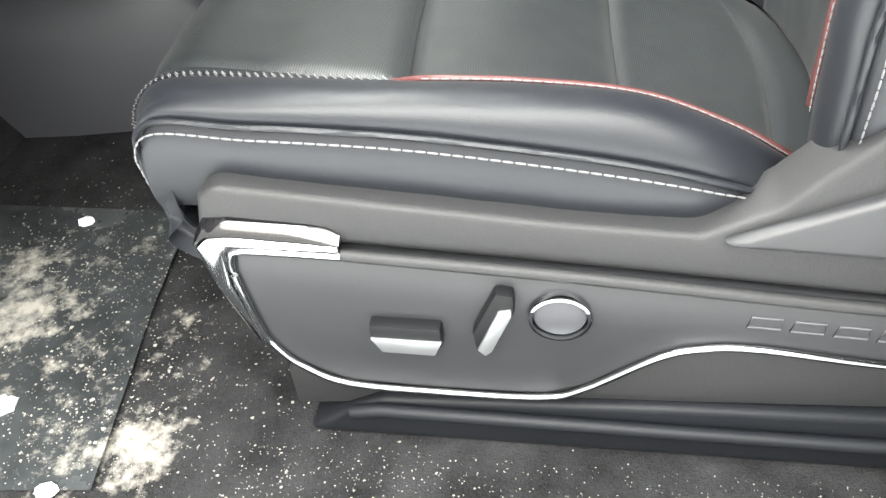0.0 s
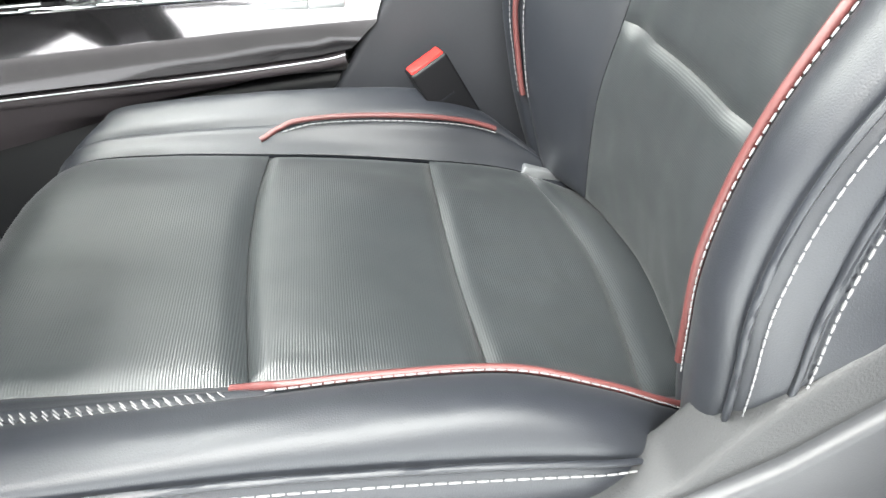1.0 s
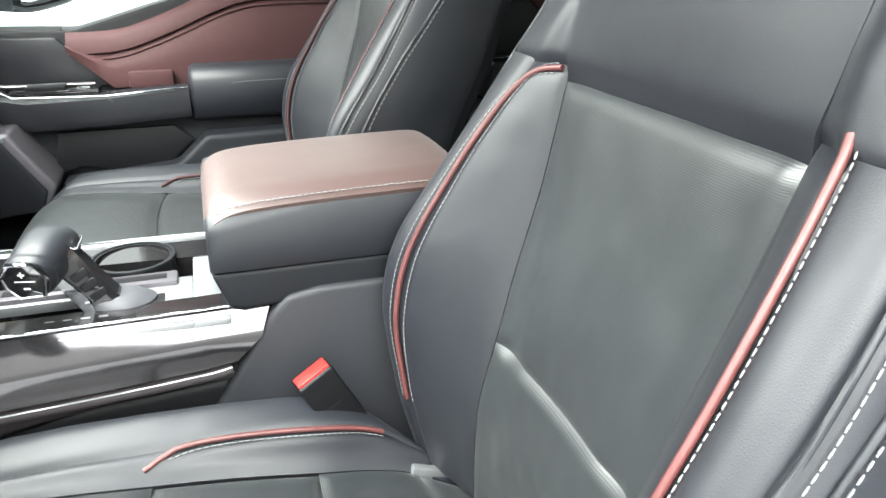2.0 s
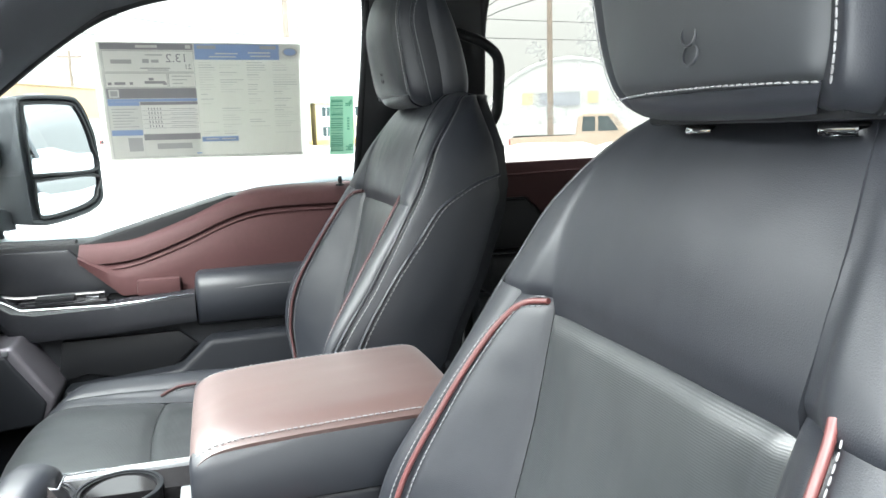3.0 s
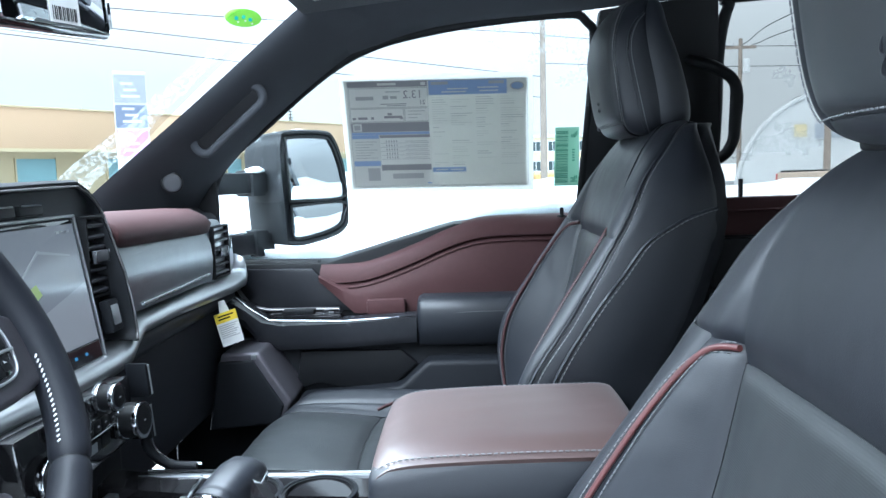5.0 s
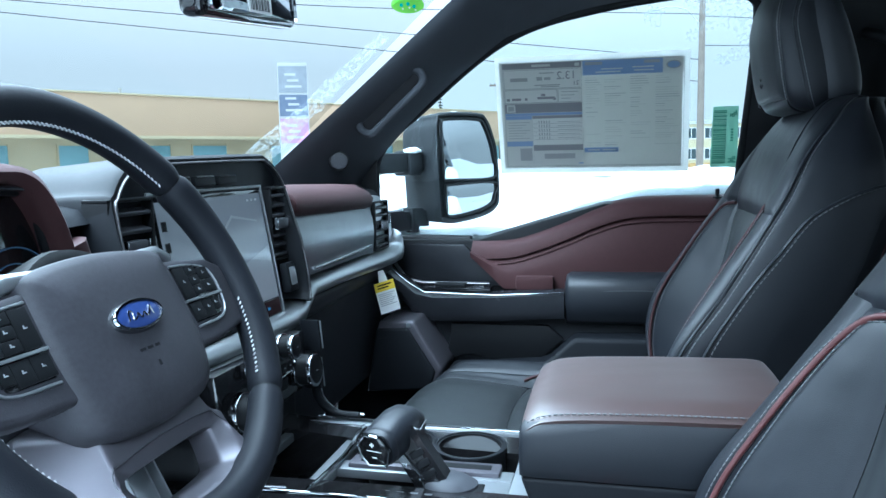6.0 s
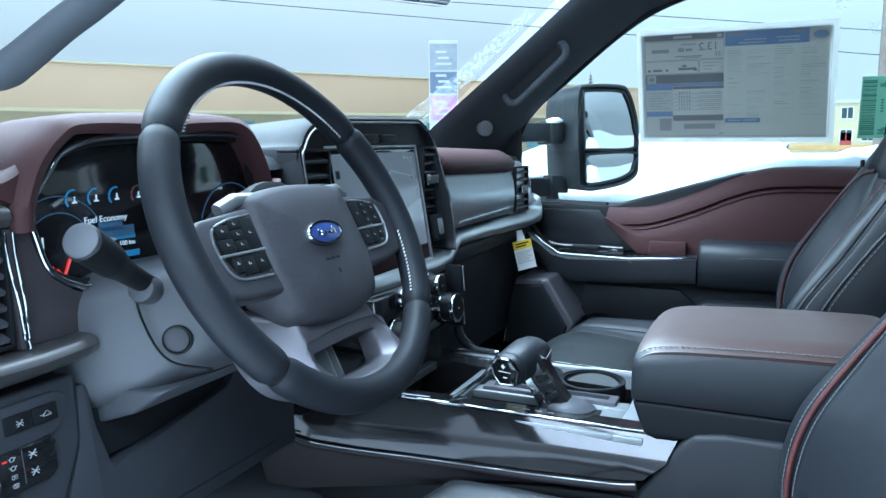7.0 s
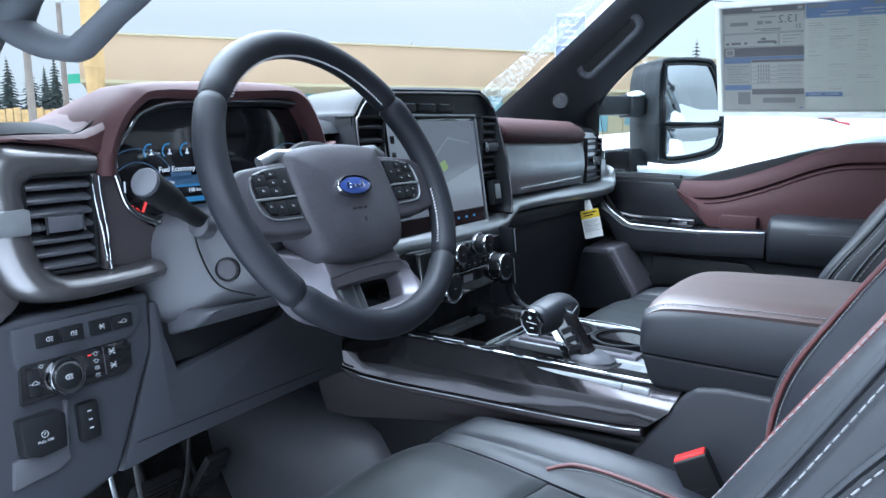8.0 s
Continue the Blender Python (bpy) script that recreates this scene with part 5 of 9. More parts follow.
    put("switch_face", prism("switch_face", [(-0.0235, 0.2225), (-0.016, 0.2085), (0.022, 0.2075), (0.0275, 0.2215)], "y", y0 - 0.0140, y0 - 0.009, 0.0012), M_SATIN, "", sh)
    put("recline_switch", prism("recline_switch", [(0.049, 0.231), (0.051, 0.215), (0.057, 0.209), (0.064, 0.215), (0.078, 0.254), (0.077, 0.269), (0.065, 0.271)], "y", y0 - 0.012, y0 + 0.004, 0.003, 2), M_DARK, "backrest switch", sh)
    put("switch_face", prism("switch_face", [(0.0525, 0.216), (0.058, 0.2105), (0.0625, 0.215), (0.076, 0.252), (0.0755, 0.258), (0.067, 0.256)], "y", y0 - 0.0140, y0 - 0.009, 0.0012), M_SATIN, "", sh)
    put("lumbar_ring", disc("lumbar_ring", (0.108, y0 - 0.005, 0.2455), (0, -1, 0), 0.0215, 0.008, 40, 0.002, hole=0.0185), M_CHROME, "chrome ring", sh)
    put("lumbar_knob", disc("lumbar_knob", (0.108, y0 - 0.003, 0.2455), (0, -1, 0), 0.0185, 0.006, 40, 0.003), M_PANEL, "round grey lumbar button", sh)
    # embossed maker's word, drawn as outlined plain blocks
    for i in range(4):
        x = 0.229 + i * 0.0275
        z = 0.2465 - i * 0.0026
        o = [(x, z - .0045), (x + .002, z + .0045), (x + .021, z + .0035), (x + .0215, z - .006)]
        put("embossed_mark", tube("embossed_mark", [(a, y0 - 0.0022, b) for a, b in o], 0.0009, 6, closed=True), M_PANEL, "", sh)


def seat_buckle():
    b = thing("belt_buckle", "black seat belt buckle with a red release button", "seat belt buckle", (0.20, 0.213, 0.33))
    rot = Matrix.Translation((-0.024, 0.004, 0.035)) @ Matrix.Rotation(radians(-28), 4, "Y") @ Matrix.Rotation(radians(12), 4, "Z")
    part("case", box("case", -0.021, 0.021, -0.013, 0.016, -0.040, 0.0405, 0.003, 3, rot), M_BUCKLE, b, "black buckle case")
    part("release_button", box("release_button", -0.019, 0.019, -0.0100, 0.0105, 0.036, 0.0430, 0.0015, 2, rot), M_BELTRED, b, "red release button")
    part("print_bar", box("print_bar", -0.012, 0.008, -0.0135, -0.0128, 0.000, 0.002, 0, 1, rot), M_PLASTIC, b)
    part("strap", tube("strap", [(-0.012, 0.003, 0.004), (0.01, 0, -0.035), (0.045, -0.01, -0.09), (0.07, -0.01, -0.14)], 0.014, 10, flat=0.35, up=(0, 1, 0)), M_BUCKLE, b, "dark sleeve")
    part("anchor", box("anchor", 0.055, 0.10, -0.055, -0.045, -0.025, -0.008, 0.003, 2, Matrix.Rotation(radians(20), 4, "Y")), M_SATIN, b, "bright anchor plate")


driver_seat = front_seat(0.0, True)
passenger_seat = front_seat(SEAT2, False, 0.045)
seat_buckle()


# ---- dashboard ----
def vent(parent, y0, y1, z0, z1, x, n, tilt=18, pull=True):
    """An air outlet: dark recess, frame and tilted slats."""
    v = part("air_vent", box("air_vent", x - 0.05, x - 0.022, y0, y1, z0, z1, 0.002), M_DARK, parent, "dark air vent")
    fr = 0.004
    for a, b, c, d in ((y0 - fr, y1 + fr, z1, z1 + fr), (y0 - fr, y1 + fr, z0 - fr, z0), (y0 - fr, y0, z0, z1), (y1, y1 + fr, z0, z1)):
        part("vent_frame", box("vent_frame", x - 0.03, x + 0.002, a, b, c, d, 0.0012), M_DARK, v)
    for i in range(n):
        z = z0 + (i + .5) * (z1 - z0) / n
        rot = Matrix.Translation((x - 0.010, 0, z)) @ Matrix.Rotation(radians(tilt), 4, "Y")
        part("slat", box("slat", -0.011, 0.011, y0, y1, -0.0024, 0.0024, 0.001, 1, rot), M_PANEL, v)
    if pull:
        zc, yc = (z0 + z1) / 2, (y0 + y1) / 2
        part("vent_tab", box("vent_tab", x - 0.006, x + 0.008, yc - 0.020, yc + 0.018, zc - 0.0075, zc + 0.0085, 0.003, 2), M_PANEL, v, "grey vent tab")
        for q in (-0.021, 0.017):
            part("tab_end", box("tab_end", x - 0.004, x + 0.0092, yc + q, yc + q + 0.003, zc - 0.0085, zc + 0.0095, 0.001), M_CHROME, v, "chrome tab end")
    return v


def dashboard():
    d = thing("dashboard", "dark dashboard with oxblood pads and satin silver trim", "dashboard", (-0.5, YC, 0.4))
    off = Matrix.Translation((0.5, -YC, -0.4))

    def put(name, me, mat, label="", parent=None, kind=""):
        me.transform(off)
        return part(name, me, mat, parent or d, label, kind)

    def ring(x, pts):
        return [np.array((x, y, z)) for y, z in pts]

    # carrier with its top
    prof = [(-1.02, 0.60), (-1.02, 0.715), (-0.80, 0.765), (-0.55, 0.785), (-0.43, 0.790), (-0.41, 0.775), (-0.392, 0.745), (-0.392, 0.63), (-0.392, 0.60), (-0.43, 0.50), (-0.60, 0.42), (-0.95, 0.42)]
    put("carrier", prism("carrier", prof, "y", -0.40, 1.20, 0.008, 2), M_DARK)
    tops = []
    for y, h in ((-0.36, -.01), (-0.25, 0.0), (0.0, 0.0), (0.30, 0.012), (0.62, 0.006), (0.9, -0.002), (1.16, -.012)):
        tops.append([np.array((x, y, z + h)) for x, z in ((-0.98, 0.722), (-0.80, 0.772), (-0.6, 0.793), (-0.45, 0.799), (-0.385, 0.790), (-0.37, 0.775), (-0.45, 0.765), (-0.98, 0.70))])
    put("top_pad", loft("top_pad", tops, sharp=60), M_TOPPAD, "soft charcoal top pad")
    # instrument hood, an oxblood arch
    arch = [(-0.2165, 0.744), (-0.2145, 0.765), (-0.199, 0.803), (-0.175, 0.830), (-0.147, 0.842), (-0.05, 0.847), (0.05, 0.848), (0.085, 0.842), (0.108, 0.822), (0.128, 0.785), (0.140, 0.742), (0.145, 0.725)]
    rings = []
    for y, z in smooth_line([(y, z, 0) for y, z in arch], 46)[:, :2]:
        c = np.array((-0.037, 0.745))
        o = np.array((y, z)) - c
        o /= np.linalg.norm(o)
        rings.append([np.array((x, y + o[0] * r, z + o[1] * r)) for x, r in ((-0.60, -0.055), (-0.50, -0.024), (-0.42, -0.004), (-0.365, 0.0), (-0.345, -0.004), (-0.338, -0.012), (-0.341, -0.021), (-0.352, -0.025), (-0.42, -0.030), (-0.60, -0.075))])
    put("instrument_hood", loft("instrument_hood", rings, sharp=60), M_RED, "oxblood leather instrument hood")
    # oxblood band running out from the hood's foot towards the door
    band = []
    for y, z0, z1, x in ((-0.40, 0.774, 0.783, -0.352), (-0.33, 0.780, 0.787, -0.350), (-0.29, 0.781, 0.7885, -0.348), (-0.25, 0.777, 0.789, -0.346), (-0.225, 0.772, 0.789, -0.345), (-0.213, 0.766, 0.793, -0.345), (-0.203, 0.768, 0.797, -0.347), (-0.190, 0.776, 0.807, -0.351), (-0.174, 0.790, 0.821, -0.355)):
        band.append([np.array(p) for p in ((-0.42, y, z0), (x - .004, y, z0), (x, y, z0 + .003), (x, y, z1 - .006), (x - .006, y, z1 - .001), (x - .02, y, z1 - .002), (-0.42, y, z1 - .014))])
    put("side_pad", loft("side_pad", band, sharp=50), M_RED, "oxblood leather side band")
    slope = []
    for y, z0, z1 in ((-0.40, 0.780, 0.776), (-0.30, 0.787, 0.790), (-0.25, 0.788, 0.796), (-0.222, 0.787, 0.799), (-0.205, 0.795, 0.801), (-0.185, 0.812, 0.806), (-0.165, 0.828, 0.814), (-0.145, 0.838, 0.824), (-0.10, 0.840, 0.838)):
        slope.append([np.array(p) for p in ((-0.40, y, z0 - .03), (-0.372, y, z0 - .006), (-0.376, y, z0 - .001), (-0.386, y, z0), (-0.45, y, z1), (-0.54, y, z1 - .010), (-0.66, y, 0.775), (-0.66, y, 0.75))])
    put("side_top", loft("side_top", slope, sharp=60), M_RED, "oxblood leather sloping dash top")
    put("hood_seam", tube("hood_seam", smooth_line([(-0.371, -0.30, 0.7875), (-0.371, -0.26, 0.7885), (-0.371, -0.222, 0.788), (-0.371, -0.205, 0.796), (-0.371, -0.182, 0.816), (-0.372, -0.155, 0.835)], 40), 0.0012, 6), M_DARK)
    put("hood_side", tube("hood_side", [(-0.37, 0.142, 0.765), (-0.368, 0.150, 0.735), (-0.372, 0.165, 0.71)], 0.024, 10, up=(1, 0, 0)), M_RED, "oxblood pad beside the screen")
    # instrument display
    face = [(-0.191, 0.744), (-0.189, 0.769), (-0.172, 0.792), (-0.151, 0.812), (-0.09, 0.823), (0.085, 0.823), (0.105, 0.79), (0.118, 0.735), (0.10, 0.70), (0.06, 0.686), (-0.12, 0.686), (-0.152, 0.690), (-0.179, 0.709)]
    cl = put("instrument_display", prism("instrument_display", face, "x", -0.42, -0.366, 0.003), M_PIANO, "dark digital instrument display")
    put("display_rim", tube("display_rim", smooth_line([(-0.350, y, z) for y, z in face + face[:1]], 90), 0.0032, 8, up=(1, 0, 0)), M_CHROME, "thin chrome outline", cl)
    put("display_surround", tube("display_surround", smooth_line([(-0.360, y, z) for y, z in face + face[:1]], 90), 0.0075, 8, up=(1, 0, 0)), M_DARK, "", cl)
    xg = -0.3655

    def mark(name, y, z, w, h, mat):
        return put(name, box(name, xg, xg + 0.0007, y - w / 2, y + w / 2, z - h / 2, z + h / 2, 0), mat, "", cl)
    for i, (y, m) in enumerate(((-0.137, M_LITBLUE), (-0.113, M_LITBLUE), (-0.089, M_LITBLUE), (-0.062, M_REDTHREAD))):
        pts = [(xg + .0006, y + 0.0085 * math.cos(a), 0.766 + 0.0085 * math.sin(a)) for a in np.linspace(1.4, 3.9, 12)]
        put("gauge_arc", tube("gauge_arc", pts, 0.0009, 5), m, "lit gauge arc", cl)
        mark("gauge_symbol", y + .001, 0.763, 0.005, 0.0016, M_LIT)
        mark("gauge_symbol", y + .001, 0.766, 0.0014, 0.005, M_LIT)
    for r in (0.035, 0.05):
        pts = [(xg + .0004, -0.155 + r * math.cos(a), 0.72 + r * math.sin(a)) for a in np.linspace(0.3, 2.4, 20)]
        put("dial_arc", tube("dial_arc", pts, 0.0006, 5), M_LITDIM, "", cl)
        pts = [(xg + .0004, 0.075 + r * math.cos(a), 0.72 + r * math.sin(a)) for a in np.linspace(0.8, 2.9, 20)]
        put("dial_arc", tube("dial_arc", pts, 0.0006, 5), M_LITDIM, "", cl)
    w = words("reading_text", "Fuel Economy", 0.0088, off @ facing((xg + .0008, -0.103, 0.745), (1, 0, 0)), M_LIT, cl, 0.0002)
    w = words("gear_text", "1", 0.018, off @ facing((xg + .0008, -0.172, 0.728), (1, 0, 0)), M_LIT, cl, 0.0002)
    w = words("range_text", "100 km", 0.0065, off @ facing((xg + .0012, -0.080, 0.719), (1, 0, 0)), M_LIT, cl, 0.0002)
    mark("vehicle_picture", -0.095, 0.731, 0.05, 0.011, M_LITDIM)
    mark("vehicle_picture", -0.098, 0.737, 0.028, 0.009, M_LITDIM)
    mark("picture_bar", -0.095, 0.725, 0.052, 0.003, M_LITBLUE)
    mark("picture_bar", -0.085, 0.708, 0.040, 0.006, M_LITBLUE)
    pts = [(xg + .0008, -0.160, 0.704), (xg + .0008, -0.153, 0.697), (xg + .0008, -0.146, 0.712), (xg + .0008, -0.140, 0.715)]
    put("seat_telltale", tube("seat_telltale", pts, 0.0016, 6), M_REDLED, "lit red telltale", cl)
    put("seat_telltale", disc("seat_telltale", (xg + .0008, -0.165, 0.706), (1, 0, 0), 0.0022, 0.001, 12), M_REDLED, "lit red telltale", cl)

    # left outlet and its silver surround: a broad rounded band bent round the vent
    def sweep(name, path, mat, label):
        """path rows: y, z of the inner edge; y, z of the outer edge; how proud."""
        rings = []
        arr = np.array(path, float)
        k = np.linspace(0, len(arr) - 1, 60)
        arr = np.stack([smooth_line([(q, a, 0) for q, a in enumerate(arr[:, c])], 60)[:, 1] for c in range(5)], 1)
        for yi, zi, yo, zo, px in arr:
            row = []
            for t, dx in ((-.02, -.05), (-.02, -.012), (.02, -.004), (.12, 0.003), (.35, 0.008), (.62, 0.006), (.85, -0.004), (1.0, -.018), (1.03, -.05)):
                row.append(np.array((px + dx, yi + (yo - yi) * t, zi + (zo - zi) * t)))
            rings.append(row)
        put(name, loft(name, rings, sharp=50), mat, label)
    sweep("outlet_surround", [(-0.216, 0.747, -0.215, 0.7735, -0.348), (-0.24, 0.7465, -0.24, 0.7765, -0.348), (-0.27, 0.746, -0.275, 0.780, -0.347), (-0.282, 0.744, -0.315, 0.782, -0.345), (-0.290, 0.736, -0.335, 0.762, -0.343), (-0.290, 0.715, -0.335, 0.725, -0.341), (-0.287, 0.69, -0.330, 0.685, -0.340), (-0.282, 0.668, -0.318, 0.648, -0.339), (-0.275, 0.655, -0.300, 0.628, -0.337), (-0.262, 0.6475, -0.270, 0.620, -0.335), (-0.24, 0.645, -0.24, 0.618, -0.334), (-0.20, 0.645, -0.20, 0.619, -0.334), (-0.165, 0.6465, -0.165, 0.621, -0.336), (-0.149, 0.6475, -0.149, 0.622, -0.340)], M_PEWTER, "satin silver outlet surround and ledge")
    sweep("outlet_outer", [(-0.31, 0.781, -0.42, 0.775, -0.352), (-0.331, 0.76, -0.42, 0.75, -0.352), (-0.331, 0.725, -0.42, 0.72, -0.352), (-0.326, 0.685, -0.42, 0.66, -0.352), (-0.314, 0.648, -0.42, 0.60, -0.352), (-0.297, 0.628, -0.38, 0.58, -0.352)], M_PEWTER, "satin silver end piece")
    vl = vent(d, -0.288 - YC, -0.222 - YC, 0.653 - 0.4, 0.746 - 0.4, -0.347 + 0.5, 7)
    corner = [(-0.2925, 0.746), (-0.289, 0.73), (-0.2915, 0.70), (-0.284, 0.668), (-0.278, 0.652), (-0.30, 0.652), (-0.30, 0.75)]
    put("vent_corner", prism("vent_corner", corner, "x", -0.39, -0.348, 0.001), M_DARK)
    put("bright_clip", box("bright_clip", -0.352, -0.3285, -0.331, -0.293, 0.694, 0.719, 0.004, 2), M_SATIN, "chrome clip on the outlet")
    for y0, y1, z1 in ((-0.2225, -0.2135, 0.655), (-0.2155, -0.2095, 0.647)):
        put("bright_strip", tube("bright_strip", smooth_line([(-0.3415, y0, 0.746), (-0.3412, y0 + .001, 0.72), (-0.3410, (y0 + y1) / 2 + .0015, 0.69), (-0.341, y1, 0.665), (-0.341, y1 + .0002, z1)], 30), 0.0014, 6), M_CHROME, "thin chrome strip")
    put("vent_post", prism("vent_post", [(-0.222, 0.748), (-0.2155, 0.748), (-0.209, 0.68), (-0.2095, 0.646), (-0.2135, 0.646), (-0.2155, 0.68)], "x", -0.39, -0.344, 0.001), M_PLUM, "plum vent post")
    put("instrument_cheek", prism("instrument_cheek", [(-0.209, 0.647), (-0.2155, 0.748), (-0.194, 0.746), (-0.187, 0.722), (-0.174, 0.700), (-0.150, 0.684), (-0.105, 0.682), (-0.112, 0.64)], "x", -0.40, -0.351, 0.003), M_PLUM, "dark plum satin panel")

    def symbol(parent, x, y, z, kind, r=0.0034, m=None):
        """A small printed line symbol: car, lamp, ring or fan."""
        rows = {"car": [[(-1.2, -.4), (-1.2, .1), (-.7, .2), (-.35, .75), (.4, .75), (.75, .2), (1.2, .05), (1.2, -.4), (-1.2, -.4)], [(-1.7, .0), (-2.1, .0)]],
                "lamp": [[(-.1, .8), (-.1, -.8), (-.8, -.5), (-1.0, 0), (-.8, .5), (-.1, .8)]] + [[(.3, k), (1.1, k)] for k in (.6, 0, -.6)],
                "ring": [[(.8 * math.cos(a), .8 * math.sin(a)) for a in np.linspace(0, 6.283, 13)], [(-1.4, .5), (-1.1, .3)], [(1.4, .5), (1.1, .3)]],
                "fan": [[(-.9, -.9), (0, 0), (.9, .9)], [(-.9, .9), (0, 0), (.9, -.9)], [(-1.1, 0), (-.4, 0)], [(.4, 0), (1.1, 0)]]}[kind]
        for row in rows:
            me = tube("button_mark", [(x, y + a * r, z + b * r) for a, b in row], r * .13, 4, up=(1, 0, 0))
            me.transform(lean)
            put("button_mark", me, M_MARK, "", parent)

    # lower switch panel, leaning forwards at the foot
    lean = Matrix.Translation((-0.345, 0, 0.61)) @ Matrix.Rotation(radians(-6), 4, "Y") @ Matrix.Translation((0.345, 0, -0.61))

    def low(name, me, mat, label="", parent=None):
        me.transform(lean)
        return put(name, me, mat, label, parent)
    panel = low("switch_panel", prism("switch_panel", [(-0.42, 0.60), (-0.30, 0.612), (-0.164, 0.612), (-0.168, 0.55), (-0.226, 0.425), (-0.40, 0.375), (-0.42, 0.395)], "x", -0.40, -0.347, 0.006, 3), M_LOWER, "grey lower switch panel")
    low("switch_bezel", prism("switch_bezel", [(-0.318, 0.574), (-0.316, 0.604), (-0.19, 0.604), (-0.178, 0.598), (-0.180, 0.583), (-0.192, 0.568), (-0.30, 0.560), (-0.314, 0.563)], "x", -0.355, -0.343, 0.004, 2), M_LOWER, "raised button bezel", panel)
    for i, y in enumerate((-0.2835, -0.2585, -0.2280, -0.2030)):
        b = low("push_button", box("push_button", -0.345, -0.3405, y - 0.0118, y + 0.0118, 0.580, 0.5955, 0.0015), M_DARK, "small black push button", panel)
        symbol(b, -0.3402, y + .001, 0.5875, ("lamp", "lamp", "fan", "car")[i], 0.0030)
    lp = low("light_panel", prism("light_panel", [(-0.317, 0.528), (-0.313, 0.569), (-0.200, 0.568), (-0.195, 0.561), (-0.197, 0.537), (-0.207, 0.531)], "x", -0.352, -0.3425, 0.003, 2), M_PIANO, "gloss black lamp switch panel", panel)
    low("lamp_ring", disc("lamp_ring", (-0.336, -0.274, 0.5475), (1, 0, 0.05), 0.0185, 0.012, 40, 0.003, hole=0.0134), M_CHROME, "chrome ring", lp)
    low("lamp_knob", disc("lamp_knob", (-0.3355, -0.274, 0.5475), (1, 0, 0.05), 0.0132, 0.011, 36, 0.002), M_DARK, "round lamp knob", lp)
    symbol(lp, -0.3298, -0.274, 0.5475, "lamp", 0.0034)
    for z in (0.5605, 0.553, 0.5455, 0.538):
        symbol(lp, -0.3420, -0.2375, z, "ring" if z > .55 else "lamp", 0.0024)
    low("telltale", box("telltale", -0.3422, -0.3417, -0.246, -0.242, 0.5598, 0.5612, 0), M_REDLED, "lit red telltale", lp)
    for z in (0.5585, 0.5435):
        symbol(lp, -0.3420, -0.2190, z, "fan", 0.0034)
    low("dimmer_wheel", box("dimmer_wheel", -0.345, -0.3395, -0.3085, -0.2965, 0.535, 0.562, 0.003), M_DARK, "", lp)
    symbol(lp, -0.3392, -0.3025, 0.548, "car", 0.0028)
    symbol(lp, -0.3420, -0.2935, 0.5625, "ring", 0.0020)
    low("panel_groove", box("panel_groove", -0.3426, -0.3421, -0.2285, -0.2279, 0.536, 0.565, 0), M_PANEL, "", lp)
    pb = low("parking_switch", prism("parking_switch", [(-0.325, 0.482), (-0.325, 0.517), (-0.285, 0.517), (-0.281, 0.512), (-0.283, 0.478), (-0.31, 0.476)], "x", -0.355, -0.333, 0.003, 2), M_DARK, "parking brake switch", panel)
    low("switch_recess", prism("switch_recess", [(-0.335, 0.450), (-0.331, 0.478), (-0.279, 0.478), (-0.276, 0.522), (-0.272, 0.522), (-0.277, 0.462), (-0.29, 0.455)], "x", -0.355, -0.3425, 0.003, 2), M_PANEL, "", panel)
    words("switch_text", "PULL ON", 0.0038, off @ lean @ facing((-0.3326, -0.304, 0.4915), (1, 0, 0)), M_MARK, pb, 0.0002)
    pts = [(-0.3325, -0.304 + .0032 * math.cos(a), 0.4985 + .0032 * math.sin(a)) for a in np.linspace(0, 2 * math.pi, 18)[:-1]]
    low("switch_ring", tube("switch_ring", pts, 0.0004, 5, closed=True), M_MARK, "", pb)
    words("switch_text", "P", 0.0042, off @ lean @ facing((-0.3326, -0.304, 0.4985), (1, 0, 0)), M_MARK, pb, 0.0002)
    tb = low("tow_switch", box("tow_switch", -0.352, -0.338, -0.265, -0.2435, 0.474, 0.514, 0.004, 2), M_DARK, "tow control rocker", panel)
    for z in (0.505, 0.496, 0.487):
        low("button_mark", box("button_mark", -0.3379, -0.3374, -0.2565, -0.2525, z - .0008, z + .0008, 0), M_MARK, "", tb)
    # knee panel under the column
    low("knee_panel", prism("knee_panel", [(-0.163, 0.60), (-0.15, 0.60), (-0.148, 0.56), (-0.135, 0.512), (0.03, 0.541), (0.05, 0.560), (0.06, 0.60), (0.16, 0.60), (0.14, 0.432), (0.06, 0.433), (-0.15, 0.428), (-0.221, 0.421), (-0.168, 0.548)], "x", -0.40, -0.350, 0.006, 2), M_LOWER, "grey knee panel")
    low("knee_lip", box("knee_lip", -0.352, -0.3494, -0.20, 0.10, 0.448, 0.4492, 0), M_PLASTIC)
    low("column_recess", box("column_recess", -0.40, -0.362, -0.155, 0.125, 0.52, 0.64, 0.004), M_DARK, "dark recess below the column")

    # centre screen with its hood
    def hang(z):
        """How far the hood leans back at a height."""
        return (z - 0.72) * (0.25 if z > 0.72 else 0.12)
    outer = [(0.178, 0.600), (0.185, 0.785), (0.198, 0.816), (0.235, 0.843), (0.30, 0.852), (0.54, 0.857), (0.578, 0.853), (0.606, 0.832), (0.618, 0.800), (0.628, 0.700), (0.630, 0.640), (0.624, 0.618)]
    rings = []
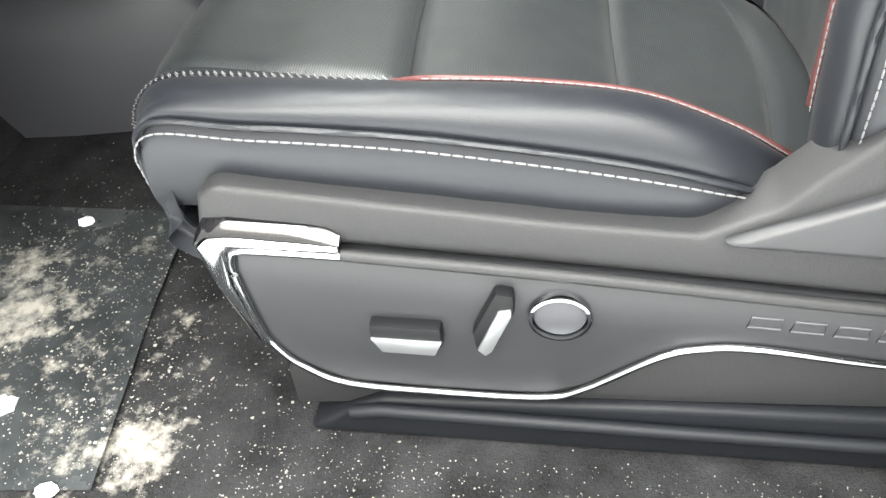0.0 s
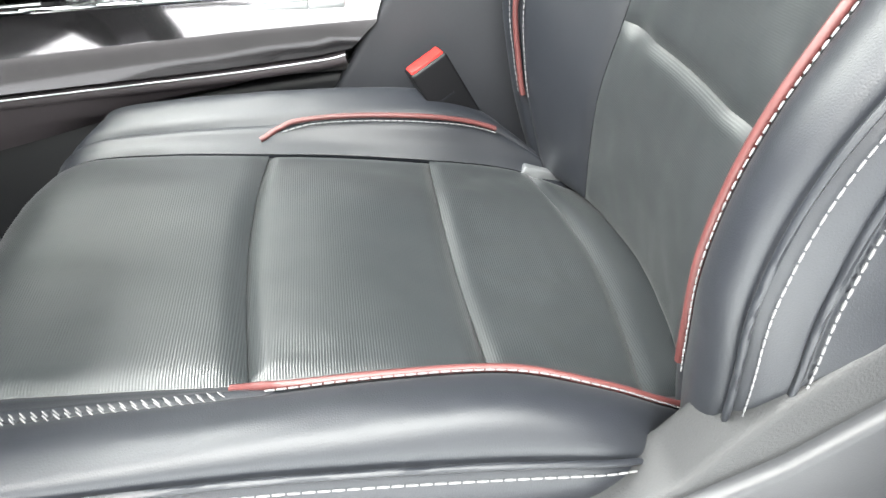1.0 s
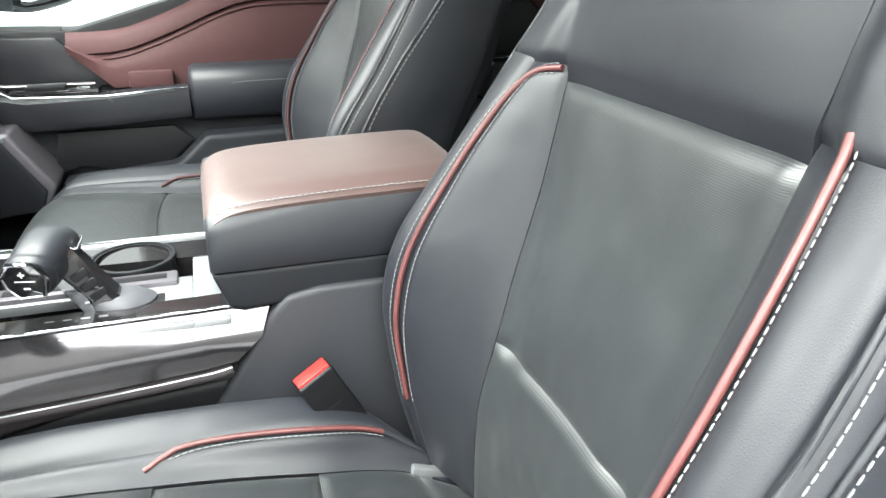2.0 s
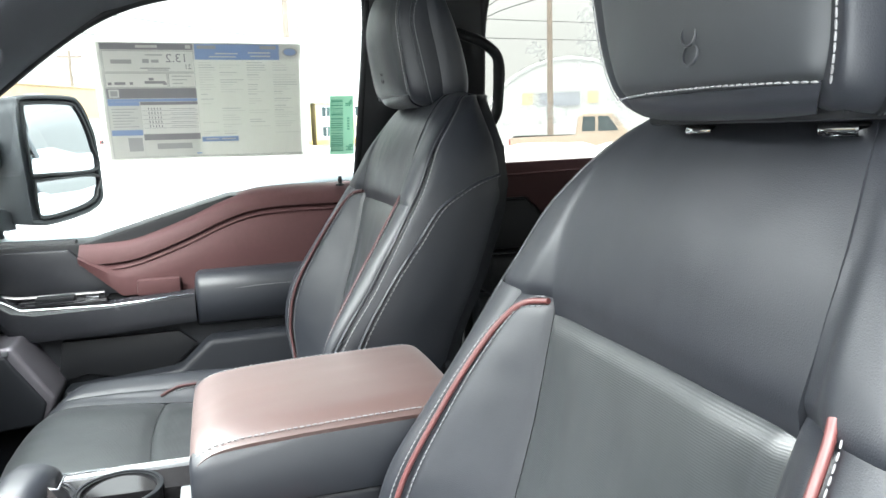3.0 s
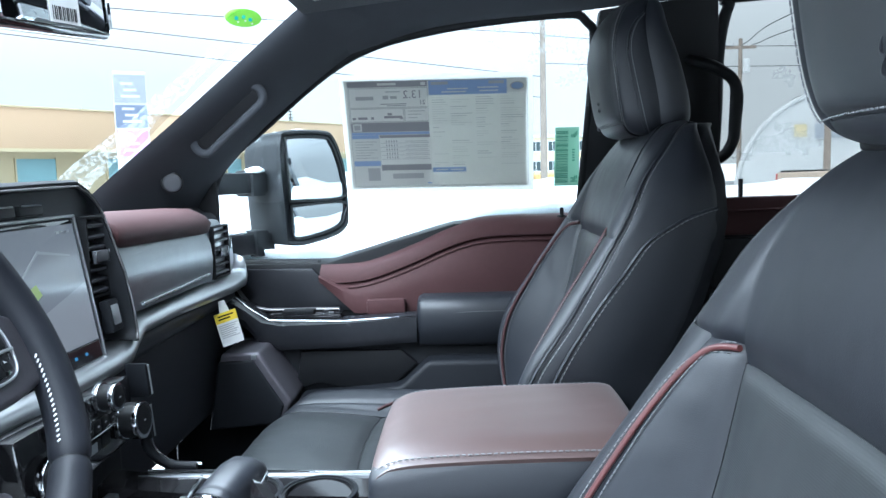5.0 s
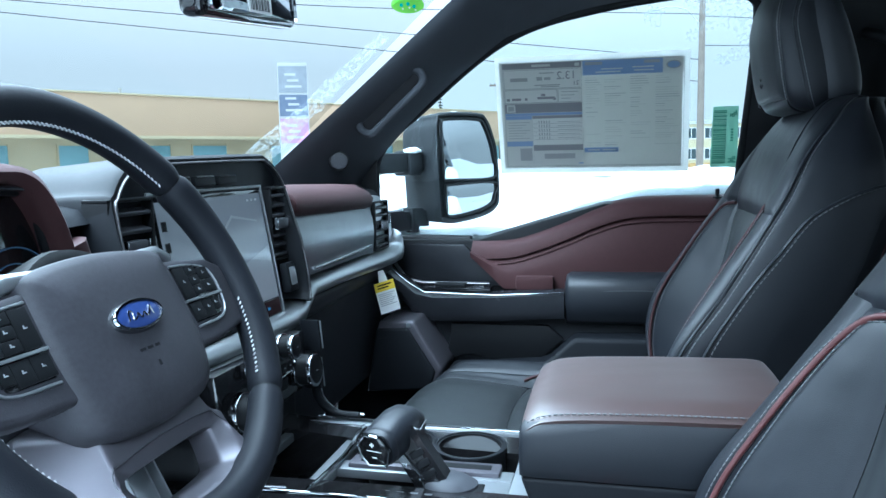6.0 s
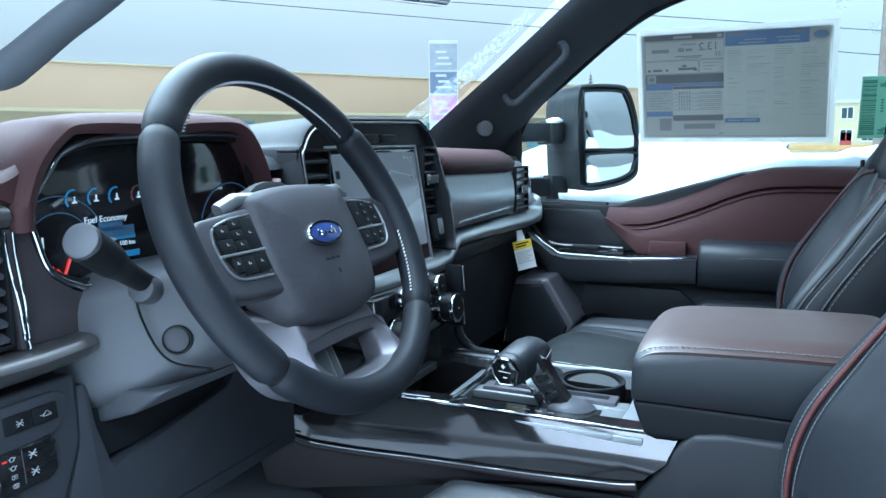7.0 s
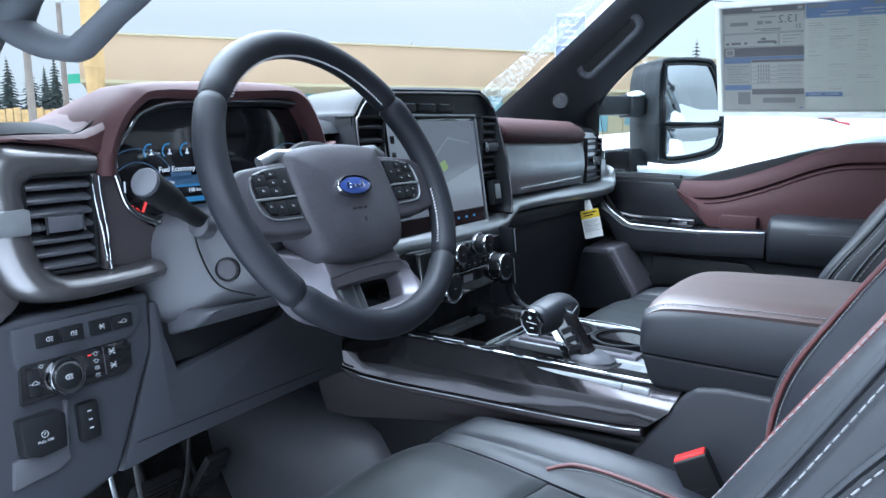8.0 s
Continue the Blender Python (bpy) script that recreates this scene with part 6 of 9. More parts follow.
    for y, z in smooth_line([(y, z, 0) for y, z in outer], 60)[:, :2]:
        c = np.array((0.405, 0.70))
        o = (c - np.array((y, z)))
        o /= np.linalg.norm(o)
        rings.append([np.array((x - hang(z), y + o[0] * r, z + o[1] * r)) for x, r in ((-0.62, 0.06), (-0.46, 0.010), (-0.37, 0.001), (-0.332, 0.0), (-0.326, 0.004), (-0.327, 0.012), (-0.345, 0.018), (-0.46, 0.028), (-0.62, 0.07))])
    cs = put("screen_hood", loft("screen_hood", rings, sharp=50), M_PLASTIC, "charcoal screen hood")
    inner = [(y + (0.405 - y) * .035, z + (0.70 - z) * .06) for y, z in outer]
    put("bright_strip", tube("bright_strip", smooth_line([(-0.3262 - hang(z), y, z) for y, z in inner], 80), 0.0019, 6, up=(1, 0, 0)), M_PEWTER, "thin dark chrome outline", cs)
    put("screen_backing", prism("screen_backing", inner + [(0.60, 0.60), (0.18, 0.60)], "x", -0.42, -0.362, 0.002), M_PLASTIC, "", cs)
    lean2 = Matrix.Translation((-0.345, 0, 0.72)) @ Matrix.Rotation(radians(-9), 4, "Y") @ Matrix.Translation((0.345, 0, -0.72))

    def scr(name, me, mat, label="", parent=None):
        me.transform(lean2)
        return put(name, me, mat, label, parent or cs)
    bz = scr("screen_glass", box("screen_glass", -0.360, -0.347, 0.276, 0.548, 0.612, 0.806, 0.004, 2), M_PIANO, "gloss black touch screen")
    scr("screen_rim", tube("screen_rim", [(-0.3485, a, b) for a, b in ((0.271, 0.810), (0.553, 0.810), (0.553, 0.607), (0.271, 0.607))], 0.0032, 6, closed=True, up=(1, 0, 0)), M_SATIN, "satin screen rim")
    scr("picture", box("picture", -0.3468, -0.3462, 0.281, 0.543, 0.640, 0.800, 0), M_SCREEN, "grey map picture under film", bz)
    scr("picture_patch", prism("picture_patch", [(0.40, 0.641), (0.542, 0.641), (0.542, 0.720), (0.42, 0.690)], "x", -0.3462, -0.3458, 0), M_SCREEN2, "", bz)
    scr("picture_patch", prism("picture_patch", [(0.345, 0.70), (0.352, 0.706), (0.45, 0.772), (0.520, 0.760), (0.520, 0.758), (0.45, 0.768)], "x", -0.3462, -0.3457, 0), M_SCREEN2, "", bz)
    scr("picture_patch", prism("picture_patch", [(0.415, 0.727), (0.432, 0.732), (0.440, 0.718), (0.424, 0.711)], "x", -0.3460, -0.3455, 0), M_GREENLIT, "", bz)
    for i in range(4):
        scr("picture_icon", box("picture_icon", -0.3461, -0.3456, 0.286, 0.296, 0.764 - i * .026, 0.776 - i * .026, 0), M_DARK, "", bz)
    for i in range(3):
        scr("picture_icon", box("picture_icon", -0.3461, -0.3456, 0.50 + i * .012, 0.506 + i * .012, 0.789, 0.792, 0), M_MARK, "", bz)
    scr("status_bar", box("status_bar", -0.3468, -0.3462, 0.281, 0.543, 0.616, 0.638, 0), M_PIANO, "black menu bar", bz)
    for i in range(3):
        scr("picture_icon", box("picture_icon", -0.3461, -0.3456, 0.45 + i * .026, 0.456 + i * .026, 0.625, 0.629, 0), M_LITBLUE, "", bz)
    for i in range(3):
        y = 0.335 + i * 0.058
        scr("hood_button", box("hood_button", -0.352, -0.340, y - 0.025, y + 0.025, 0.815, 0.829, 0.003, 2), M_DARK, "black push button")
        scr("bright_strip", box("bright_strip", -0.3405, -0.3392, y - 0.021, y + 0.021, 0.8265, 0.8285, 0), M_CHROME)
    vent(cs, 0.190 - YC, 0.262 - YC, 0.700 - 0.4, 0.803 - 0.4, -0.350 + 0.5, 5)
    vent(cs, 0.560 - YC, 0.608 - YC, 0.695 - 0.4, 0.803 - 0.4, -0.348 + 0.5, 7)
    hz = scr("hazard_switch", box("hazard_switch", -0.352, -0.338, 0.572, 0.602, 0.640, 0.686, 0.003, 2), M_PLASTIC, "tall rocker switch")
    scr("switch_face", box("switch_face", -0.3385, -0.3365, 0.578, 0.596, 0.650, 0.678, 0.002), M_SATIN, "", hz)
    scr("blank_switch", box("blank_switch", -0.352, -0.340, 0.20, 0.255, 0.64, 0.69, 0.003, 2), M_PLASTIC)

    # silver bar under the screen, running on below the passenger panel
    bar = []
    for y, z, h, x in ((0.155, 0.602, 0.030, -0.335), (0.25, 0.600, 0.032, -0.318), (0.40, 0.598, 0.034, -0.310), (0.56, 0.598, 0.034, -0.312), (0.61, 0.602, 0.034, -0.316), (0.645, 0.616, 0.032, -0.322), (0.68, 0.627, 0.030, -0.328), (0.80, 0.629, 0.030, -0.325), (0.95, 0.628, 0.032, -0.318), (1.08, 0.627, 0.034, -0.312), (1.15, 0.630, 0.036, -0.312), (1.175, 0.640, 0.04, -0.318), (1.185, 0.665, 0.04, -0.325)):
        bar.append([np.array((a, y, b)) for a, b in ((x - .06, z + h * .5), (x - .02, z + h * .5), (x - .004, z + h * .28), (x, z), (x - .004, z - h * .3), (x - .02, z - h * .5), (x - .06, z - h * .5))])
    put("silver_bar", loft("silver_bar", bar, sharp=60), M_SATIN, "satin silver cross bar")
    pad = []
    for y in (0.625, 0.635, 0.66, 0.8, 0.95, 0.995, 1.008, 1.012):
        k = 0.6 if y in (0.625, 1.012) else (0.85 if y in (0.635, 1.008) else 1.0)
        zc = 0.782 - (y - 0.63) * 0.028
        pad.append([np.array((x, y, zc + h * k)) for x, h in ((-0.55, 0.020), (-0.42, 0.026), (-0.37, 0.024), (-0.345, 0.010), (-0.335, -0.008), (-0.338, -0.024), (-0.36, -0.030), (-0.55, -0.030))])
    put("dash_pad", loft("dash_pad", pad, sharp=70), M_RED, "oxblood leather dash pad")
    sil = []
    for y in (0.648, 0.7, 0.85, 1.0, 1.022):
        z1 = 0.757 - (y - 0.648) * 0.012
        sil.append([np.array((x, y, z)) for x, z in ((-0.40, z1 + .004), (-0.352, z1), (-0.342, z1 - .03), (-0.339, z1 - .06), (-0.343, 0.651), (-0.36, 0.645), (-0.40, 0.645))])
    put("dash_inlay", loft("dash_inlay", sil, sharp=50), M_SILVER, "brushed silver dash inlay")
    put("bright_strip", tube("bright_strip", [(-0.340, 0.70, 0.660), (-0.3385, 0.85, 0.663), (-0.340, 1.0, 0.666)], 0.003, 6), M_CHROME, "thin chrome strip")
    end = [(1.016, 0.772), (1.10, 0.768), (1.15, 0.745), (1.185, 0.70), (1.195, 0.655), (1.18, 0.63), (1.02, 0.640)]
    put("outlet_surround", prism("outlet_surround", end, "x", -0.40, -0.350, 0.010, 3), M_SATIN, "satin silver outlet surround")
    vent(d, 1.040 - YC, 1.125 - YC, 0.652 - 0.4, 0.752 - 0.4, -0.342 + 0.5, 6)
    put("airbag_label", box("airbag_label", -0.352, -0.346, 1.158, 1.166, 0.70, 0.722, 0.001), M_CHROME)

    # glovebox and lower dash
    put("glove_box", prism("glove_box", [(0.585, 0.585), (1.16, 0.600), (1.15, 0.36), (0.60, 0.36)], "x", -0.44, -0.372, 0.012, 3), M_LOWER, "dark glovebox door")
    put("lower_dash", prism("lower_dash", [(0.57, 0.60), (0.66, 0.612), (1.17, 0.615), (1.17, 0.585), (0.66, 0.575), (0.58, 0.56)], "x", -0.42, -0.345, 0.012, 3), M_LOWER, "soft dark lower edge")
    put("glove_slot", box("glove_slot", -0.374, -0.368, 0.60, 0.66, 0.55, 0.556, 0.001), M_PLASTIC)
    # climate panel
    hv = put("climate_panel", prism("climate_panel", [(0.272, 0.594), (0.53, 0.592), (0.535, 0.505), (0.29, 0.500)], "x", -0.38, -0.288, 0.006, 2), M_PIANO, "gloss black climate panel")

    def knob(y, z, r, dp=0.026):
        k = put("climate_knob", disc("climate_knob", (-0.288 + dp / 2, y, z), (1, 0, 0.08), r, dp, 40, 0.003), M_DARK, "round knob", hv)
        put("knob_ring", disc("knob_ring", (-0.288 + dp - 0.003, y, z), (1, 0, 0.08), r + 0.0016, 0.006, 40, 0.0015, hole=r - 0.004), M_CHROME, "chrome ring", hv)
        put("knob_ring", disc("knob_ring", (-0.284, y, z), (1, 0, 0.08), r + 0.0022, 0.006, 40, 0.001, hole=r - 0.002), M_CHROME, "", hv)
        put("knob_mark", box("knob_mark", -0.288 + dp + .001, -0.288 + dp + .0016, y - .002, y + .002, z - .0008, z + .0008, 0), M_MARK, "", hv)
    knob(0.445, 0.588, 0.0165)
    knob(0.359, 0.583, 0.0165)
    knob(0.500, 0.540, 0.023, 0.030)
    knob(0.330, 0.532, 0.023, 0.030)
    for i in range(6):
        put("push_button", box("push_button", -0.290, -0.284, 0.368 + i * .0185, 0.384 + i * .0185, 0.548, 0.562, 0.0015), M_DARK, "small black push button", hv)
        put("button_mark", box("button_mark", -0.284, -0.2834, 0.374 + i * .0185, 0.378 + i * .0185, 0.554, 0.556, 0), M_MARK, "", hv)
    put("bright_strip", tube("bright_strip", [(-0.285, 0.36, 0.5445), (-0.284, 0.475, 0.5445)], 0.0014, 6), M_CHROME, "", hv)
    put("bright_strip", tube("bright_strip", [(-0.285, 0.36, 0.5685), (-0.284, 0.43, 0.5685)], 0.0014, 6), M_CHROME, "", hv)
    for i in range(4):
        put("push_button", box("push_button", -0.290, -0.284, 0.366 + i * .024, 0.387 + i * .024, 0.524, 0.540, 0.0015), M_DARK, "small black push button", hv)
    put("telltale", box("telltale", -0.284, -0.2833, 0.370, 0.373, 0.530, 0.536, 0), M_REDLED, "lit red telltale", hv)
    put("telltale", box("telltale", -0.284, -0.2833, 0.378, 0.381, 0.530, 0.536, 0), M_REDLED, "lit red telltale", hv)
    put("button_mark", box("button_mark", -0.284, -0.2834, 0.396, 0.425, 0.526, 0.538, 0), M_SATIN, "", hv)
    for a, b in ((0.557, 0.606), (0.497, 0.550)):
        put("side_handle", prism("side_handle", [(0.538, b), (0.552, b - .003), (0.560, a), (0.546, a - .002)], "x", -0.300, -0.270, 0.004, 2), M_PLASTIC, "dark upright grip", hv)
        put("bright_strip", tube("bright_strip", [(-0.2695, 0.546, b - .004), (-0.2695, 0.554, a + .002)], 0.0015, 6), M_SATIN, "", hv)
    leg = smooth_line([(-0.285, 0.555, 0.50), (-0.282, 0.560, 0.475), (-0.26, 0.566, 0.452), (-0.22, 0.570, 0.447)], 24)
    put("stack_leg", tube("stack_leg", leg, 0.007, 8), M_PLASTIC, "dark curved stack leg")
    put("bright_strip", tube("bright_strip", [(a + .006, b + .004, c + .002) for a, b, c in leg], 0.0022, 6), M_CHROME, "thin chrome edge")
    put("console_front", box("console_front", -0.42, -0.315, 0.275, 0.55, 0.40, 0.51, 0.01, 3), M_DARK, "dark lower stack with sockets")
    for y in (0.33, 0.40, 0.47):
        put("socket_cover", box("socket_cover", -0.318, -0.312, y - .016, y + .016, 0.46, 0.49, 0.003), M_PLASTIC, "small socket cover")


def steering_wheel():
    tilt = radians(27)
    n = Vector((math.cos(tilt), 0, math.sin(tilt)))
    W = facing((-0.209, 0.0095, 0.7315), n)
    s = thing("steering_wheel", "charcoal leather steering wheel with satin spokes and airbag hub", "steering wheel")
    s.matrix_basis = W

    def put(name, me, mat, label="", parent=None, kind=""):
        return part(name, me, mat, parent or s, label, kind)
    R, r = 0.178, 0.0168

    def arc(a0, a1, k=60, rad=R, dz=0.0):
        return [(rad * math.cos(radians(a)), rad * math.sin(radians(a)), dz) for a in np.linspace(a0, a1, k)]
    cuts = (35, 145, 222, 318, 395)
    for a, b in zip(cuts, cuts[1:]):
        pts = arc(a + .35, b - .35, 50)
        rr = np.full(50, r)
        rr[0] = rr[-1] = r * 0.86
        rr[1] = rr[-2] = r * 0.97
        bulge = np.array([1.0 + 0.08 * math.exp(-((((a + (b - a) * i / 49) % 360) - q) / 14) ** 2) for i, q in ((i, 30) for i in range(50))])
        put("rim", tube("rim", pts, rr * bulge, 18, up=(0, 0, 1)), M_RIM, "leather-wrapped rim section")
    put("rim_core", tube("rim_core", arc(0, 357, 90), r * 0.85, 12, closed=True, up=(0, 0, 1)), M_DARK)
    for a0, a1 in ((38, 142), (-38, -8), (188, 218)):
        base = [((R - r * .97) * math.cos(radians(a)), (R - r * .97) * math.sin(radians(a)), 0.0045) for a in np.linspace(a0, a1, 90)]
        put("rim_stitching", stitch_mesh("rim_stitching", base, 0.0046, 0.0044, 0.0010, 0.0022), M_RIMTHREAD, "pale baseball stitch", kind="stuff")
    # hub cover: rounded shield shape, domed
    shape = [(-0.083, 0.026), (-0.072, 0.042), (0.0, 0.049), (0.072, 0.042), (0.083, 0.026), (0.084, -0.03), (0.076, -0.068), (0.056, -0.090), (0.0, -0.097), (-0.056, -0.090), (-0.076, -0.068), (-0.084, -0.03)]
    ring = smooth_line([(x, y, 0) for x, y in shape + shape[:1]], 61)[:-1]
    rings = []
    for k, z in ((0.90, -0.055), (1.0, -0.026), (1.0, -0.010), (0.985, -0.003), (0.95, 0.002), (0.85, 0.006), (0.6, 0.0095), (0.3, 0.011), (0.05, 0.0115)):
        rings.append([np.array((p[0] * k, p[1] * k - 0.018 * (1 - k), z)) for p in ring])
    hub = put("hub_cover", loft("hub_cover", rings, sharp=50), M_HUB, "scuffed grey airbag cover")
    oval = lambda a, b, z, k=40: [np.array((a * math.cos(t), -0.013 + b * math.sin(t), z)) for t in np.linspace(0, 2 * math.pi, k + 1)[:-1]]
    ez = -0.0115
    put("emblem_rim", loft("emblem_rim", [oval(.0300, .0138, .018 + ez), oval(.0300, .0138, .0250 + ez), oval(.0284, .0124, .0276 + ez), oval(.0266, .0106, .0276 + ez), oval(.0260, .0100, .0250 + ez)]), M_CHROME, "chrome oval rim", hub)
    put("emblem", loft("emblem", [oval(.0262, .0103, .022 + ez), oval(.0262, .0103, .0266 + ez), oval(.0245, .0090, .0272 + ez)]), M_BLUE, "blue oval badge", hub)
    curl = [(-0.0150, -0.0165), (-0.0120, -0.0090), (-0.0085, -0.0105), (-0.0095, -0.0160), (-0.0050, -0.0150), (-0.0025, -0.0120), (0.0010, -0.0160), (0.0045, -0.0125), (0.0075, -0.0155), (0.0115, -0.0125), (0.0140, -0.0085), (0.0150, -0.0160)]
    put("emblem_mark", tube("emblem_mark", smooth_line([(a, b, .0276 + ez) for a, b in curl], 60), 0.0007, 5, up=(0, 0, 1)), M_CHROME, "plain silver flourish", hub)
    for x, w in ((-0.010, 0.007), (-0.001, 0.007), (0.008, 0.006)):
        put("airbag_mark", box("airbag_mark", x - w / 2, x + w / 2, -0.041, -0.0385, 0.0085, 0.0112, 0), M_DARK, "", hub)
    put("airbag_mark", box("airbag_mark", 0.001, 0.004, -0.056, -0.050, 0.0080, 0.0104, 0), M_DARK, "", hub)
    # side spokes with switch pods
    def low_put(name, me, mat, label="", parent=None):
        me.transform(Matrix.Translation((0, -0.003, -0.001)))
        return put(name, me, mat, label, parent)
    def pod_at(x, y):
        """Places on the switch pod, drawn in towards the hub."""
        return 0.084 + (x - 0.084) * 0.86, y * 0.86 - 0.001
    for sgn in (-1, 1):
        lab = "satin pewter side spoke"
        pod = [(0.060, 0.034), (0.105, 0.030), (0.145, 0.026), (0.172, 0.012), (0.174, -0.020), (0.160, -0.046), (0.120, -0.052), (0.060, -0.054)]
        if sgn < 0:
            pod = [(-x, y) for x, y in pod][::-1]
        sp = low_put("side_spoke", prism("side_spoke", pod, "z", -0.022, 0.001, 0.006, 3), M_HUB, lab)
        low_put("spoke_edge", tube("spoke_edge", smooth_line([(sgn * pod_at(x, y)[0], pod_at(x, y)[1], 0.0018) for x, y in ((0.083, 0.0295), (0.12, 0.0265), (0.147, 0.016), (0.150, -0.012), (0.136, -0.036), (0.085, -0.040))], 40), 0.0013, 6, up=(0, 0, 1)), M_SATIN, "bright pod outline", sp)
        low_put("spoke_bar", box("spoke_bar", *sorted((sgn * 0.083, sgn * 0.141)), -0.0118, -0.0092, 0.0005, 0.0045, 0.0008), M_SATIN, "satin divider bar", sp)
        field = [(0.084, 0.0275), (0.118, 0.0262), (0.141, 0.020), (0.1465, 0.006), (0.146, -0.010), (0.134, -0.033), (0.128, -0.035), (0.086, -0.0355)]
        field = [(sgn * pod_at(x, y)[0], pod_at(x, y)[1]) for x, y in field][::sgn]
        low_put("button_field", prism("button_field", field, "z", -0.002, 0.0022, 0.0015, 2), M_PIANO, "gloss black button field", sp)
        for cx, cy_, w, h in ((0.0945, 0.009, 0.0185, 0.034), (0.1135, 0.0205, 0.0180, 0.0105), (0.1135, 0.0092, 0.0180, 0.0108), (0.1135, -0.0022, 0.0180, 0.0108), (0.1335, 0.0145, 0.0205, 0.0140), (0.1335, -0.0005, 0.0205, 0.0140), (0.0950, -0.0235, 0.0195, 0.0200), (0.1145, -0.0235, 0.0180, 0.0200), (0.1305, -0.0215, 0.0125, 0.0160)):
            (cx, cy_), w, h = pod_at(cx, cy_), w * .87, h * .87
            low_put("spoke_button", box("spoke_button", sgn * cx - w / 2, sgn * cx + w / 2, cy_ - h / 2, cy_ + h / 2, -0.002, 0.0034, 0.0009), M_DARK, "black push button", sp)
            for dx, dy, mw, mh in ((0, 0, .0016, .0004), (-.0009, .0012, .0005, .0008)):
                low_put("button_mark", box("button_mark", sgn * cx + dx - mw, sgn * cx + dx + mw, cy_ + dy - mh, cy_ + dy + mh, 0.0034, 0.0038, 0), M_MARK, "", sp)
        wing = [(sgn * 0.060, 0.041, -.006), (sgn * 0.085, 0.042, -.006), (sgn * 0.104, 0.036, -.012)]
        low_put("spoke_wing", tube("spoke_wing", wing, 0.007, 10), M_SATIN, "satin wing above the spoke", sp)
    # lower spoke frame with its opening: wide at the back, its face narrowing towards the hub
    def loop_of(pts, k=96):
        return smooth_line([(x, y, 0) for x, y in pts + pts[:1]], k + 1)[:-1, :2]
    cen = np.array((0, -0.132))

    def even(pts):
        """The outline, read off at even angles about the opening's centre."""
        fine_ = loop_of(pts, 400)
        ang = np.arctan2(fine_[:, 1] - cen[1], fine_[:, 0] - cen[0])
        return np.array([fine_[np.argmin(np.abs(np.angle(np.exp(1j * (ang - a)))))] for a in np.linspace(-math.pi, math.pi, 97)[:-1]])
    face_o = even([(-0.060, -0.080), (-0.066, -0.105), (-0.078, -0.142), (-0.066, -0.156), (-0.035, -0.166), (0.0, -0.168), (0.035, -0.166), (0.066, -0.156), (0.078, -0.142), (0.066, -0.105), (0.060, -0.080), (0.0, -0.078)])
    back_o = even([(-0.085, -0.055), (-0.105, -0.09), (-0.100, -0.128), (-0.075, -0.150), (-0.035, -0.163), (0.0, -0.166), (0.035, -0.163), (0.075, -0.150), (0.100, -0.128), (0.105, -0.09), (0.085, -0.055), (0.0, -0.055)])
    panel_o = even([(-0.056, -0.110), (-0.060, -0.124), (-0.050, -0.148), (-0.036, -0.155), (0.0, -0.157), (0.036, -0.155), (0.050, -0.148), (0.060, -0.124), (0.056, -0.110), (0.0, -0.106)])
    hole = even([(-0.044, -0.120), (-0.047, -0.128), (-0.038, -0.146), (-0.028, -0.150), (0.0, -0.151), (0.028, -0.150), (0.038, -0.146), (0.047, -0.128), (0.044, -0.120), (0.0, -0.119)])

    panel_o, hole = (cen + (q - cen) * np.array((1.16, 1.04)) for q in (panel_o, hole))

    def at_z(pts, dz):
        return [np.array((x, y, dz + np.interp(y, (-0.165, -0.14, -0.06), (0.001, -0.008, -0.026)))) for x, y in pts]
    put("lower_spoke", loft("lower_spoke", [at_z(back_o * .98 + cen * .02, -.050), at_z(back_o, -.030), at_z(face_o * 1.03 - cen * .03, -.008), at_z(face_o, -.001), at_z(face_o * .96 + cen * .04, .0015), at_z((face_o + panel_o) / 2, .002), at_z(panel_o * 1.03 - cen * .03, .001), at_z(panel_o, -.002), at_z(hole * 1.06 - cen * .06, -.006), at_z(hole, -.010), at_z(hole, -.030), at_z(back_o * .98 + cen * .02, -.050)], caps=False, sharp=50), M_SPOKE, "satin pewter lower spoke frame")
    for x in (-0.03, -0.008, 0.004):
        put("column_rib", box("column_rib", x, x + 0.002, -0.165, -0.105, -0.070, -0.040, 0.0006), M_SATIN)
    put("hub_back", disc("hub_back", (0, -0.01, -0.05), (0, 0, 1), 0.075, 0.06, 40, 0.01), M_DARK)

    c = thing("steering_column", "grey plastic steering column shroud with stalk", "steering column", (-0.30, 0.0, 0.63))
    rings = []
    for x, half, z0, z1 in ((-0.375, 0.165, 0.552, 0.700), (-0.34, 0.150, 0.560, 0.705), (-0.30, 0.128, 0.575, 0.706), (-0.265, 0.10, 0.600, 0.715), (-0.245, 0.085, 0.615, 0.718)):
        pts = []
        for t in np.linspace(0, 2 * math.pi, 37)[:-1]:
            cc, ss = math.cos(t), math.sin(t)
            p = 0.45
            pts.append(np.array((x + 0.30 + (z0 + z1 - 1.30) * 0, half * abs(cc) ** p * (1 if cc > 0 else -1), (z0 + z1) / 2 - 0.63 + (z1 - z0) / 2 * abs(ss) ** p * (1 if ss > 0 else -1))))
        rings.append(pts)
    part("shroud", loft("shroud", rings, sharp=60), M_PANEL, c, "smooth grey shroud")
    part("lower_wedge", prism("lower_wedge", [(-0.075, -0.085), (-0.07, -0.04), (0.0, -0.04), (0.03, -0.035), (-0.01, -0.062)], "y", -0.135, 0.12, 0.012, 3), M_PANEL, c, "sloping lower cover")
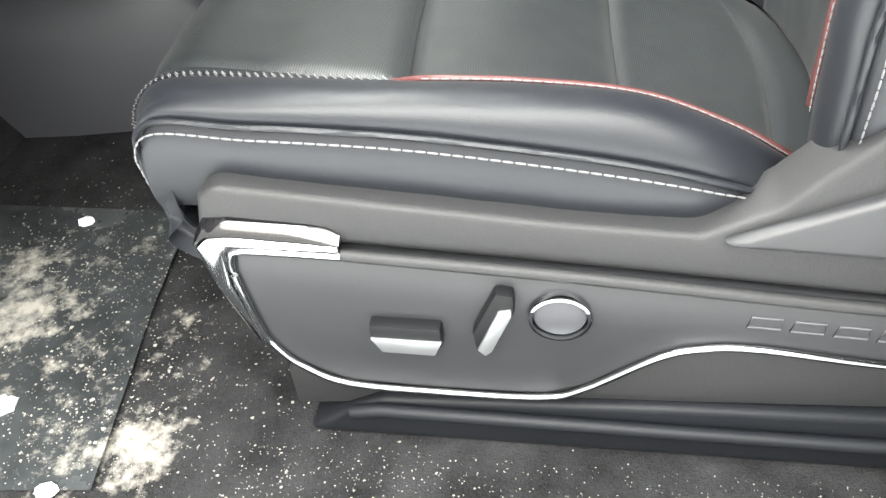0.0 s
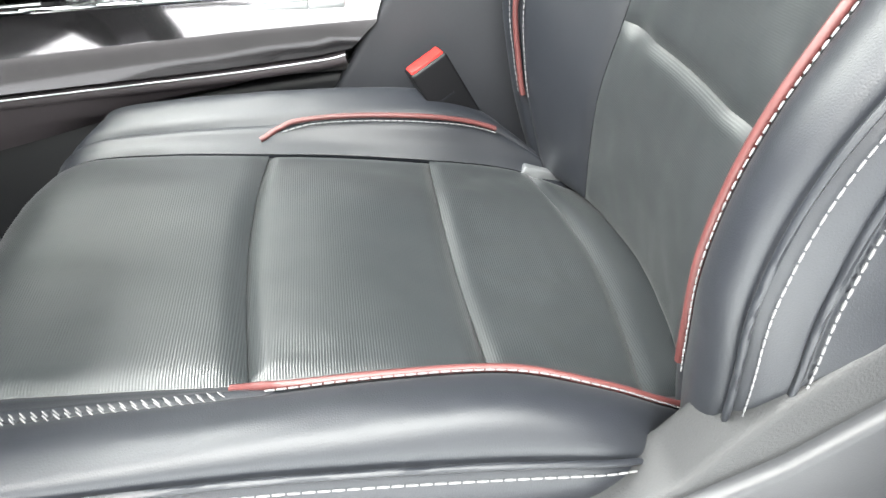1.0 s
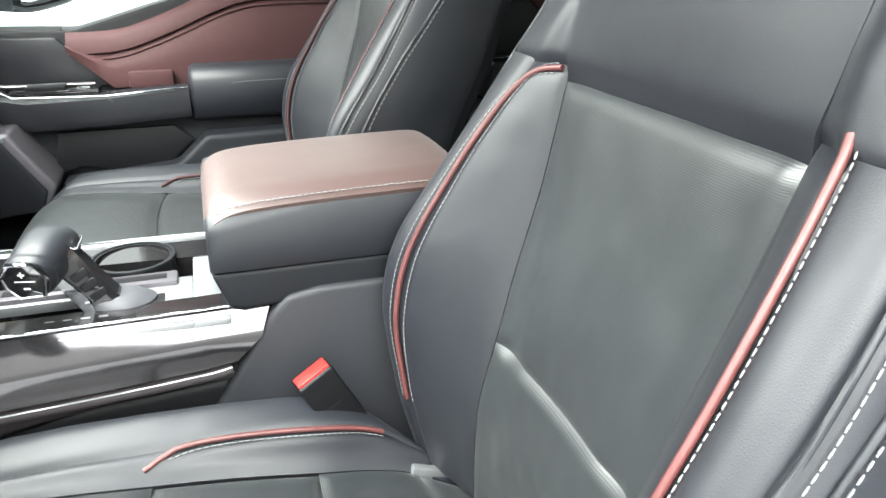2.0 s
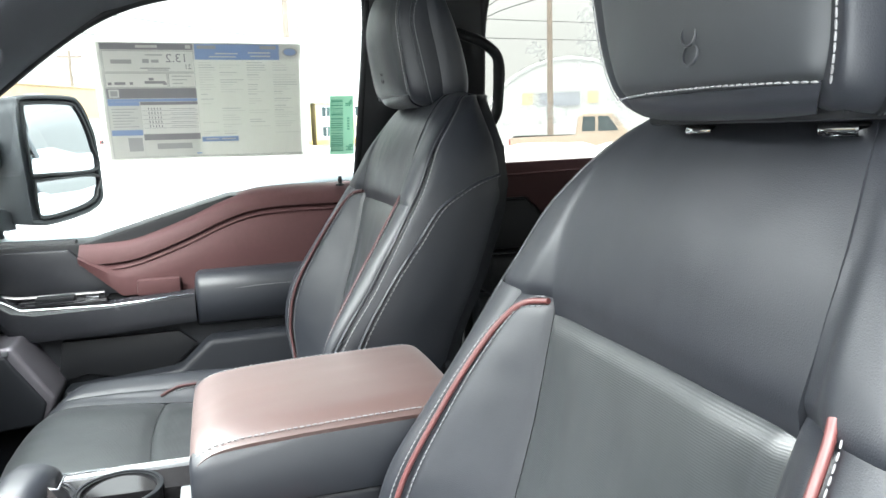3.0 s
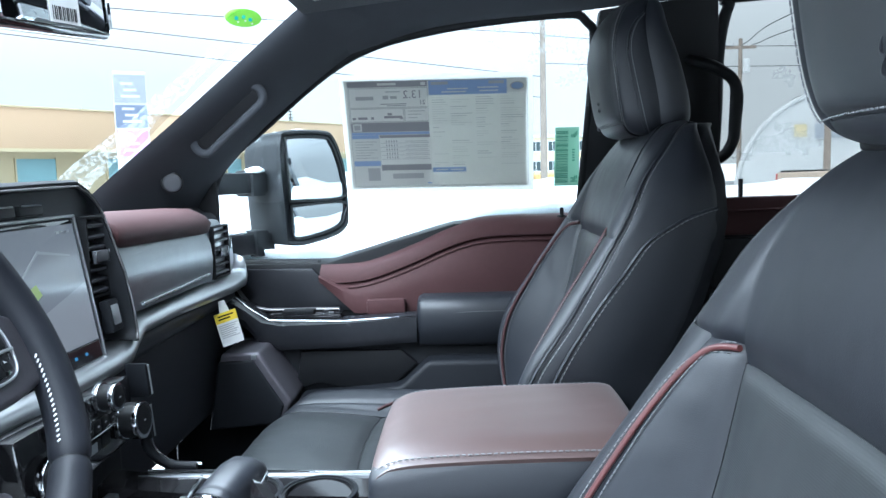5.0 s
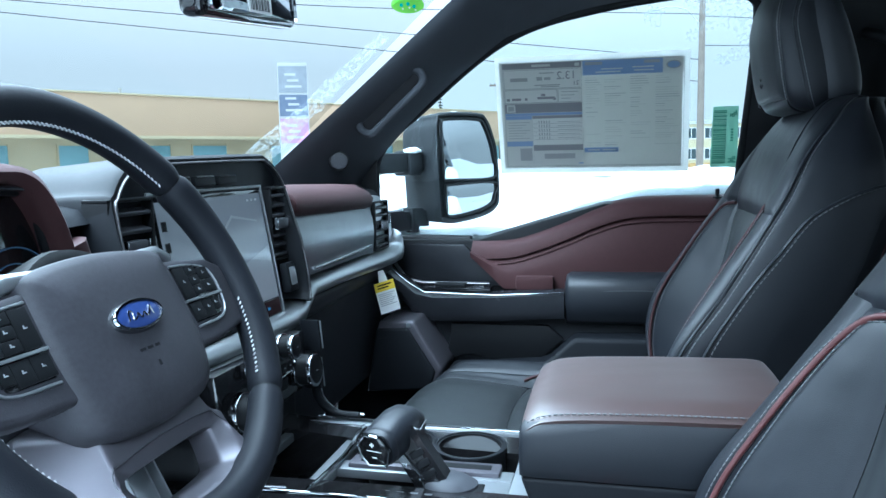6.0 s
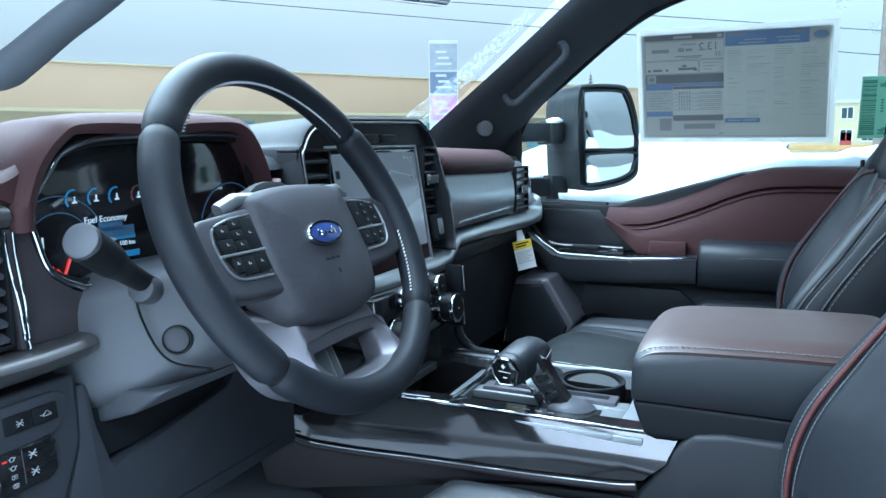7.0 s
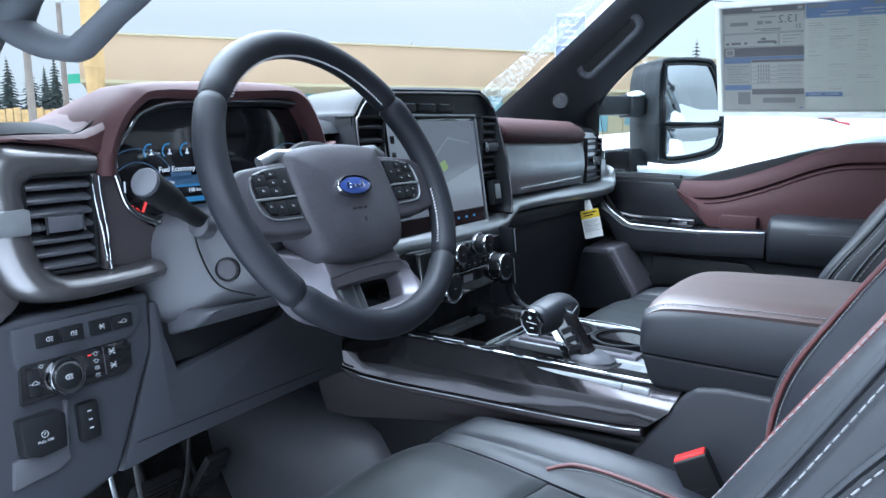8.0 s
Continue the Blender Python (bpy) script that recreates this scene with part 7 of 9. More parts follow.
    part("seam", tube("seam", smooth_line([(0.0, -0.135, 0.07), (0.005, -0.133, 0.03), (0.02, -0.12, -0.01), (0.045, -0.09, -0.025)], 20), 0.0012, 6), M_DARK, c)
    part("cap_ring", disc("cap_ring", (0.022, -0.1080, 0.006), (0.55, -0.83, 0.05), 0.0140, 0.010, 36, 0.002, hole=0.0122), M_DARK, c)
    part("cap", disc("cap", (0.020, -0.1065, 0.006), (0.55, -0.83, 0.05), 0.0122, 0.012, 36, 0.003), M_HUB, c, "round blanking cap")
    part("stalk_socket", disc("stalk_socket", (0.004, -0.125, 0.055), (0.3, -0.9, 0.3), 0.0135, 0.022, 28, 0.005), M_PANEL, c)
    st = part("stalk", tube("stalk", smooth_line([(0.0, -0.105, 0.050), (0.012, -0.150, 0.074), (0.026, -0.185, 0.094), (0.037, -0.214, 0.111)], 30), np.interp(np.arange(30), [0, 12, 18, 29], [0.0085, 0.0105, 0.0145, 0.0155]), 20), M_DARK, c, "dark turn signal stalk")
    part("stalk_end", disc("stalk_end", (0.0385, -0.2165, 0.1125), (0.33, -0.85, 0.4), 0.0145, 0.005, 32, 0.002), M_PANEL, st, "grey end cap")
    for k in range(3):
        part("stalk_mark", box("stalk_mark", 0.027 + k * .001, 0.033 + k * .001, -0.181 - k * .005, -0.179 - k * .005, 0.108 + k * .001, 0.110 + k * .001, 0), M_MARK, st)


dashboard()
steering_wheel()


# ---- centre console ----
def console():
    c = thing("centre_console", "grey centre console with gloss smoked trim and cup holders", "console", (0, YC, 0.07))
    off = Matrix.Translation((0, -YC, -0.07))

    def put(name, me, mat, label="", parent=None, kind=""):
        me.transform(off)
        return part(name, me, mat, parent or c, label, kind)
    put("lower_body", prism("lower_body", [(-0.86, 0.072), (-0.86, 0.40), (-0.45, 0.40), (-0.30, 0.345), (0.10, 0.375), (0.52, 0.375), (0.56, 0.072)], "y", 0.282, 0.505, 0.012, 3), M_DARK, "black lower console body")
    put("tunnel_cover", loft("tunnel_cover", [[np.array((x, y, z)) for y, z in ((0.30, 0.072), (b, 0.072), (b + .004, 0.072 + h * .5), (b + .022, 0.072 + h * .86), (0.275, 0.072 + h), (0.30, 0.072 + h))]
                                                for x, b, h in ((-0.90, 0.16, 0.26), (-0.70, 0.17, 0.25), (-0.55, 0.185, 0.245), (-0.45, 0.203, 0.235), (-0.38, 0.226, 0.20), (-0.33, 0.246, 0.13), (-0.30, 0.26, 0.05))], sharp=60), M_PANEL, "grey moulded tunnel cover")
    # rear side cover, swept forwards at the foot
    for y0, y1 in ((0.268, 0.290), (0.497, 0.519)):
        put("rear_side", prism("rear_side", [(-0.02, 0.20), (0.075, 0.372), (0.128, 0.452), (0.145, 0.468), (0.18, 0.474), (0.56, 0.474), (0.58, 0.072), (0.0, 0.072)], "y", y0, y1, 0.008, 3), M_CONSOLE, "smooth dark rear side cover")
    # smoked side trims: rings along x; the near one shows
    trim = [
        # x, then y and z of the top edge, the crease and the lower edge
        (-0.435, 0.240, 0.432, 0.222, 0.424, 0.218, 0.410),
        (-0.40, 0.238, 0.452, 0.212, 0.437, 0.208, 0.409),
        (-0.36, 0.246, 0.462, 0.222, 0.436, 0.217, 0.399),
        (-0.30, 0.258, 0.463, 0.240, 0.425, 0.235, 0.391),
        (-0.20, 0.270, 0.460, 0.254, 0.421, 0.250, 0.389),
        (-0.05, 0.277, 0.458, 0.261, 0.427, 0.257, 0.392),
        (0.05, 0.280, 0.457, 0.263, 0.430, 0.260, 0.397),
        (0.098, 0.282, 0.457, 0.2645, 0.432, 0.262, 0.401),
    ]

    def side_trim(m):
        rings = []
        for k, (x, yt, zt_, yc, zc, yl, zl) in enumerate(trim):
            last = k == len(trim) - 1
            e = (0.028, 0.017, -0.011) if last else (0, 0, 0)
            ring = [(x + e[0], yt + .05, zt_ - .004), (x + e[0], yt + .006, zt_ + .001), (x + e[0], yt, zt_ - .001), (x + e[1] + (e[0] - e[1]) * .1, yc + (yt - yc) * .12, zc + (zt_ - zc) * .12), (x + e[1], yc - .0006, zc - .003),
                    (x + e[2], yl, zl + .003), (x + e[2], yl + .004, zl), (x + e[2], yt + .05, zl)]
            rings.append([np.array((a, m(b), c_)) for a, b, c_ in ring])
        return loft("side_trim", rings, sharp=24)
    low_edge = [(r[0], r[5], r[6]) for r in trim[1:-1]] + [(0.080, 0.2615, 0.4005)]
    for m in (lambda y: y, lambda y: 2 * YC - y):
        put("side_trim", side_trim(m), M_SMOKE, "gloss smoked metal side trim")
        put("trim_lip", tube("trim_lip", smooth_line([(x, m(y + .006), z - .008) for x, y, z in low_edge], 50), 0.007, 8), M_PLUM, "dark plum lower lip")
        put("bright_strip", tube("bright_strip", smooth_line([(x, m(y - .002), z - .002) for x, y, z in low_edge], 50), 0.0008, 6), M_SATIN, "thin satin line under the trim")
    put("bright_strip", tube("bright_strip", smooth_line([(-0.30, 0.260, 0.4655), (-0.2, 0.271, 0.4625), (-0.05, 0.278, 0.460), (0.126, 0.284, 0.459)], 40), 0.0020, 6), M_CHROME, "thin bright edge")
    put("bright_curl", tube("bright_curl", smooth_line([(-0.403, 0.232, 0.455), (-0.404, 0.210, 0.446), (-0.403, 0.194, 0.430), (-0.398, 0.190, 0.413), (-0.38, 0.195, 0.408)], 24), 0.0016, 6), M_CHROME, "thin bright curl at the trim's front end")
    # plum cheek that fills the step below the trim's front half
    cheek = []
    for x, y, z, h in ((-0.46, 0.217, 0.408, 0.10), (-0.40, 0.213, 0.398, 0.085), (-0.34, 0.228, 0.385, 0.065), (-0.26, 0.247, 0.378, 0.05), (-0.15, 0.259, 0.377, 0.03), (-0.02, 0.266, 0.381, 0.012)):
        cheek.append([np.array(p) for p in ((x, y, z), (x, y + .004, z - h * .5), (x, y + .02, z - h), (x, y + .05, z - h), (x, y + .05, z))])
    put("front_cheek", loft("front_cheek", cheek, sharp=50), M_PLUM, "dark plum front cheek")
    # top deck with wells
    zt = 0.452
    deck = [(-0.30, 0.272, -0.285, 0.508), (-0.20, 0.272, -0.178, 0.508), (0.048, 0.272, 0.085, 0.508), (-0.178, 0.272, 0.048, 0.286), (-0.178, 0.366, 0.048, 0.394), (-0.178, 0.494, 0.048, 0.508)]
    for x0, y0, x1, y1 in deck:
        put("deck", box("deck", x0, x1, y0, y1, zt - 0.012, zt, 0.002), M_SATIN, "satin silver console deck")
    put("deck", box("deck", -0.012, 0.048, 0.286, 0.366, zt - 0.012, zt - .001, 0.002), M_SATIN)
    put("well_floor", box("well_floor", -0.285, 0.085, 0.274, 0.506, 0.376, 0.384, 0.002), M_RUBBER, "black rubber tray floor")
    put("front_tray", box("front_tray", -0.42, -0.29, 0.275, 0.51, 0.376, 0.39, 0.004), M_DARK, "open black front tray")
    put("tray_rail", tube("tray_rail", smooth_line([(-0.184, 0.280, 0.458), (-0.180, 0.33, 0.458), (-0.178, 0.40, 0.458), (-0.184, 0.46, 0.459), (-0.186, 0.50, 0.460)], 24), 0.0032, 6), M_CHROME, "thin bright tray rail")
    put("tray_rail", tube("tray_rail", [(-0.26, 0.506, 0.466), (-0.1, 0.508, 0.462), (0.075, 0.509, 0.459)], 0.0035, 6), M_CHROME, "thin bright tray rail")
    put("side_rail", box("side_rail", -0.29, 0.085, 0.498, 0.515, 0.445, 0.462, 0.004), M_SATIN)
    put("front_strip", box("front_strip", -0.327, -0.311, 0.325, 0.462, 0.440, 0.449, 0.002), M_SATIN, "satin strip across the front tray")
    put("tray_rail", tube("tray_rail", smooth_line([(-0.318, 0.305, 0.466), (-0.305, 0.288, 0.468), (-0.285, 0.266, 0.4705), (-0.25, 0.262, 0.4705), (-0.20, 0.267, 0.4695)], 24), 0.0022, 6), M_CHROME, "thin bright edge")
    sl = put("phone_slot", box("phone_slot", -0.165, 0.032, 0.372, 0.404, zt - 0.004, zt + 0.006, 0.004, 2), M_SPOKE, "satin slot frame")
    put("slot_gap", box("slot_gap", -0.150, 0.020, 0.381, 0.394, zt + 0.0055, zt + 0.0068, 0.0005), M_DARK, "dark slot", sl)
    for x in (-0.115, -0.02):
        cup = put("cup_holder", disc("cup_holder", (x, 0.452, zt - 0.018), (0, 0, 1), 0.048, 0.052, 40, 0.003, hole=0.042), M_DARK, "black cup holder")
        put("cup_rim", disc("cup_rim", (x, 0.452, zt + 0.008), (0, 0, 1), 0.0495, 0.003, 40, 0.001, hole=0.0455), M_PLASTIC, "", cup)
        put("cup_floor", disc("cup_floor", (x, 0.452, 0.388), (0, 0, 1), 0.043, 0.004, 32), M_RUBBER, "", cup)
    # gear legend plate
    lp = put("legend_plate", box("legend_plate", -0.135, -0.025, 0.290, 0.312, zt - 0.001, zt + 0.004, 0.002), M_PIANO, "gloss black gear legend")
    for i in range(6):
        put("legend_mark", box("legend_mark", -0.130 + i * .017, -0.121 + i * .017, 0.296, 0.306, zt + .0042, zt + .0048, 0), M_SATIN, "", lp)
    # rear storage behind the armrest
    put("rear_bin", box("rear_bin", 0.36, 0.56, 0.29, 0.50, 0.455, 0.49, 0.006), M_DARK, "black rear storage rim")
    for x in (0.37, 0.415, 0.46):
        put("bin_divider", box("bin_divider", x, x + 0.012, 0.30, 0.50, 0.49, 0.535, 0.004, 2, None), M_PLASTIC, "dark divider")
    put("bin_lid", box("bin_lid", 0.40, 0.455, 0.42, 0.515, 0.528, 0.545, 0.004), M_PIANO)

    # armrest lid
    a = thing("console_armrest", "oxblood and black padded console armrest lid", "armrest", (0.21, YC, 0.47))
    off2 = Matrix.Translation((-0.21, -YC, -0.47))

    def put2(name, me, mat, label="", parent=None, kind=""):
        me.transform(off2)
        return part(name, me, mat, parent or a, label, kind)
    rings = []
    for x, k, dz in ((0.070, 0.97, -0.012), (0.074, 0.99, -0.004), (0.09, 1.0, 0.0), (0.2, 1.0, 0.004), (0.33, 1.0, 0.006), (0.347, 0.995, 0.004)):
        hy = 0.119 * k
        rings.append([np.array((x, YC + y, z)) for y, z in ((-hy, 0.502), (-hy - .003, 0.512), (-hy - .004, 0.546 + dz), (-hy + .002, 0.5635 + dz), (hy - .002, 0.5655 + dz), (hy + .004, 0.546 + dz), (hy + .003, 0.512), (hy, 0.502))])
    put2("lid_side", loft("lid_side", rings, sharp=70), M_LEATHER, "black leather lid sides")
    grid = []
    for x, dz, k in ((0.0705, -0.045, 1.0), (0.071, -0.020, 1.0), (0.080, -0.004, 1.0), (0.11, 0.006, 1.0), (0.2, 0.011, 1.0), (0.30, 0.013, 1.0), (0.345, 0.012, 1.0), (0.349, 0.0, .995)):
        row = []
        for t in np.linspace(-1, 1, 9):
            z = 0.5675 + dz + 0.008 * (1 - t ** 2) - 0.012 * max(0, abs(t) - .75) * 4 * .4
            row.append((x, YC + t * 0.1195 * k, z))
        grid.append(row)
    ls = Skin(grid)
    put2("lid_top", ls.patch("lid_top", 0, 7, 0, 8, 40, 34, 0.003, 0.006, 0.002, ruck=0.0006), M_LID, "oxblood leather lid top")
    for v, dd in ((0, 1), (8, -1)):
        put2("stitching", stitch_mesh("stitching", ls.line([(1.2, v + dd * .18), (3, v + dd * .18), (6.9, v + dd * .18)], 90, 0.0012), 0.0064, 0.0045, 0.0010), M_THREAD if v == 0 else M_THREAD, "pale stitch row", kind="stuff")
    put2("stitching", stitch_mesh("stitching", ls.line([(6.55, .3), (6.55, 4), (6.55, 7.7)], 60, 0.0012), 0.0064, 0.0045, 0.0010), M_THREAD, "pale stitch row", kind="stuff")
    put2("armrest_base", prism("armrest_base", [(0.070, 0.500), (0.084, 0.460), (0.10, 0.455), (0.36, 0.470), (0.36, 0.500)], "y", YC - 0.116, YC + 0.116, 0.006, 3), M_PLASTIC, "dark plastic armrest base")

    g = thing("gear_shifter", "black leather gear shifter with chrome trim", "gear shifter", (-0.05, 0.345, 0.452))

    def put3(name, me, mat, label="", parent=None):
        me.transform(Matrix.Translation((0.05, -0.345, -0.452)))
        return part(name, me, mat, parent or g, label)
    # the lever leans forwards, its grip lies across it with the thumb face to the driver
    lever = Matrix.Translation((-0.036, 0.345, 0.446)) @ Matrix.Rotation(radians(-32), 4, "Y")
    put3("lever", loft("lever", [[np.array(lever @ Vector((a * k, b * k, z))) for a, b in ((-.017, -.014), (-.012, -.019), (.012, -.019), (.018, -.012), (.018, .012), (.012, .019), (-.012, .019), (-.017, .014))] for z, k in ((0.0, 1.05), (0.02, 1.0), (0.05, 0.95), (0.085, 1.0))], sharp=30), M_PIANO, "gloss black lever")
    put3("lever_trim", prism("lever_trim", [(-0.017, 0.004), (-0.009, 0.004), (-0.003, 0.030), (-0.006, 0.062), (-0.017, 0.066)], "y", -0.0215, -0.018, 0.001, 1, lever), M_CHROME, "chrome lever side")
    for k in range(3):
        put3("lever_rib", box("lever_rib", -0.002, 0.016, -0.0205, -0.018, 0.022 + k * .014, 0.031 + k * .014, 0.001, 1, lever), M_DARK)
    put3("boot", loft("boot", [[np.array((-0.026 + r * math.cos(t) * 1.3 - dx, 0.345 + r * math.sin(t), z)) for t in np.linspace(0, 2 * math.pi, 25)[:-1]] for r, z, dx in ((0.029, 0.449, 0), (0.028, 0.455, 0), (0.024, 0.460, .004), (0.018, 0.464, .008))]), M_PANEL, "grey boot")
    put3("boot_slot", box("boot_slot", -0.004, 0.018, 0.318, 0.352, 0.4512, 0.4528, 0.0005), M_DARK)
    a0, a1 = np.array((-0.1005, 0.300, 0.5085)), np.array((-0.078, 0.384, 0.521))
    ax = (a1 - a0) / np.linalg.norm(a1 - a0)
    e1 = np.cross((0, 0, 1), ax)
    e1 /= np.linalg.norm(e1)
    e2 = np.cross(ax, e1)
    rings = []
    for s, w, h, up_ in ((0.0, .0225, .0200, 0), (0.05, .0245, .0220, 0), (0.10, .0250, .0225, 0), (0.13, .0240, .0215, 0), (0.16, .0252, .0228, 0), (0.35, .0260, .0240, .001), (0.6, .0265, .0245, .002), (0.8, .0250, .0225, .001), (0.93, .0205, .0170, -.002), (1.0, .0100, .0080, -.004)):
        c = a0 + (a1 - a0) * s + np.array((0, 0, up_))
        ring = []
        for t in np.linspace(0, 2 * math.pi, 33)[:-1]:
            cc, ss = math.cos(t), math.sin(t)
            ring.append(c + e1 * w * math.copysign(abs(cc) ** .8, cc) + e2 * h * math.copysign(abs(ss) ** .8, ss))
        rings.append(ring)
    put3("grip", loft("grip", rings, sharp=60), M_LEATHER, "black leather grip")
    face = facing(tuple(a0), tuple(-ax))
    six = [(-0.0215, 0.004), (-0.012, 0.0185), (0.011, 0.0185), (0.0215, 0.004), (0.014, -0.0165), (-0.009, -0.0195), (-0.019, -0.008)]
    put3("grip_face", prism("grip_face", six, "z", -0.004, 0.005, 0.002, 2, face), M_PIANO, "gloss black thumb face")
    put3("grip_trim", tube("grip_trim", [tuple(face @ Vector((a * 1.03, b * 1.03, 0.0045))) for a, b in six[:5]], 0.0024, 6), M_CHROME, "chrome outline")
    put3("grip_edge", tube("grip_edge", [tuple(face @ Vector((a * 1.02, b * 1.02, 0.004))) for a, b in six[4:] + six[:1]], 0.0014, 6), M_SATIN)
    put3("collar_edge", tube("collar_edge", smooth_line([(-0.079, 0.331, 0.497), (-0.068, 0.335, 0.503), (-0.062, 0.345, 0.514), (-0.0535, 0.350, 0.530)], 16), 0.0018, 6), M_CHROME, "chrome collar edge")
    for a, b, w, h in ((-0.002, 0.0075, 0.006, 0.0013), (-0.002, 0.0075, 0.0013, 0.006), (0.0, -0.008, 0.006, 0.0013), (0.0, 0.0, 0.020, 0.0006)):
        put3("face_mark", box("face_mark", a - w / 2, a + w / 2, b - h / 2, b + h / 2, 0.005, 0.0055, 0, 1, face), M_WHITE)


def pedals():
    for nm, y0, y1, x, z in (("brake_pedal", -0.02, 0.07, -0.66, 0.19), ("accelerator_pedal", 0.10, 0.15, -0.66, 0.16)):
        p = thing(nm, "black rubber %s under the dashboard" % nm.replace("_", " "), "pedal", (x, (y0 + y1) / 2, z))
        h = (y1 - y0) / 2
        rot = Matrix.Rotation(radians(35), 4, "Y")
        tall = 0.035 if nm == "brake_pedal" else 0.09
        pad = part("pad", box("pad", -0.008, 0.008, -h, h, -tall, tall, 0.006, 2, rot), M_RUBBER, p)
        for i in range(4):
            zz = -tall + (i + .7) * tall * 2 / 4.6
            part("rib", box("rib", 0.007, 0.011, -h * .85, h * .85, zz - .004, zz + .004, 0.001, 1, rot), M_RUBBER, p)
        part("arm", tube("arm", [(-0.01, 0, 0.0), (-0.06, 0, 0.10), (-0.10, 0, 0.24)], 0.010, 8), M_DARK, p)
    w = thing("under_dash_wire", "thin pale wire hanging below the dashboard", "cable", (-0.45, -0.12, 0.38))
    part("wire", tube("wire", smooth_line([(0.075, -0.06, 0.045), (0.06, -0.04, -0.045), (0.03, 0.02, -0.09), (-0.02, 0.08, -0.07), (-0.06, 0.12, 0.02)], 30), 0.003, 6), M_RUBBER, w)
    w = thing("under_dash_wire", "thin pale wire hanging below the dashboard", "cable", (-0.36, -0.22, 0.36))
    part("wire", tube("wire", smooth_line([(-0.005, 0.0, 0.075), (-0.02, 0.02, 0.0), (-0.05, 0.06, -0.05), (-0.08, 0.12, -0.07)], 30), 0.003, 6), M_SATIN, w)


def glove_tag():
    t = thing("airbag_tag", "white and yellow printed tag hanging from the dashboard", "tag", (-0.318, 1.000, 0.60))
    rot = Matrix.Rotation(radians(-58), 4, "Z") @ Matrix.Rotation(radians(13), 4, "X")
    part("strap", prism("strap", [(-0.006, 0.012), (0.006, 0.012), (0.010, -0.012), (-0.010, -0.012)], "x", -0.0005, 0.0005, 0, 2, rot), M_WHITE, t)
    card = part("card", prism("card", [(-0.022, -0.012), (0.022, -0.012), (0.022, -0.080), (-0.022, -0.080)], "x", -0.0005, 0.0005, 0, 2, rot), M_WHITE, t, "white card")
    part("yellow_band", prism("yellow_band", [(-0.022, -0.012), (0.022, -0.012), (0.022, -0.032), (-0.022, -0.032)], "x", 0.0005, 0.0010, 0, 2, rot), M_YELLOW, card, "yellow heading band")
    for i in range(2):
        part("print_bar", prism("print_bar", [(-0.016, -0.017 - .006 * i), (0.016 - .008 * i, -0.017 - .006 * i), (0.016 - .008 * i, -0.020 - .006 * i), (-0.016, -0.020 - .006 * i)], "x", 0.0010, 0.0013, 0, 2, rot), M_INK, card)
    for i in range(7):
        part("print_bar", prism("print_bar", [(-0.018, -0.037 - .0042 * i), (0.018 - .004 * (i % 3), -0.037 - .0042 * i), (0.018 - .004 * (i % 3), -0.0385 - .0042 * i), (-0.018, -0.0385 - .0042 * i)], "x", 0.0005, 0.0009, 0, 2, rot), M_STICKDARK, card)


def floor_dirt():
    f = part("floor_film", prism("floor_film", [(-0.318, 0.028), (-0.300, -0.13), (-0.268, -0.33), (-0.50, -0.352), (-0.86, -0.30), (-0.86, 0.03)], "z", 0.0745, 0.0755, 0), M_FILM)
    tagged(f, "crumpled clear protective film on the driver carpet", "floor film")
    rnd = random.Random(4)
    verts, faces = [], []

    def chip(x, y, z, r, flat=0.35):
        k = len(verts)
        m = 6
        a0 = rnd.random() * 6
        for i in range(m):
            rr = r * rnd.uniform(.55, 1.2)
            verts.append((x + rr * math.cos(a0 + i * 6.283 / m), y + rr * math.sin(a0 + i * 6.283 / m), z))
        verts.append((x, y, z + r * flat))
        for i in range(m):
            faces.append((k + i, k + (i + 1) % m, k + m))
    for _ in range(3400):
        c = rnd.choice(((-0.30, -0.25, .05, .05), (-0.42, -0.20, .05, .10), (-0.40, -0.08, .08, .05), (-0.33, -0.12, .10, .09), (-0.22, -0.24, .07, .06), (-0.45, 0.0, .10, .10), (-0.30, -0.02, .12, .10), (-0.15, -0.30, .15, .03)))
        x, y = rnd.gauss(c[0], c[2]), rnd.gauss(c[1], c[3])
        if y < -0.355 or y > 0.24 or x > 0.3:
            continue
        z = 0.0757 if x < -0.27 - (y + .33) * .14 and y < 0.028 else 0.0706
        chip(x, y, z, abs(rnd.gauss(0, 0.00055)) + 0.0002)
    for _ in range(45):
        x, y = rnd.gauss(-0.36, .1), rnd.gauss(-0.18, .12)
        if -0.35 < y < 0.2:
            chip(x, y, 0.0758, rnd.uniform(.0012, .0028), .5)
    for _ in range(900):
        x, y = rnd.uniform(-0.15, 0.45), rnd.uniform(-0.36, -0.27)
        chip(x, y, 0.0706, rnd.uniform(.0003, .0008))
    o = part("salt_grit", mesh_of("salt_grit", verts, faces, True, 60), M_SALT)
    tagged(o, "scattered crumbs of dried road salt and grit", "grit", kind="stuff")
    for (x, y, r) in ((-0.439, 0.002, 0.010), (-0.390, -0.257, 0.014), (-0.305, -0.335, 0.010)):
        bm = bmesh.new()
        bmesh.ops.create_icosphere(bm, subdivisions=2, radius=r)
        for v in bm.verts:
            v.co = Vector((v.co.x * rnd.uniform(.75, 1.1), v.co.y * rnd.uniform(.6, 1.0), abs(v.co.z) * .7 * rnd.uniform(.7, 1.1)))
        o = part("snow_clump", done("snow_clump", bm), M_SNOW)
        o.location = (x, y, 0.0757)
        tagged(o, "small lump of trodden snow on the floor film", "snow clump", group="snow clumps")


console()
pedals()
glove_tag()
floor_dirt()


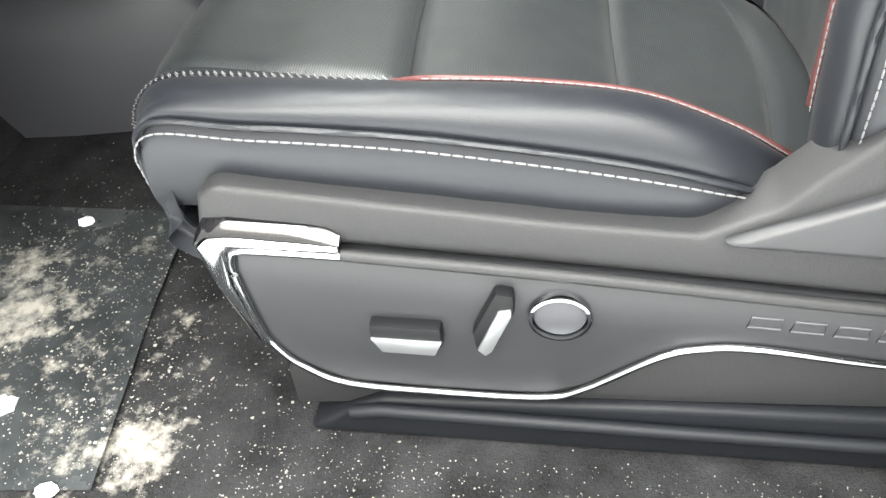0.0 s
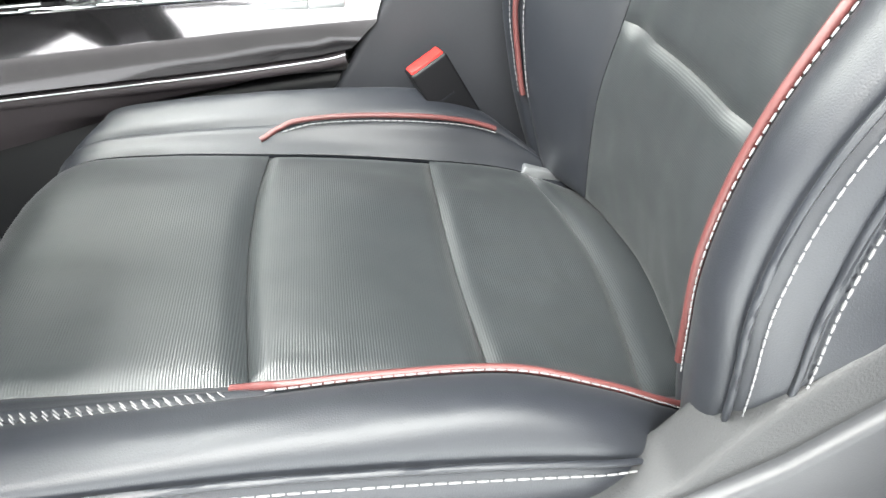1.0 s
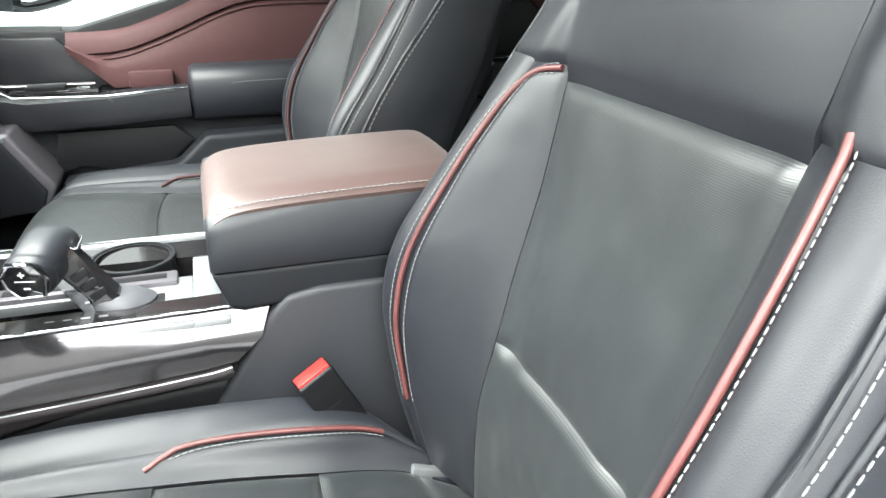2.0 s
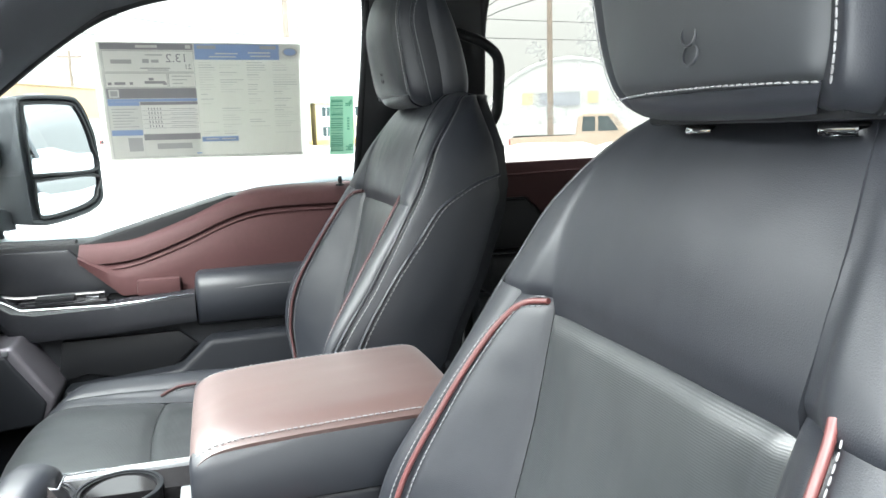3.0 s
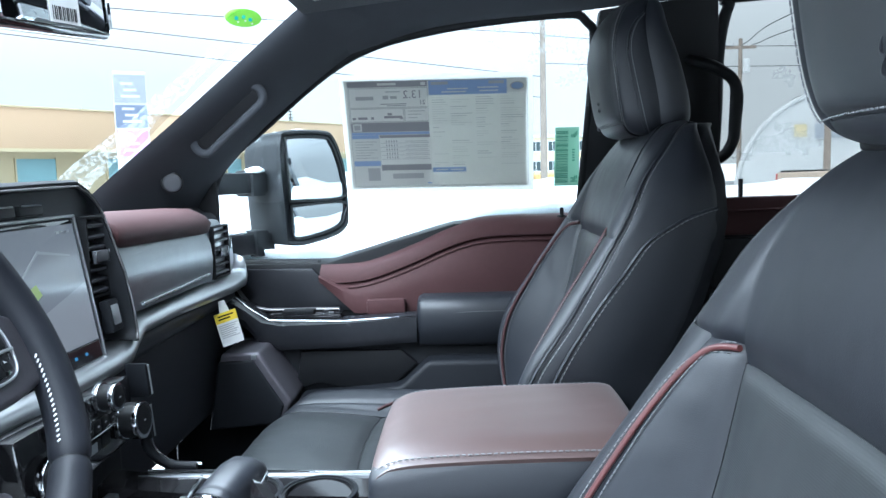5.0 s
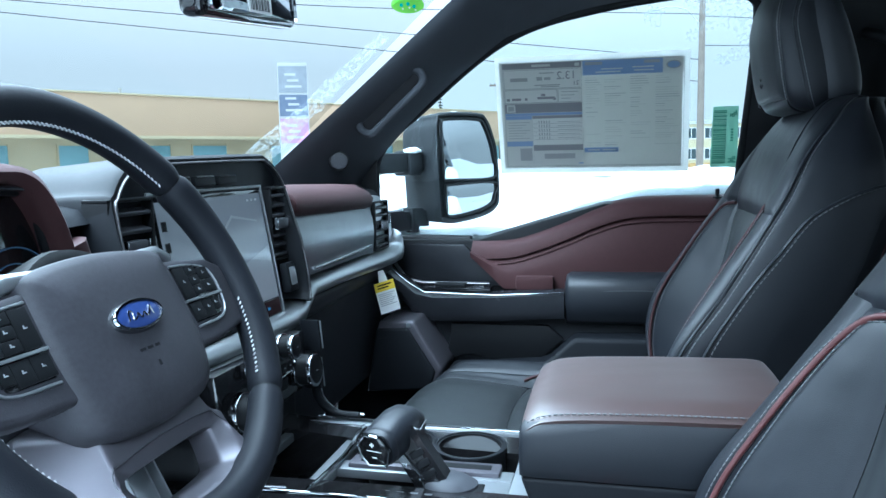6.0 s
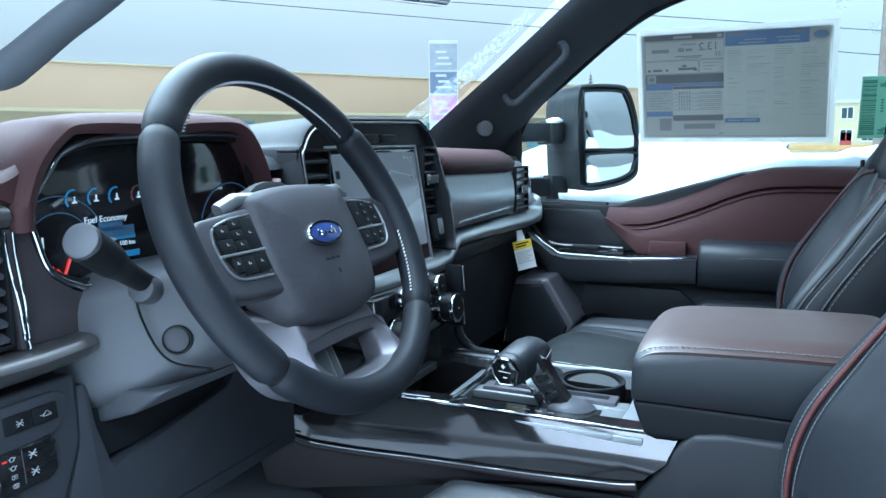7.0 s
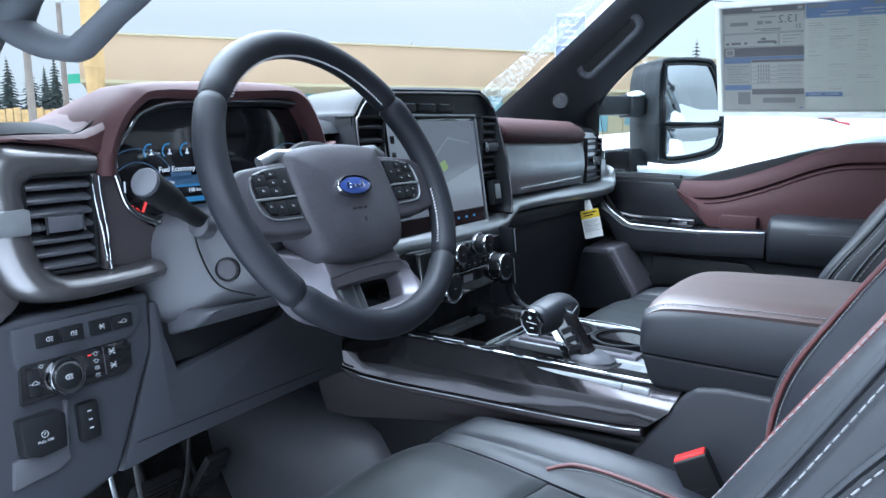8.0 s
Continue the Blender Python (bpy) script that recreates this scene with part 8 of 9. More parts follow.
# ---- on and beside the windows ----
def side_mirror():
    s = thing("tow_mirror", "grey telescoping tow mirror dusted with snow", "side mirror")
    a = radians(36)
    n = Vector((math.cos(a), -math.sin(a), 0.03)).normalized()
    s.matrix_basis = facing((-0.225, 1.475, 0.835), n)
    # local x runs outwards along the glass, y up, z towards the driver

    def put(name, me, mat, label="", parent=None, kind=""):
        return part(name, me, mat, parent or s, label, kind)
    wide, tall = 0.87, 0.92
    shell = [(-0.128, -0.165), (-0.135, 0.06), (-0.128, 0.12), (-0.105, 0.142), (0.045, 0.145), (0.085, 0.128), (0.112, 0.075), (0.125, 0.02), (0.128, -0.10), (0.115, -0.135), (0.06, -0.158), (-0.06, -0.172)]
    ring = smooth_line([(x * wide, y * tall, 0) for x, y in shell + shell[:1]], 73)[:-1]
    rings = []
    for k, z in ((0.60, -0.150), (0.84, -0.143), (0.93, -0.122), (0.98, -0.07), (1.0, -0.005), (1.0, 0.006), (0.97, 0.012), (0.93, 0.010), (0.91, 0.0), (0.5, -0.002)):
        rings.append([np.array((p[0] * k - 0.03 * (1 - k), p[1] * k, z)) for p in ring])
    put("housing", loft("housing", rings, sharp=45), M_MIRRORBODY, "weathered grey housing")
    up = [(-0.105, -0.048), (-0.108, 0.10), (-0.095, 0.122), (0.038, 0.125), (0.068, 0.11), (0.092, 0.065), (0.106, 0.015), (0.106, -0.045)]
    lo = [(-0.100, -0.062), (0.104, -0.060), (0.104, -0.10), (0.09, -0.122), (0.04, -0.138), (-0.05, -0.15), (-0.098, -0.145)]
    up, lo = ([(x * wide, y * tall) for x, y in q] for q in (up, lo))
    put("main_glass", prism("main_glass", up, "z", 0.004, 0.0085, 0.001), M_MIRROR, "clear upper mirror glass")
    put("wide_glass", prism("wide_glass", lo, "z", 0.004, 0.0085, 0.001), M_MIRROR, "wide angle lower mirror glass")
    put("glass_rim", tube("glass_rim", smooth_line([(x, y, 0.009) for x, y in up + up[:1]], 60), 0.004, 6, up=(0, 0, 1)), M_DARK)
    put("glass_rim", tube("glass_rim", smooth_line([(x, y, 0.009) for x, y in lo + lo[:1]], 60), 0.004, 6, up=(0, 0, 1)), M_DARK)
    for y in (0.005, -0.145):
        put("arm", box("arm", -0.30, -0.10, y - 0.026, y + 0.026, -0.10, -0.045, 0.008, 2), M_MIRRORBODY, "telescoping arm")
        put("arm_collar", box("arm_collar", -0.165, -0.125, y - 0.033, y + 0.033, -0.108, -0.035, 0.008, 2), M_MIRRORBODY)
    rnd = random.Random(8)

    def lump(x, y, z, r, sy=.5):
        bm = bmesh.new()
        bmesh.ops.create_icosphere(bm, subdivisions=3, radius=1)
        for v in bm.verts:
            w = 1 + .22 * noise.noise(v.co * 1.7 + Vector((x * 40, y * 40, 0)))
            v.co = Vector((v.co.x * r * w, v.co.y * r * sy * w, v.co.z * r * .8 * w))
        me = done("snow_cap", bm)
        me.transform(Matrix.Translation((x, y, z)))
        put("snow_cap", me, M_SNOW, "lump of snow")
    for x, y, z, r in ((-0.145, 0.035, -0.05, 0.026), (-0.02, 0.130, -0.03, 0.024), (0.02, 0.130, -0.02, 0.018), (-0.07, 0.126, -0.05, 0.016), (-0.2, -0.115, -0.07, 0.026)):
        lump(x, y, z, r, .35)


def window_sheets():
    s = thing("window_sheet", "large grey printed price sheet taped inside the side window", "window sticker", (0.10, 1.20, 1.06))
    off = Vector((0.10, 1.20, 1.06))
    tl, tr, bl, br = (Vector(p) for p in ((-0.094, 1.178, 1.061), (0.312, 1.178, 1.058), (-0.098, 1.290, 0.814), (0.320, 1.290, 0.812)))

    def at(u, v, lift=0.0):
        p = (tl * (1 - u) + tr * u) * (1 - v) + (bl * (1 - u) + br * u) * v
        return p - off + Vector((0, -0.906, -0.423)) * lift

    def sheet(name, u0, u1, v0, v1, lift, mat, label="", parent=None):
        q = [(u0, v0), (u1, v0), (u1, v1), (u0, v1)]
        top = [at(u, v, lift + .0003) for u, v in q]
        bot = [at(u, v, lift) for u, v in q]
        me = mesh_of(name, top + bot, [(0, 1, 2, 3), (7, 6, 5, 4)] + [(i, i + 4, (i + 1) % 4 + 4, (i + 1) % 4) for i in range(4)], False)
        return part(name, me, mat, parent or s, label)
    sheet("sleeve", -0.012, 1.012, -0.015, 1.02, 0.0, M_STICKWHITE, "clear plastic sleeve edge")
    paper = sheet("paper", 0.012, 0.975, 0.03, 0.975, 0.0006, M_STICKGREY, "grey paper sheet")

    def pr(u0, u1, v0, v1, mat, lift=0.0014):
        return sheet("print_bar", u0, u1, v0, v1, lift, mat, "", paper)
    def outline(u0, u1, v0, v1, mat, w=0.0022, lift=0.0021):
        """A thin ruled box."""
        for a, b, c, e in ((u0, u1, v0, v0 + w * 1.7), (u0, u1, v1 - w * 1.7, v1), (u0, u0 + w, v0, v1), (u1 - w, u1, v0, v1)):
            pr(a, b, c, e, mat, lift)
    outline(0.028, 0.985, 0.035, 0.955, M_STICKMID)
    pr(0.03, 0.455, 0.037, 0.085, M_STICKDARK)
    pr(0.19, 0.29, 0.050, 0.070, M_STICKLITE, 0.0020)
    pr(0.42, 0.445, 0.048, 0.074, M_STICKLITE, 0.0020)
    pr(0.035, 0.455, 0.092, 0.255, M_STICKWHITE)
    outline(0.035, 0.455, 0.092, 0.255, M_STICKMID)
    pr(0.07, 0.165, 0.160, 0.190, M_STICKMID, 0.002)
    pr(0.215, 0.245, 0.155, 0.185, M_STICKMID, 0.002)
    pr(0.255, 0.290, 0.160, 0.182, M_STICKMID, 0.002)
    pr(0.23, 0.31, 0.120, 0.128, M_STICKMID, 0.002)
    pr(0.20, 0.34, 0.222, 0.228, M_STICKDARK, 0.002)
    pr(0.235, 0.335, 0.236, 0.242, M_STICKDARK, 0.002)
    for a, b in ((0.035, 0.322), (0.328, 0.455)):
        pr(a, b, 0.262, 0.375, M_STICKWHITE)
        outline(a, b, 0.262, 0.375, M_STICKMID)
    for a, b, c in ((0.045, 0.062, 0.335), (0.075, 0.125, 0.333), (0.145, 0.160, 0.333), (0.235, 0.258, 0.300), (0.215, 0.31, 0.325), (0.30, 0.316, 0.335)):
        pr(a, b, c, c + 0.020, M_STICKDARK, 0.002)
    for k in range(3):
        pr(0.345, 0.435 - .02 * k, 0.285 + k * .028, 0.290 + k * .028, M_STICKMID, 0.002)
    pr(0.032, 0.455, 0.383, 0.462, M_STICKDARK)
    pr(0.042, 0.090, 0.390, 0.455, M_STICKLITE, 0.002)
    pr(0.050, 0.082, 0.402, 0.443, M_STICKMID, 0.0025)
    pr(0.032, 0.455, 0.466, 0.488, M_STICKBLUE)
    pr(0.032, 0.178, 0.490, 0.520, M_STICKBLUE)
    pr(0.036, 0.178, 0.525, 0.715, M_STICKLITE)
    for k in range(7):
        pr(0.045, 0.165 - .02 * (k % 3), 0.545 + k * .024, 0.550 + k * .024, M_STICKMID, 0.002)
    pr(0.032, 0.178, 0.720, 0.765, M_STICKBLUE)
    pr(0.036, 0.178, 0.770, 0.940, M_STICKLITE)
    pr(0.105, 0.172, 0.785, 0.900, M_STICKMID, 0.002)
    pr(0.182, 0.455, 0.492, 0.515, M_STICKDARK)
    pr(0.182, 0.455, 0.518, 0.752, M_STICKWHITE)
    for k in range(5):
        pr(0.186, 0.451, 0.560 + k * .036, 0.563 + k * .036, M_STICKMID, 0.002)
        for q in range(5):
            pr(0.215 + q * .014, 0.220 + q * .014, 0.538 + k * .036, 0.554 + k * .036, M_STICKDARK, 0.002)
        pr(0.32, 0.44, 0.545 + k * .036, 0.549 + k * .036, M_STICKMID, 0.002)
    pr(0.182, 0.455, 0.758, 0.808, M_STICKDARK)
    pr(0.182, 0.455, 0.812, 0.940, M_STICKLITE)
    pr(0.24, 0.41, 0.838, 0.885, M_STICKMID, 0.002)
    pr(0.43, 0.455, 0.925, 0.935, M_STICKBLUE, 0.002)
    pr(0.462, 0.875, 0.037, 0.158, M_STICKBLUE)
    for a, b, c in ((0.475, 0.565, 0.050), (0.78, 0.86, 0.050), (0.56, 0.67, 0.105), (0.72, 0.83, 0.098), (0.53, 0.66, 0.130), (0.73, 0.83, 0.125)):
        pr(a, b, c, c + (.024 if c == .05 else .010), M_STICKMID if c == .05 else M_STICKLITE, 0.002)
    pr(0.878, 0.982, 0.037, 0.158, M_STICKLITE)
    for r_, mat_ in ((1.0, M_STICKMID), (.82, M_STICKBLUE)):
        oval = [at(0.930 + .038 * r_ * math.cos(t), 0.095 + .034 * r_ * math.sin(t), 0.0030 - .0006 * r_) for t in np.linspace(0, 6.283, 25)[:-1]]
        part("oval_badge", mesh_of("oval_badge", oval, [tuple(range(24))], False), mat_, paper, "small blue oval")
    rnd = random.Random(3)
    for col, (u0, u1) in enumerate(((0.475, 0.56), (0.575, 0.69), (0.71, 0.82), (0.84, 0.975))):
        for k in range(31):
            if rnd.random() < (0.85 if k < 13 else 0.45):
                v = 0.178 + k * 0.0195
                if not (col == 0 and 0.77 < v < 0.84):
                    pr(u0, u0 + (u1 - u0) * rnd.uniform(.3, 1), v, v + 0.006, M_STICKMID if rnd.random() < .35 else M_STICKFAINT, 0.0015)
    pr(0.462, 0.645, 0.790, 0.832, M_STICKBLUE)
    pr(0.48, 0.545, 0.806, 0.815, M_STICKLITE, 0.002)
    pr(0.56, 0.63, 0.806, 0.815, M_STICKLITE, 0.002)
    # the figure shows reversed, as it is printed for the outside
    m = facing(at(0.375, 0.150, 0.0025), (0, -0.906, -0.423)) @ Matrix.Scale(-1, 4, (1, 0, 0))
    words("figure_text", "13.2", 0.025, m, M_STICKDARK, paper, 0.0001)
    m = facing(at(0.425, 0.215, 0.0025), (0, -0.906, -0.423)) @ Matrix.Scale(-1, 4, (1, 0, 0))
    words("figure_text", "21", 0.014, m, M_STICKDARK, paper, 0.0001)

    b = thing("barcode_label", "pale green barcode label on the side window", "sticker", (0.40, 1.16, 0.88))
    off2 = Vector((0.40, 1.16, 0.88))
    q0 = [Vector(p) for p in ((0.369, 1.222, 0.944), (0.421, 1.222, 0.944), (0.428, 1.282, 0.814), (0.371, 1.282, 0.814))]

    def at2(u, v, lift=0.0):
        p = (q0[0] * (1 - u) + q0[1] * u) * (1 - v) + (q0[3] * (1 - u) + q0[2] * u) * v
        return p - off2 + Vector((0, -0.906, -0.423)) * lift

    def sheet2(name, u0, u1, v0, v1, lift, mat, parent):
        c = [at2(u, v, lift) for u, v in ((u0, v0), (u1, v0), (u1, v1), (u0, v1))]
        d = [at2(u, v, lift - .0004) for u, v in ((u0, v0), (u1, v0), (u1, v1), (u0, v1))]
        return part(name, mesh_of(name, c + d, [(0, 1, 2, 3), (7, 6, 5, 4)] + [(i, i + 4, (i + 1) % 4 + 4, (i + 1) % 4) for i in range(4)], False), mat, parent)
    lab = sheet2("label", 0, 1, 0, 1, 0, M_GREEN, b)
    v = 0.06
    while v < 0.93:
        h = rnd.choice((0.006, 0.010, 0.016, 0.022))
        sheet2("barcode_bar", 0.05, 0.55, v, v + h, 0.0008, M_GREENDK, lab)
        v += h + rnd.choice((0.007, 0.011, 0.016))
    for u, vv in ((0.66, 0.06), (0.66, 0.82)):
        for i in range(4):
            for j in range(4):
                if rnd.random() < .6:
                    sheet2("label_block", u + i * .07, u + i * .07 + .06, vv + j * .028, vv + j * .028 + .024, 0.0008, M_GREENDK, lab)
    for i in range(5):
        sheet2("label_block", 0.72, 0.82, 0.36 + i * .045, 0.385 + i * .045, 0.0008, M_GREENDK, lab)

    d = thing("windshield_decal", "lime green oval decal on the windscreen", "sticker", (-0.232, 0.955, 1.146))
    n = Vector((0.48, -0.72, -0.5)).normalized()
    fm = facing((0, 0, 0), n)
    pts = [fm @ Vector((0.034 * math.cos(t), 0.017 * math.sin(t), 0)) for t in np.linspace(0, 6.283, 41)[:-1]]
    bck = [p - n * 0.0006 for p in pts]
    ob = part("decal", mesh_of("decal", pts + bck, [tuple(range(40)), tuple(range(79, 39, -1))], False), M_LIME, d)
    for i, (a, c) in enumerate(((-0.013, -0.001), (0.0, 0.002), (0.013, -0.002))):
        part("decal_dot", disc("decal_dot", fm @ Vector((a, c, 0.0008)), n, 0.0036, 0.0006, 16), M_TEAL, ob)
        part("decal_dot", disc("decal_dot", fm @ Vector((a + .004, c - .007, 0.0008)), n, 0.0018, 0.0006, 12), M_WHITE, ob)


def sill_snow():
    """Snow packed along the foot of the passenger glass, and a frozen patch higher up."""
    xs = np.linspace(-0.42, 0.44, 120)
    sx = [-0.42, -0.12, -0.06, 0.0, 0.06, 0.12, 0.18, 0.25, 0.44]
    sz = [0.648, 0.650, 0.655, 0.672, 0.695, 0.721, 0.740, 0.747, 0.749]
    verts, faces = [], []
    for i, x in enumerate(xs):
        z0 = np.interp(x, sx, sz) - 0.01
        top = 0.036 + 0.012 * noise.noise(Vector((x * 9, 0, 0))) + 0.006 * noise.noise(Vector((x * 40, 1, 0)))
        for k, (dy, f) in enumerate(((0.004, 0), (0.004, .8), (0.010, 1.0), (0.05, 0.95), (0.09, 0.5), (0.10, 0.0))):
            z = z0 + top * f
            verts.append((x, glass_y(z) + dy, z + 0.002 * noise.noise(Vector((x * 60, k, 2)))))
    for i in range(len(xs) - 1):
        for k in range(5):
            faces.append((i * 6 + k, i * 6 + k + 1, (i + 1) * 6 + k + 1, (i + 1) * 6 + k))
    o = part("sill_snow", mesh_of("sill_snow", verts, faces, True, 80), M_SNOW)
    tagged(o, "wet snow packed along the foot of the side window", "snow", kind="stuff")
    verts, faces = [], []
    rnd = random.Random(5)
    cells = {}
    n = 34
    for i in range(n):
        for j in range(n):
            u, v = i / (n - 1), j / (n - 1)
            x, z = 0.20 + u * 0.235, 1.175 - v * 0.17
            keep = noise.noise(Vector((u * 3.2, v * 3.6, 4))) + .5 * noise.noise(Vector((u * 9, v * 9, 2))) + (u - .55) * 1.1 - (v - .5) * .9
            cells[i, j] = keep > 0.12
            verts.append((x, glass_y(z) + 0.005 + .003 * noise.noise(Vector((u * 30, v * 30, 0))), z))
    for i in range(n - 1):
        for j in range(n - 1):
            if cells[i, j] and cells[i + 1, j + 1]:
                faces.append((i * n + j, (i + 1) * n + j, (i + 1) * n + j + 1, i * n + j + 1))
    o = part("glass_ice", mesh_of("glass_ice", verts, faces), M_FROST)
    tagged(o, "patch of half-melted ice on the upper side window", "ice", kind="stuff")
    verts, faces, cells = [], [], {}
    for i in range(n):
        for j in range(n):
            u, v = i / (n - 1), j / (n - 1)
            x, z = 0.74 + u * 0.42, 1.16 - v * 0.30
            keep = noise.noise(Vector((u * 4, v * 4, 8))) + .5 * noise.noise(Vector((u * 11, v * 9, 5))) + (u - .5) * .5
            cells[i, j] = keep > 0.12
            verts.append((x, glass_y(z) + 0.005, z))
    for i in range(n - 1):
        for j in range(n - 1):
            if cells[i, j] and cells[i + 1, j + 1]:
                faces.append((i * n + j, (i + 1) * n + j, (i + 1) * n + j + 1, i * n + j + 1))
    o = part("glass_ice", mesh_of("glass_ice", verts, faces), M_FROST)
    tagged(o, "patches of half-melted ice on the rear side window", "ice", kind="stuff")


side_mirror()
window_sheets()
sill_snow()


# ---- outside ----
GROUND = -0.62
M_STUCCO = surface("pale_orange_fascia", (0.52, 0.375, 0.24), 0.85, vary=0.05, coarse=0.4, fine=5, bump=0.2, grain=12, dist=0.01)
M_CREAM = surface("cream_wall", (0.54, 0.47, 0.30), 0.85, vary=0.06, coarse=0.5, fine=6, bump=0.2, grain=12, dist=0.01)
M_TEALGLASS = surface("teal_window_panel", (0.22, 0.40, 0.44), 0.3, vary=0.15, coarse=0.8, fine=6, bump=0.0)
M_GREYMETAL = surface("pale_grey_corrugated_steel", (0.50, 0.51, 0.515), 0.6, vary=0.08, coarse=0.6, fine=4, bump=0.3, grain=8, dist=0.02)
M_WOODPOLE = surface("weathered_pole_wood", (0.24, 0.20, 0.17), 0.9, vary=0.25, coarse=2, fine=30, bump=0.5, grain=20, dist=0.01)
M_YELLOWWOOD = surface("fresh_yellow_wood", (0.55, 0.36, 0.15), 0.85, vary=0.3, coarse=3, fine=25, bump=0.4, grain=18, dist=0.01)
M_WIRE = surface("black_cable", (0.05, 0.05, 0.055), 0.7, bump=0.0)
M_BEIGE = surface("beige_car_paint", (0.42, 0.34, 0.27), 0.4, vary=0.06, bump=0.0, coat=0.3)
M_CARRED = surface("red_car_paint", (0.35, 0.05, 0.05), 0.35, vary=0.08, bump=0.0, coat=0.4)
M_CARWHITE = surface("white_car_paint", (0.70, 0.71, 0.72), 0.35, vary=0.04, bump=0.0, coat=0.4)
M_CARGLASS = surface("dark_car_glass", (0.05, 0.07, 0.075), 0.1, vary=0.1, bump=0.0)
M_NEEDLE = surface("dark_spruce_needles", (0.040, 0.056, 0.047), 0.9, vary=0.4, coarse=1.5, fine=12, bump=0.4, grain=20, dist=0.02)
M_ROAD = surface("wet_grey_asphalt", (0.17, 0.18, 0.19), 0.6, vary=0.3, coarse=0.3, fine=3, bump=0.3, grain=15, dist=0.01)
M_SIGNBLUE = surface("blue_sign_face", (0.14, 0.17, 0.25), 0.5, vary=0.12, bump=0.0)
M_SIGNGREY = surface("grey_sign_face", (0.30, 0.32, 0.36), 0.5, vary=0.2, coarse=2, bump=0.0)
M_SIGNPINK = surface("mauve_sign_face", (0.45, 0.25, 0.48), 0.5, vary=0.2, coarse=2, bump=0.0)
M_STREETGREEN = surface("green_street_sign", (0.02, 0.25, 0.14), 0.5, bump=0.0)


def ground():
    g = part("ground", box("ground", -1800, 1800, -1800, 1800, GROUND - 1.0, GROUND, 0), M_SNOW)
    tagged(g, "snow-covered flat yard and street", "ground", kind="structure")
    r = part("road", prism("road", [(-60, 30), (-40, 14), (-16, 40), (60, 46), (60, 62), (-8, 62), (-25, 46)], "z", GROUND + 0.004, GROUND + 0.02, 0), M_ROAD)
    tagged(r, "wet grey asphalt street between snowbanks", "road", kind="structure")
    # ploughed bank along the yard
    nx, ny = 150, 26
    verts, faces = [], []
    for i in range(nx):
        x = -16 + 34 * i / (nx - 1)
        hump = max(0.0, 1 - abs(x + 1.45) / 2.1)
        ridge = 1.16 + 0.10 * min(1, max(0, x)) + 0.36 * hump * hump * (3 - 2 * hump) + 0.16 * noise.noise(Vector((x * .35, 0, 3))) + 0.09 * noise.noise(Vector((x * 1.1, 2, 0)))
        if x < -6:
            ridge *= max(0.12, 1 - (-6 - x) / 5)
        for j in range(ny):
            v = j / (ny - 1)
            y = 5.0 + 7.0 * v + 0.4 * noise.noise(Vector((x * .3, 9, 0)))
            prof = max(0.0, math.sin(math.pi * min(1, v * 1.02))) ** 0.8
            z = GROUND - 0.02 + ridge * prof + 0.10 * prof * noise.noise(Vector((x * 1.6, y * 1.6, 0))) + 0.05 * prof * noise.noise(Vector((x * 4.5, y * 4.5, 5)))
            verts.append((x, y, z))
    for i in range(nx - 1):
        for j in range(ny - 1):
            faces.append((i * ny + j, (i + 1) * ny + j, (i + 1) * ny + j + 1, i * ny + j + 1))
    o = part("snow_bank", mesh_of("snow_bank", verts, faces, True, 80), M_SNOW)
    tagged(o, "lumpy ploughed snowbank along the yard", "snowbank", kind="structure")
    # bonnet under snow, seen over the dashboard
    t = thing("truck_bonnet", "snow-covered truck bonnet ahead of the windscreen", "bonnet", (-1.6, YC, 0.3))
    part("panel", box("panel", -0.75, 0.52, -0.82, 0.82, 0.20, 0.34, 0.06, 3), M_PAINT, t)
    rows, cols, vv, ff = 20, 30, [], []
    for i in range(rows):
        for j in range(cols):
            x, y = -0.74 + 1.22 * i / (rows - 1), -0.78 + 1.56 * j / (cols - 1)
            e = min(1, 6 * min(i / (rows - 1), 1 - i / (rows - 1), j / (cols - 1), 1 - j / (cols - 1)) + .02)
            vv.append((x, y, 0.335 + e * (0.045 + 0.02 * noise.noise(Vector((x * 5, y * 5, 0))))))
    for i in range(rows - 1):
        for j in range(cols - 1):
            ff.append((i * cols + j, (i + 1) * cols + j, (i + 1) * cols + j + 1, i * cols + j + 1))
    part("snow_cover", mesh_of("snow_cover", vv, ff, True, 80), M_SNOW, t, "uneven snow cover")


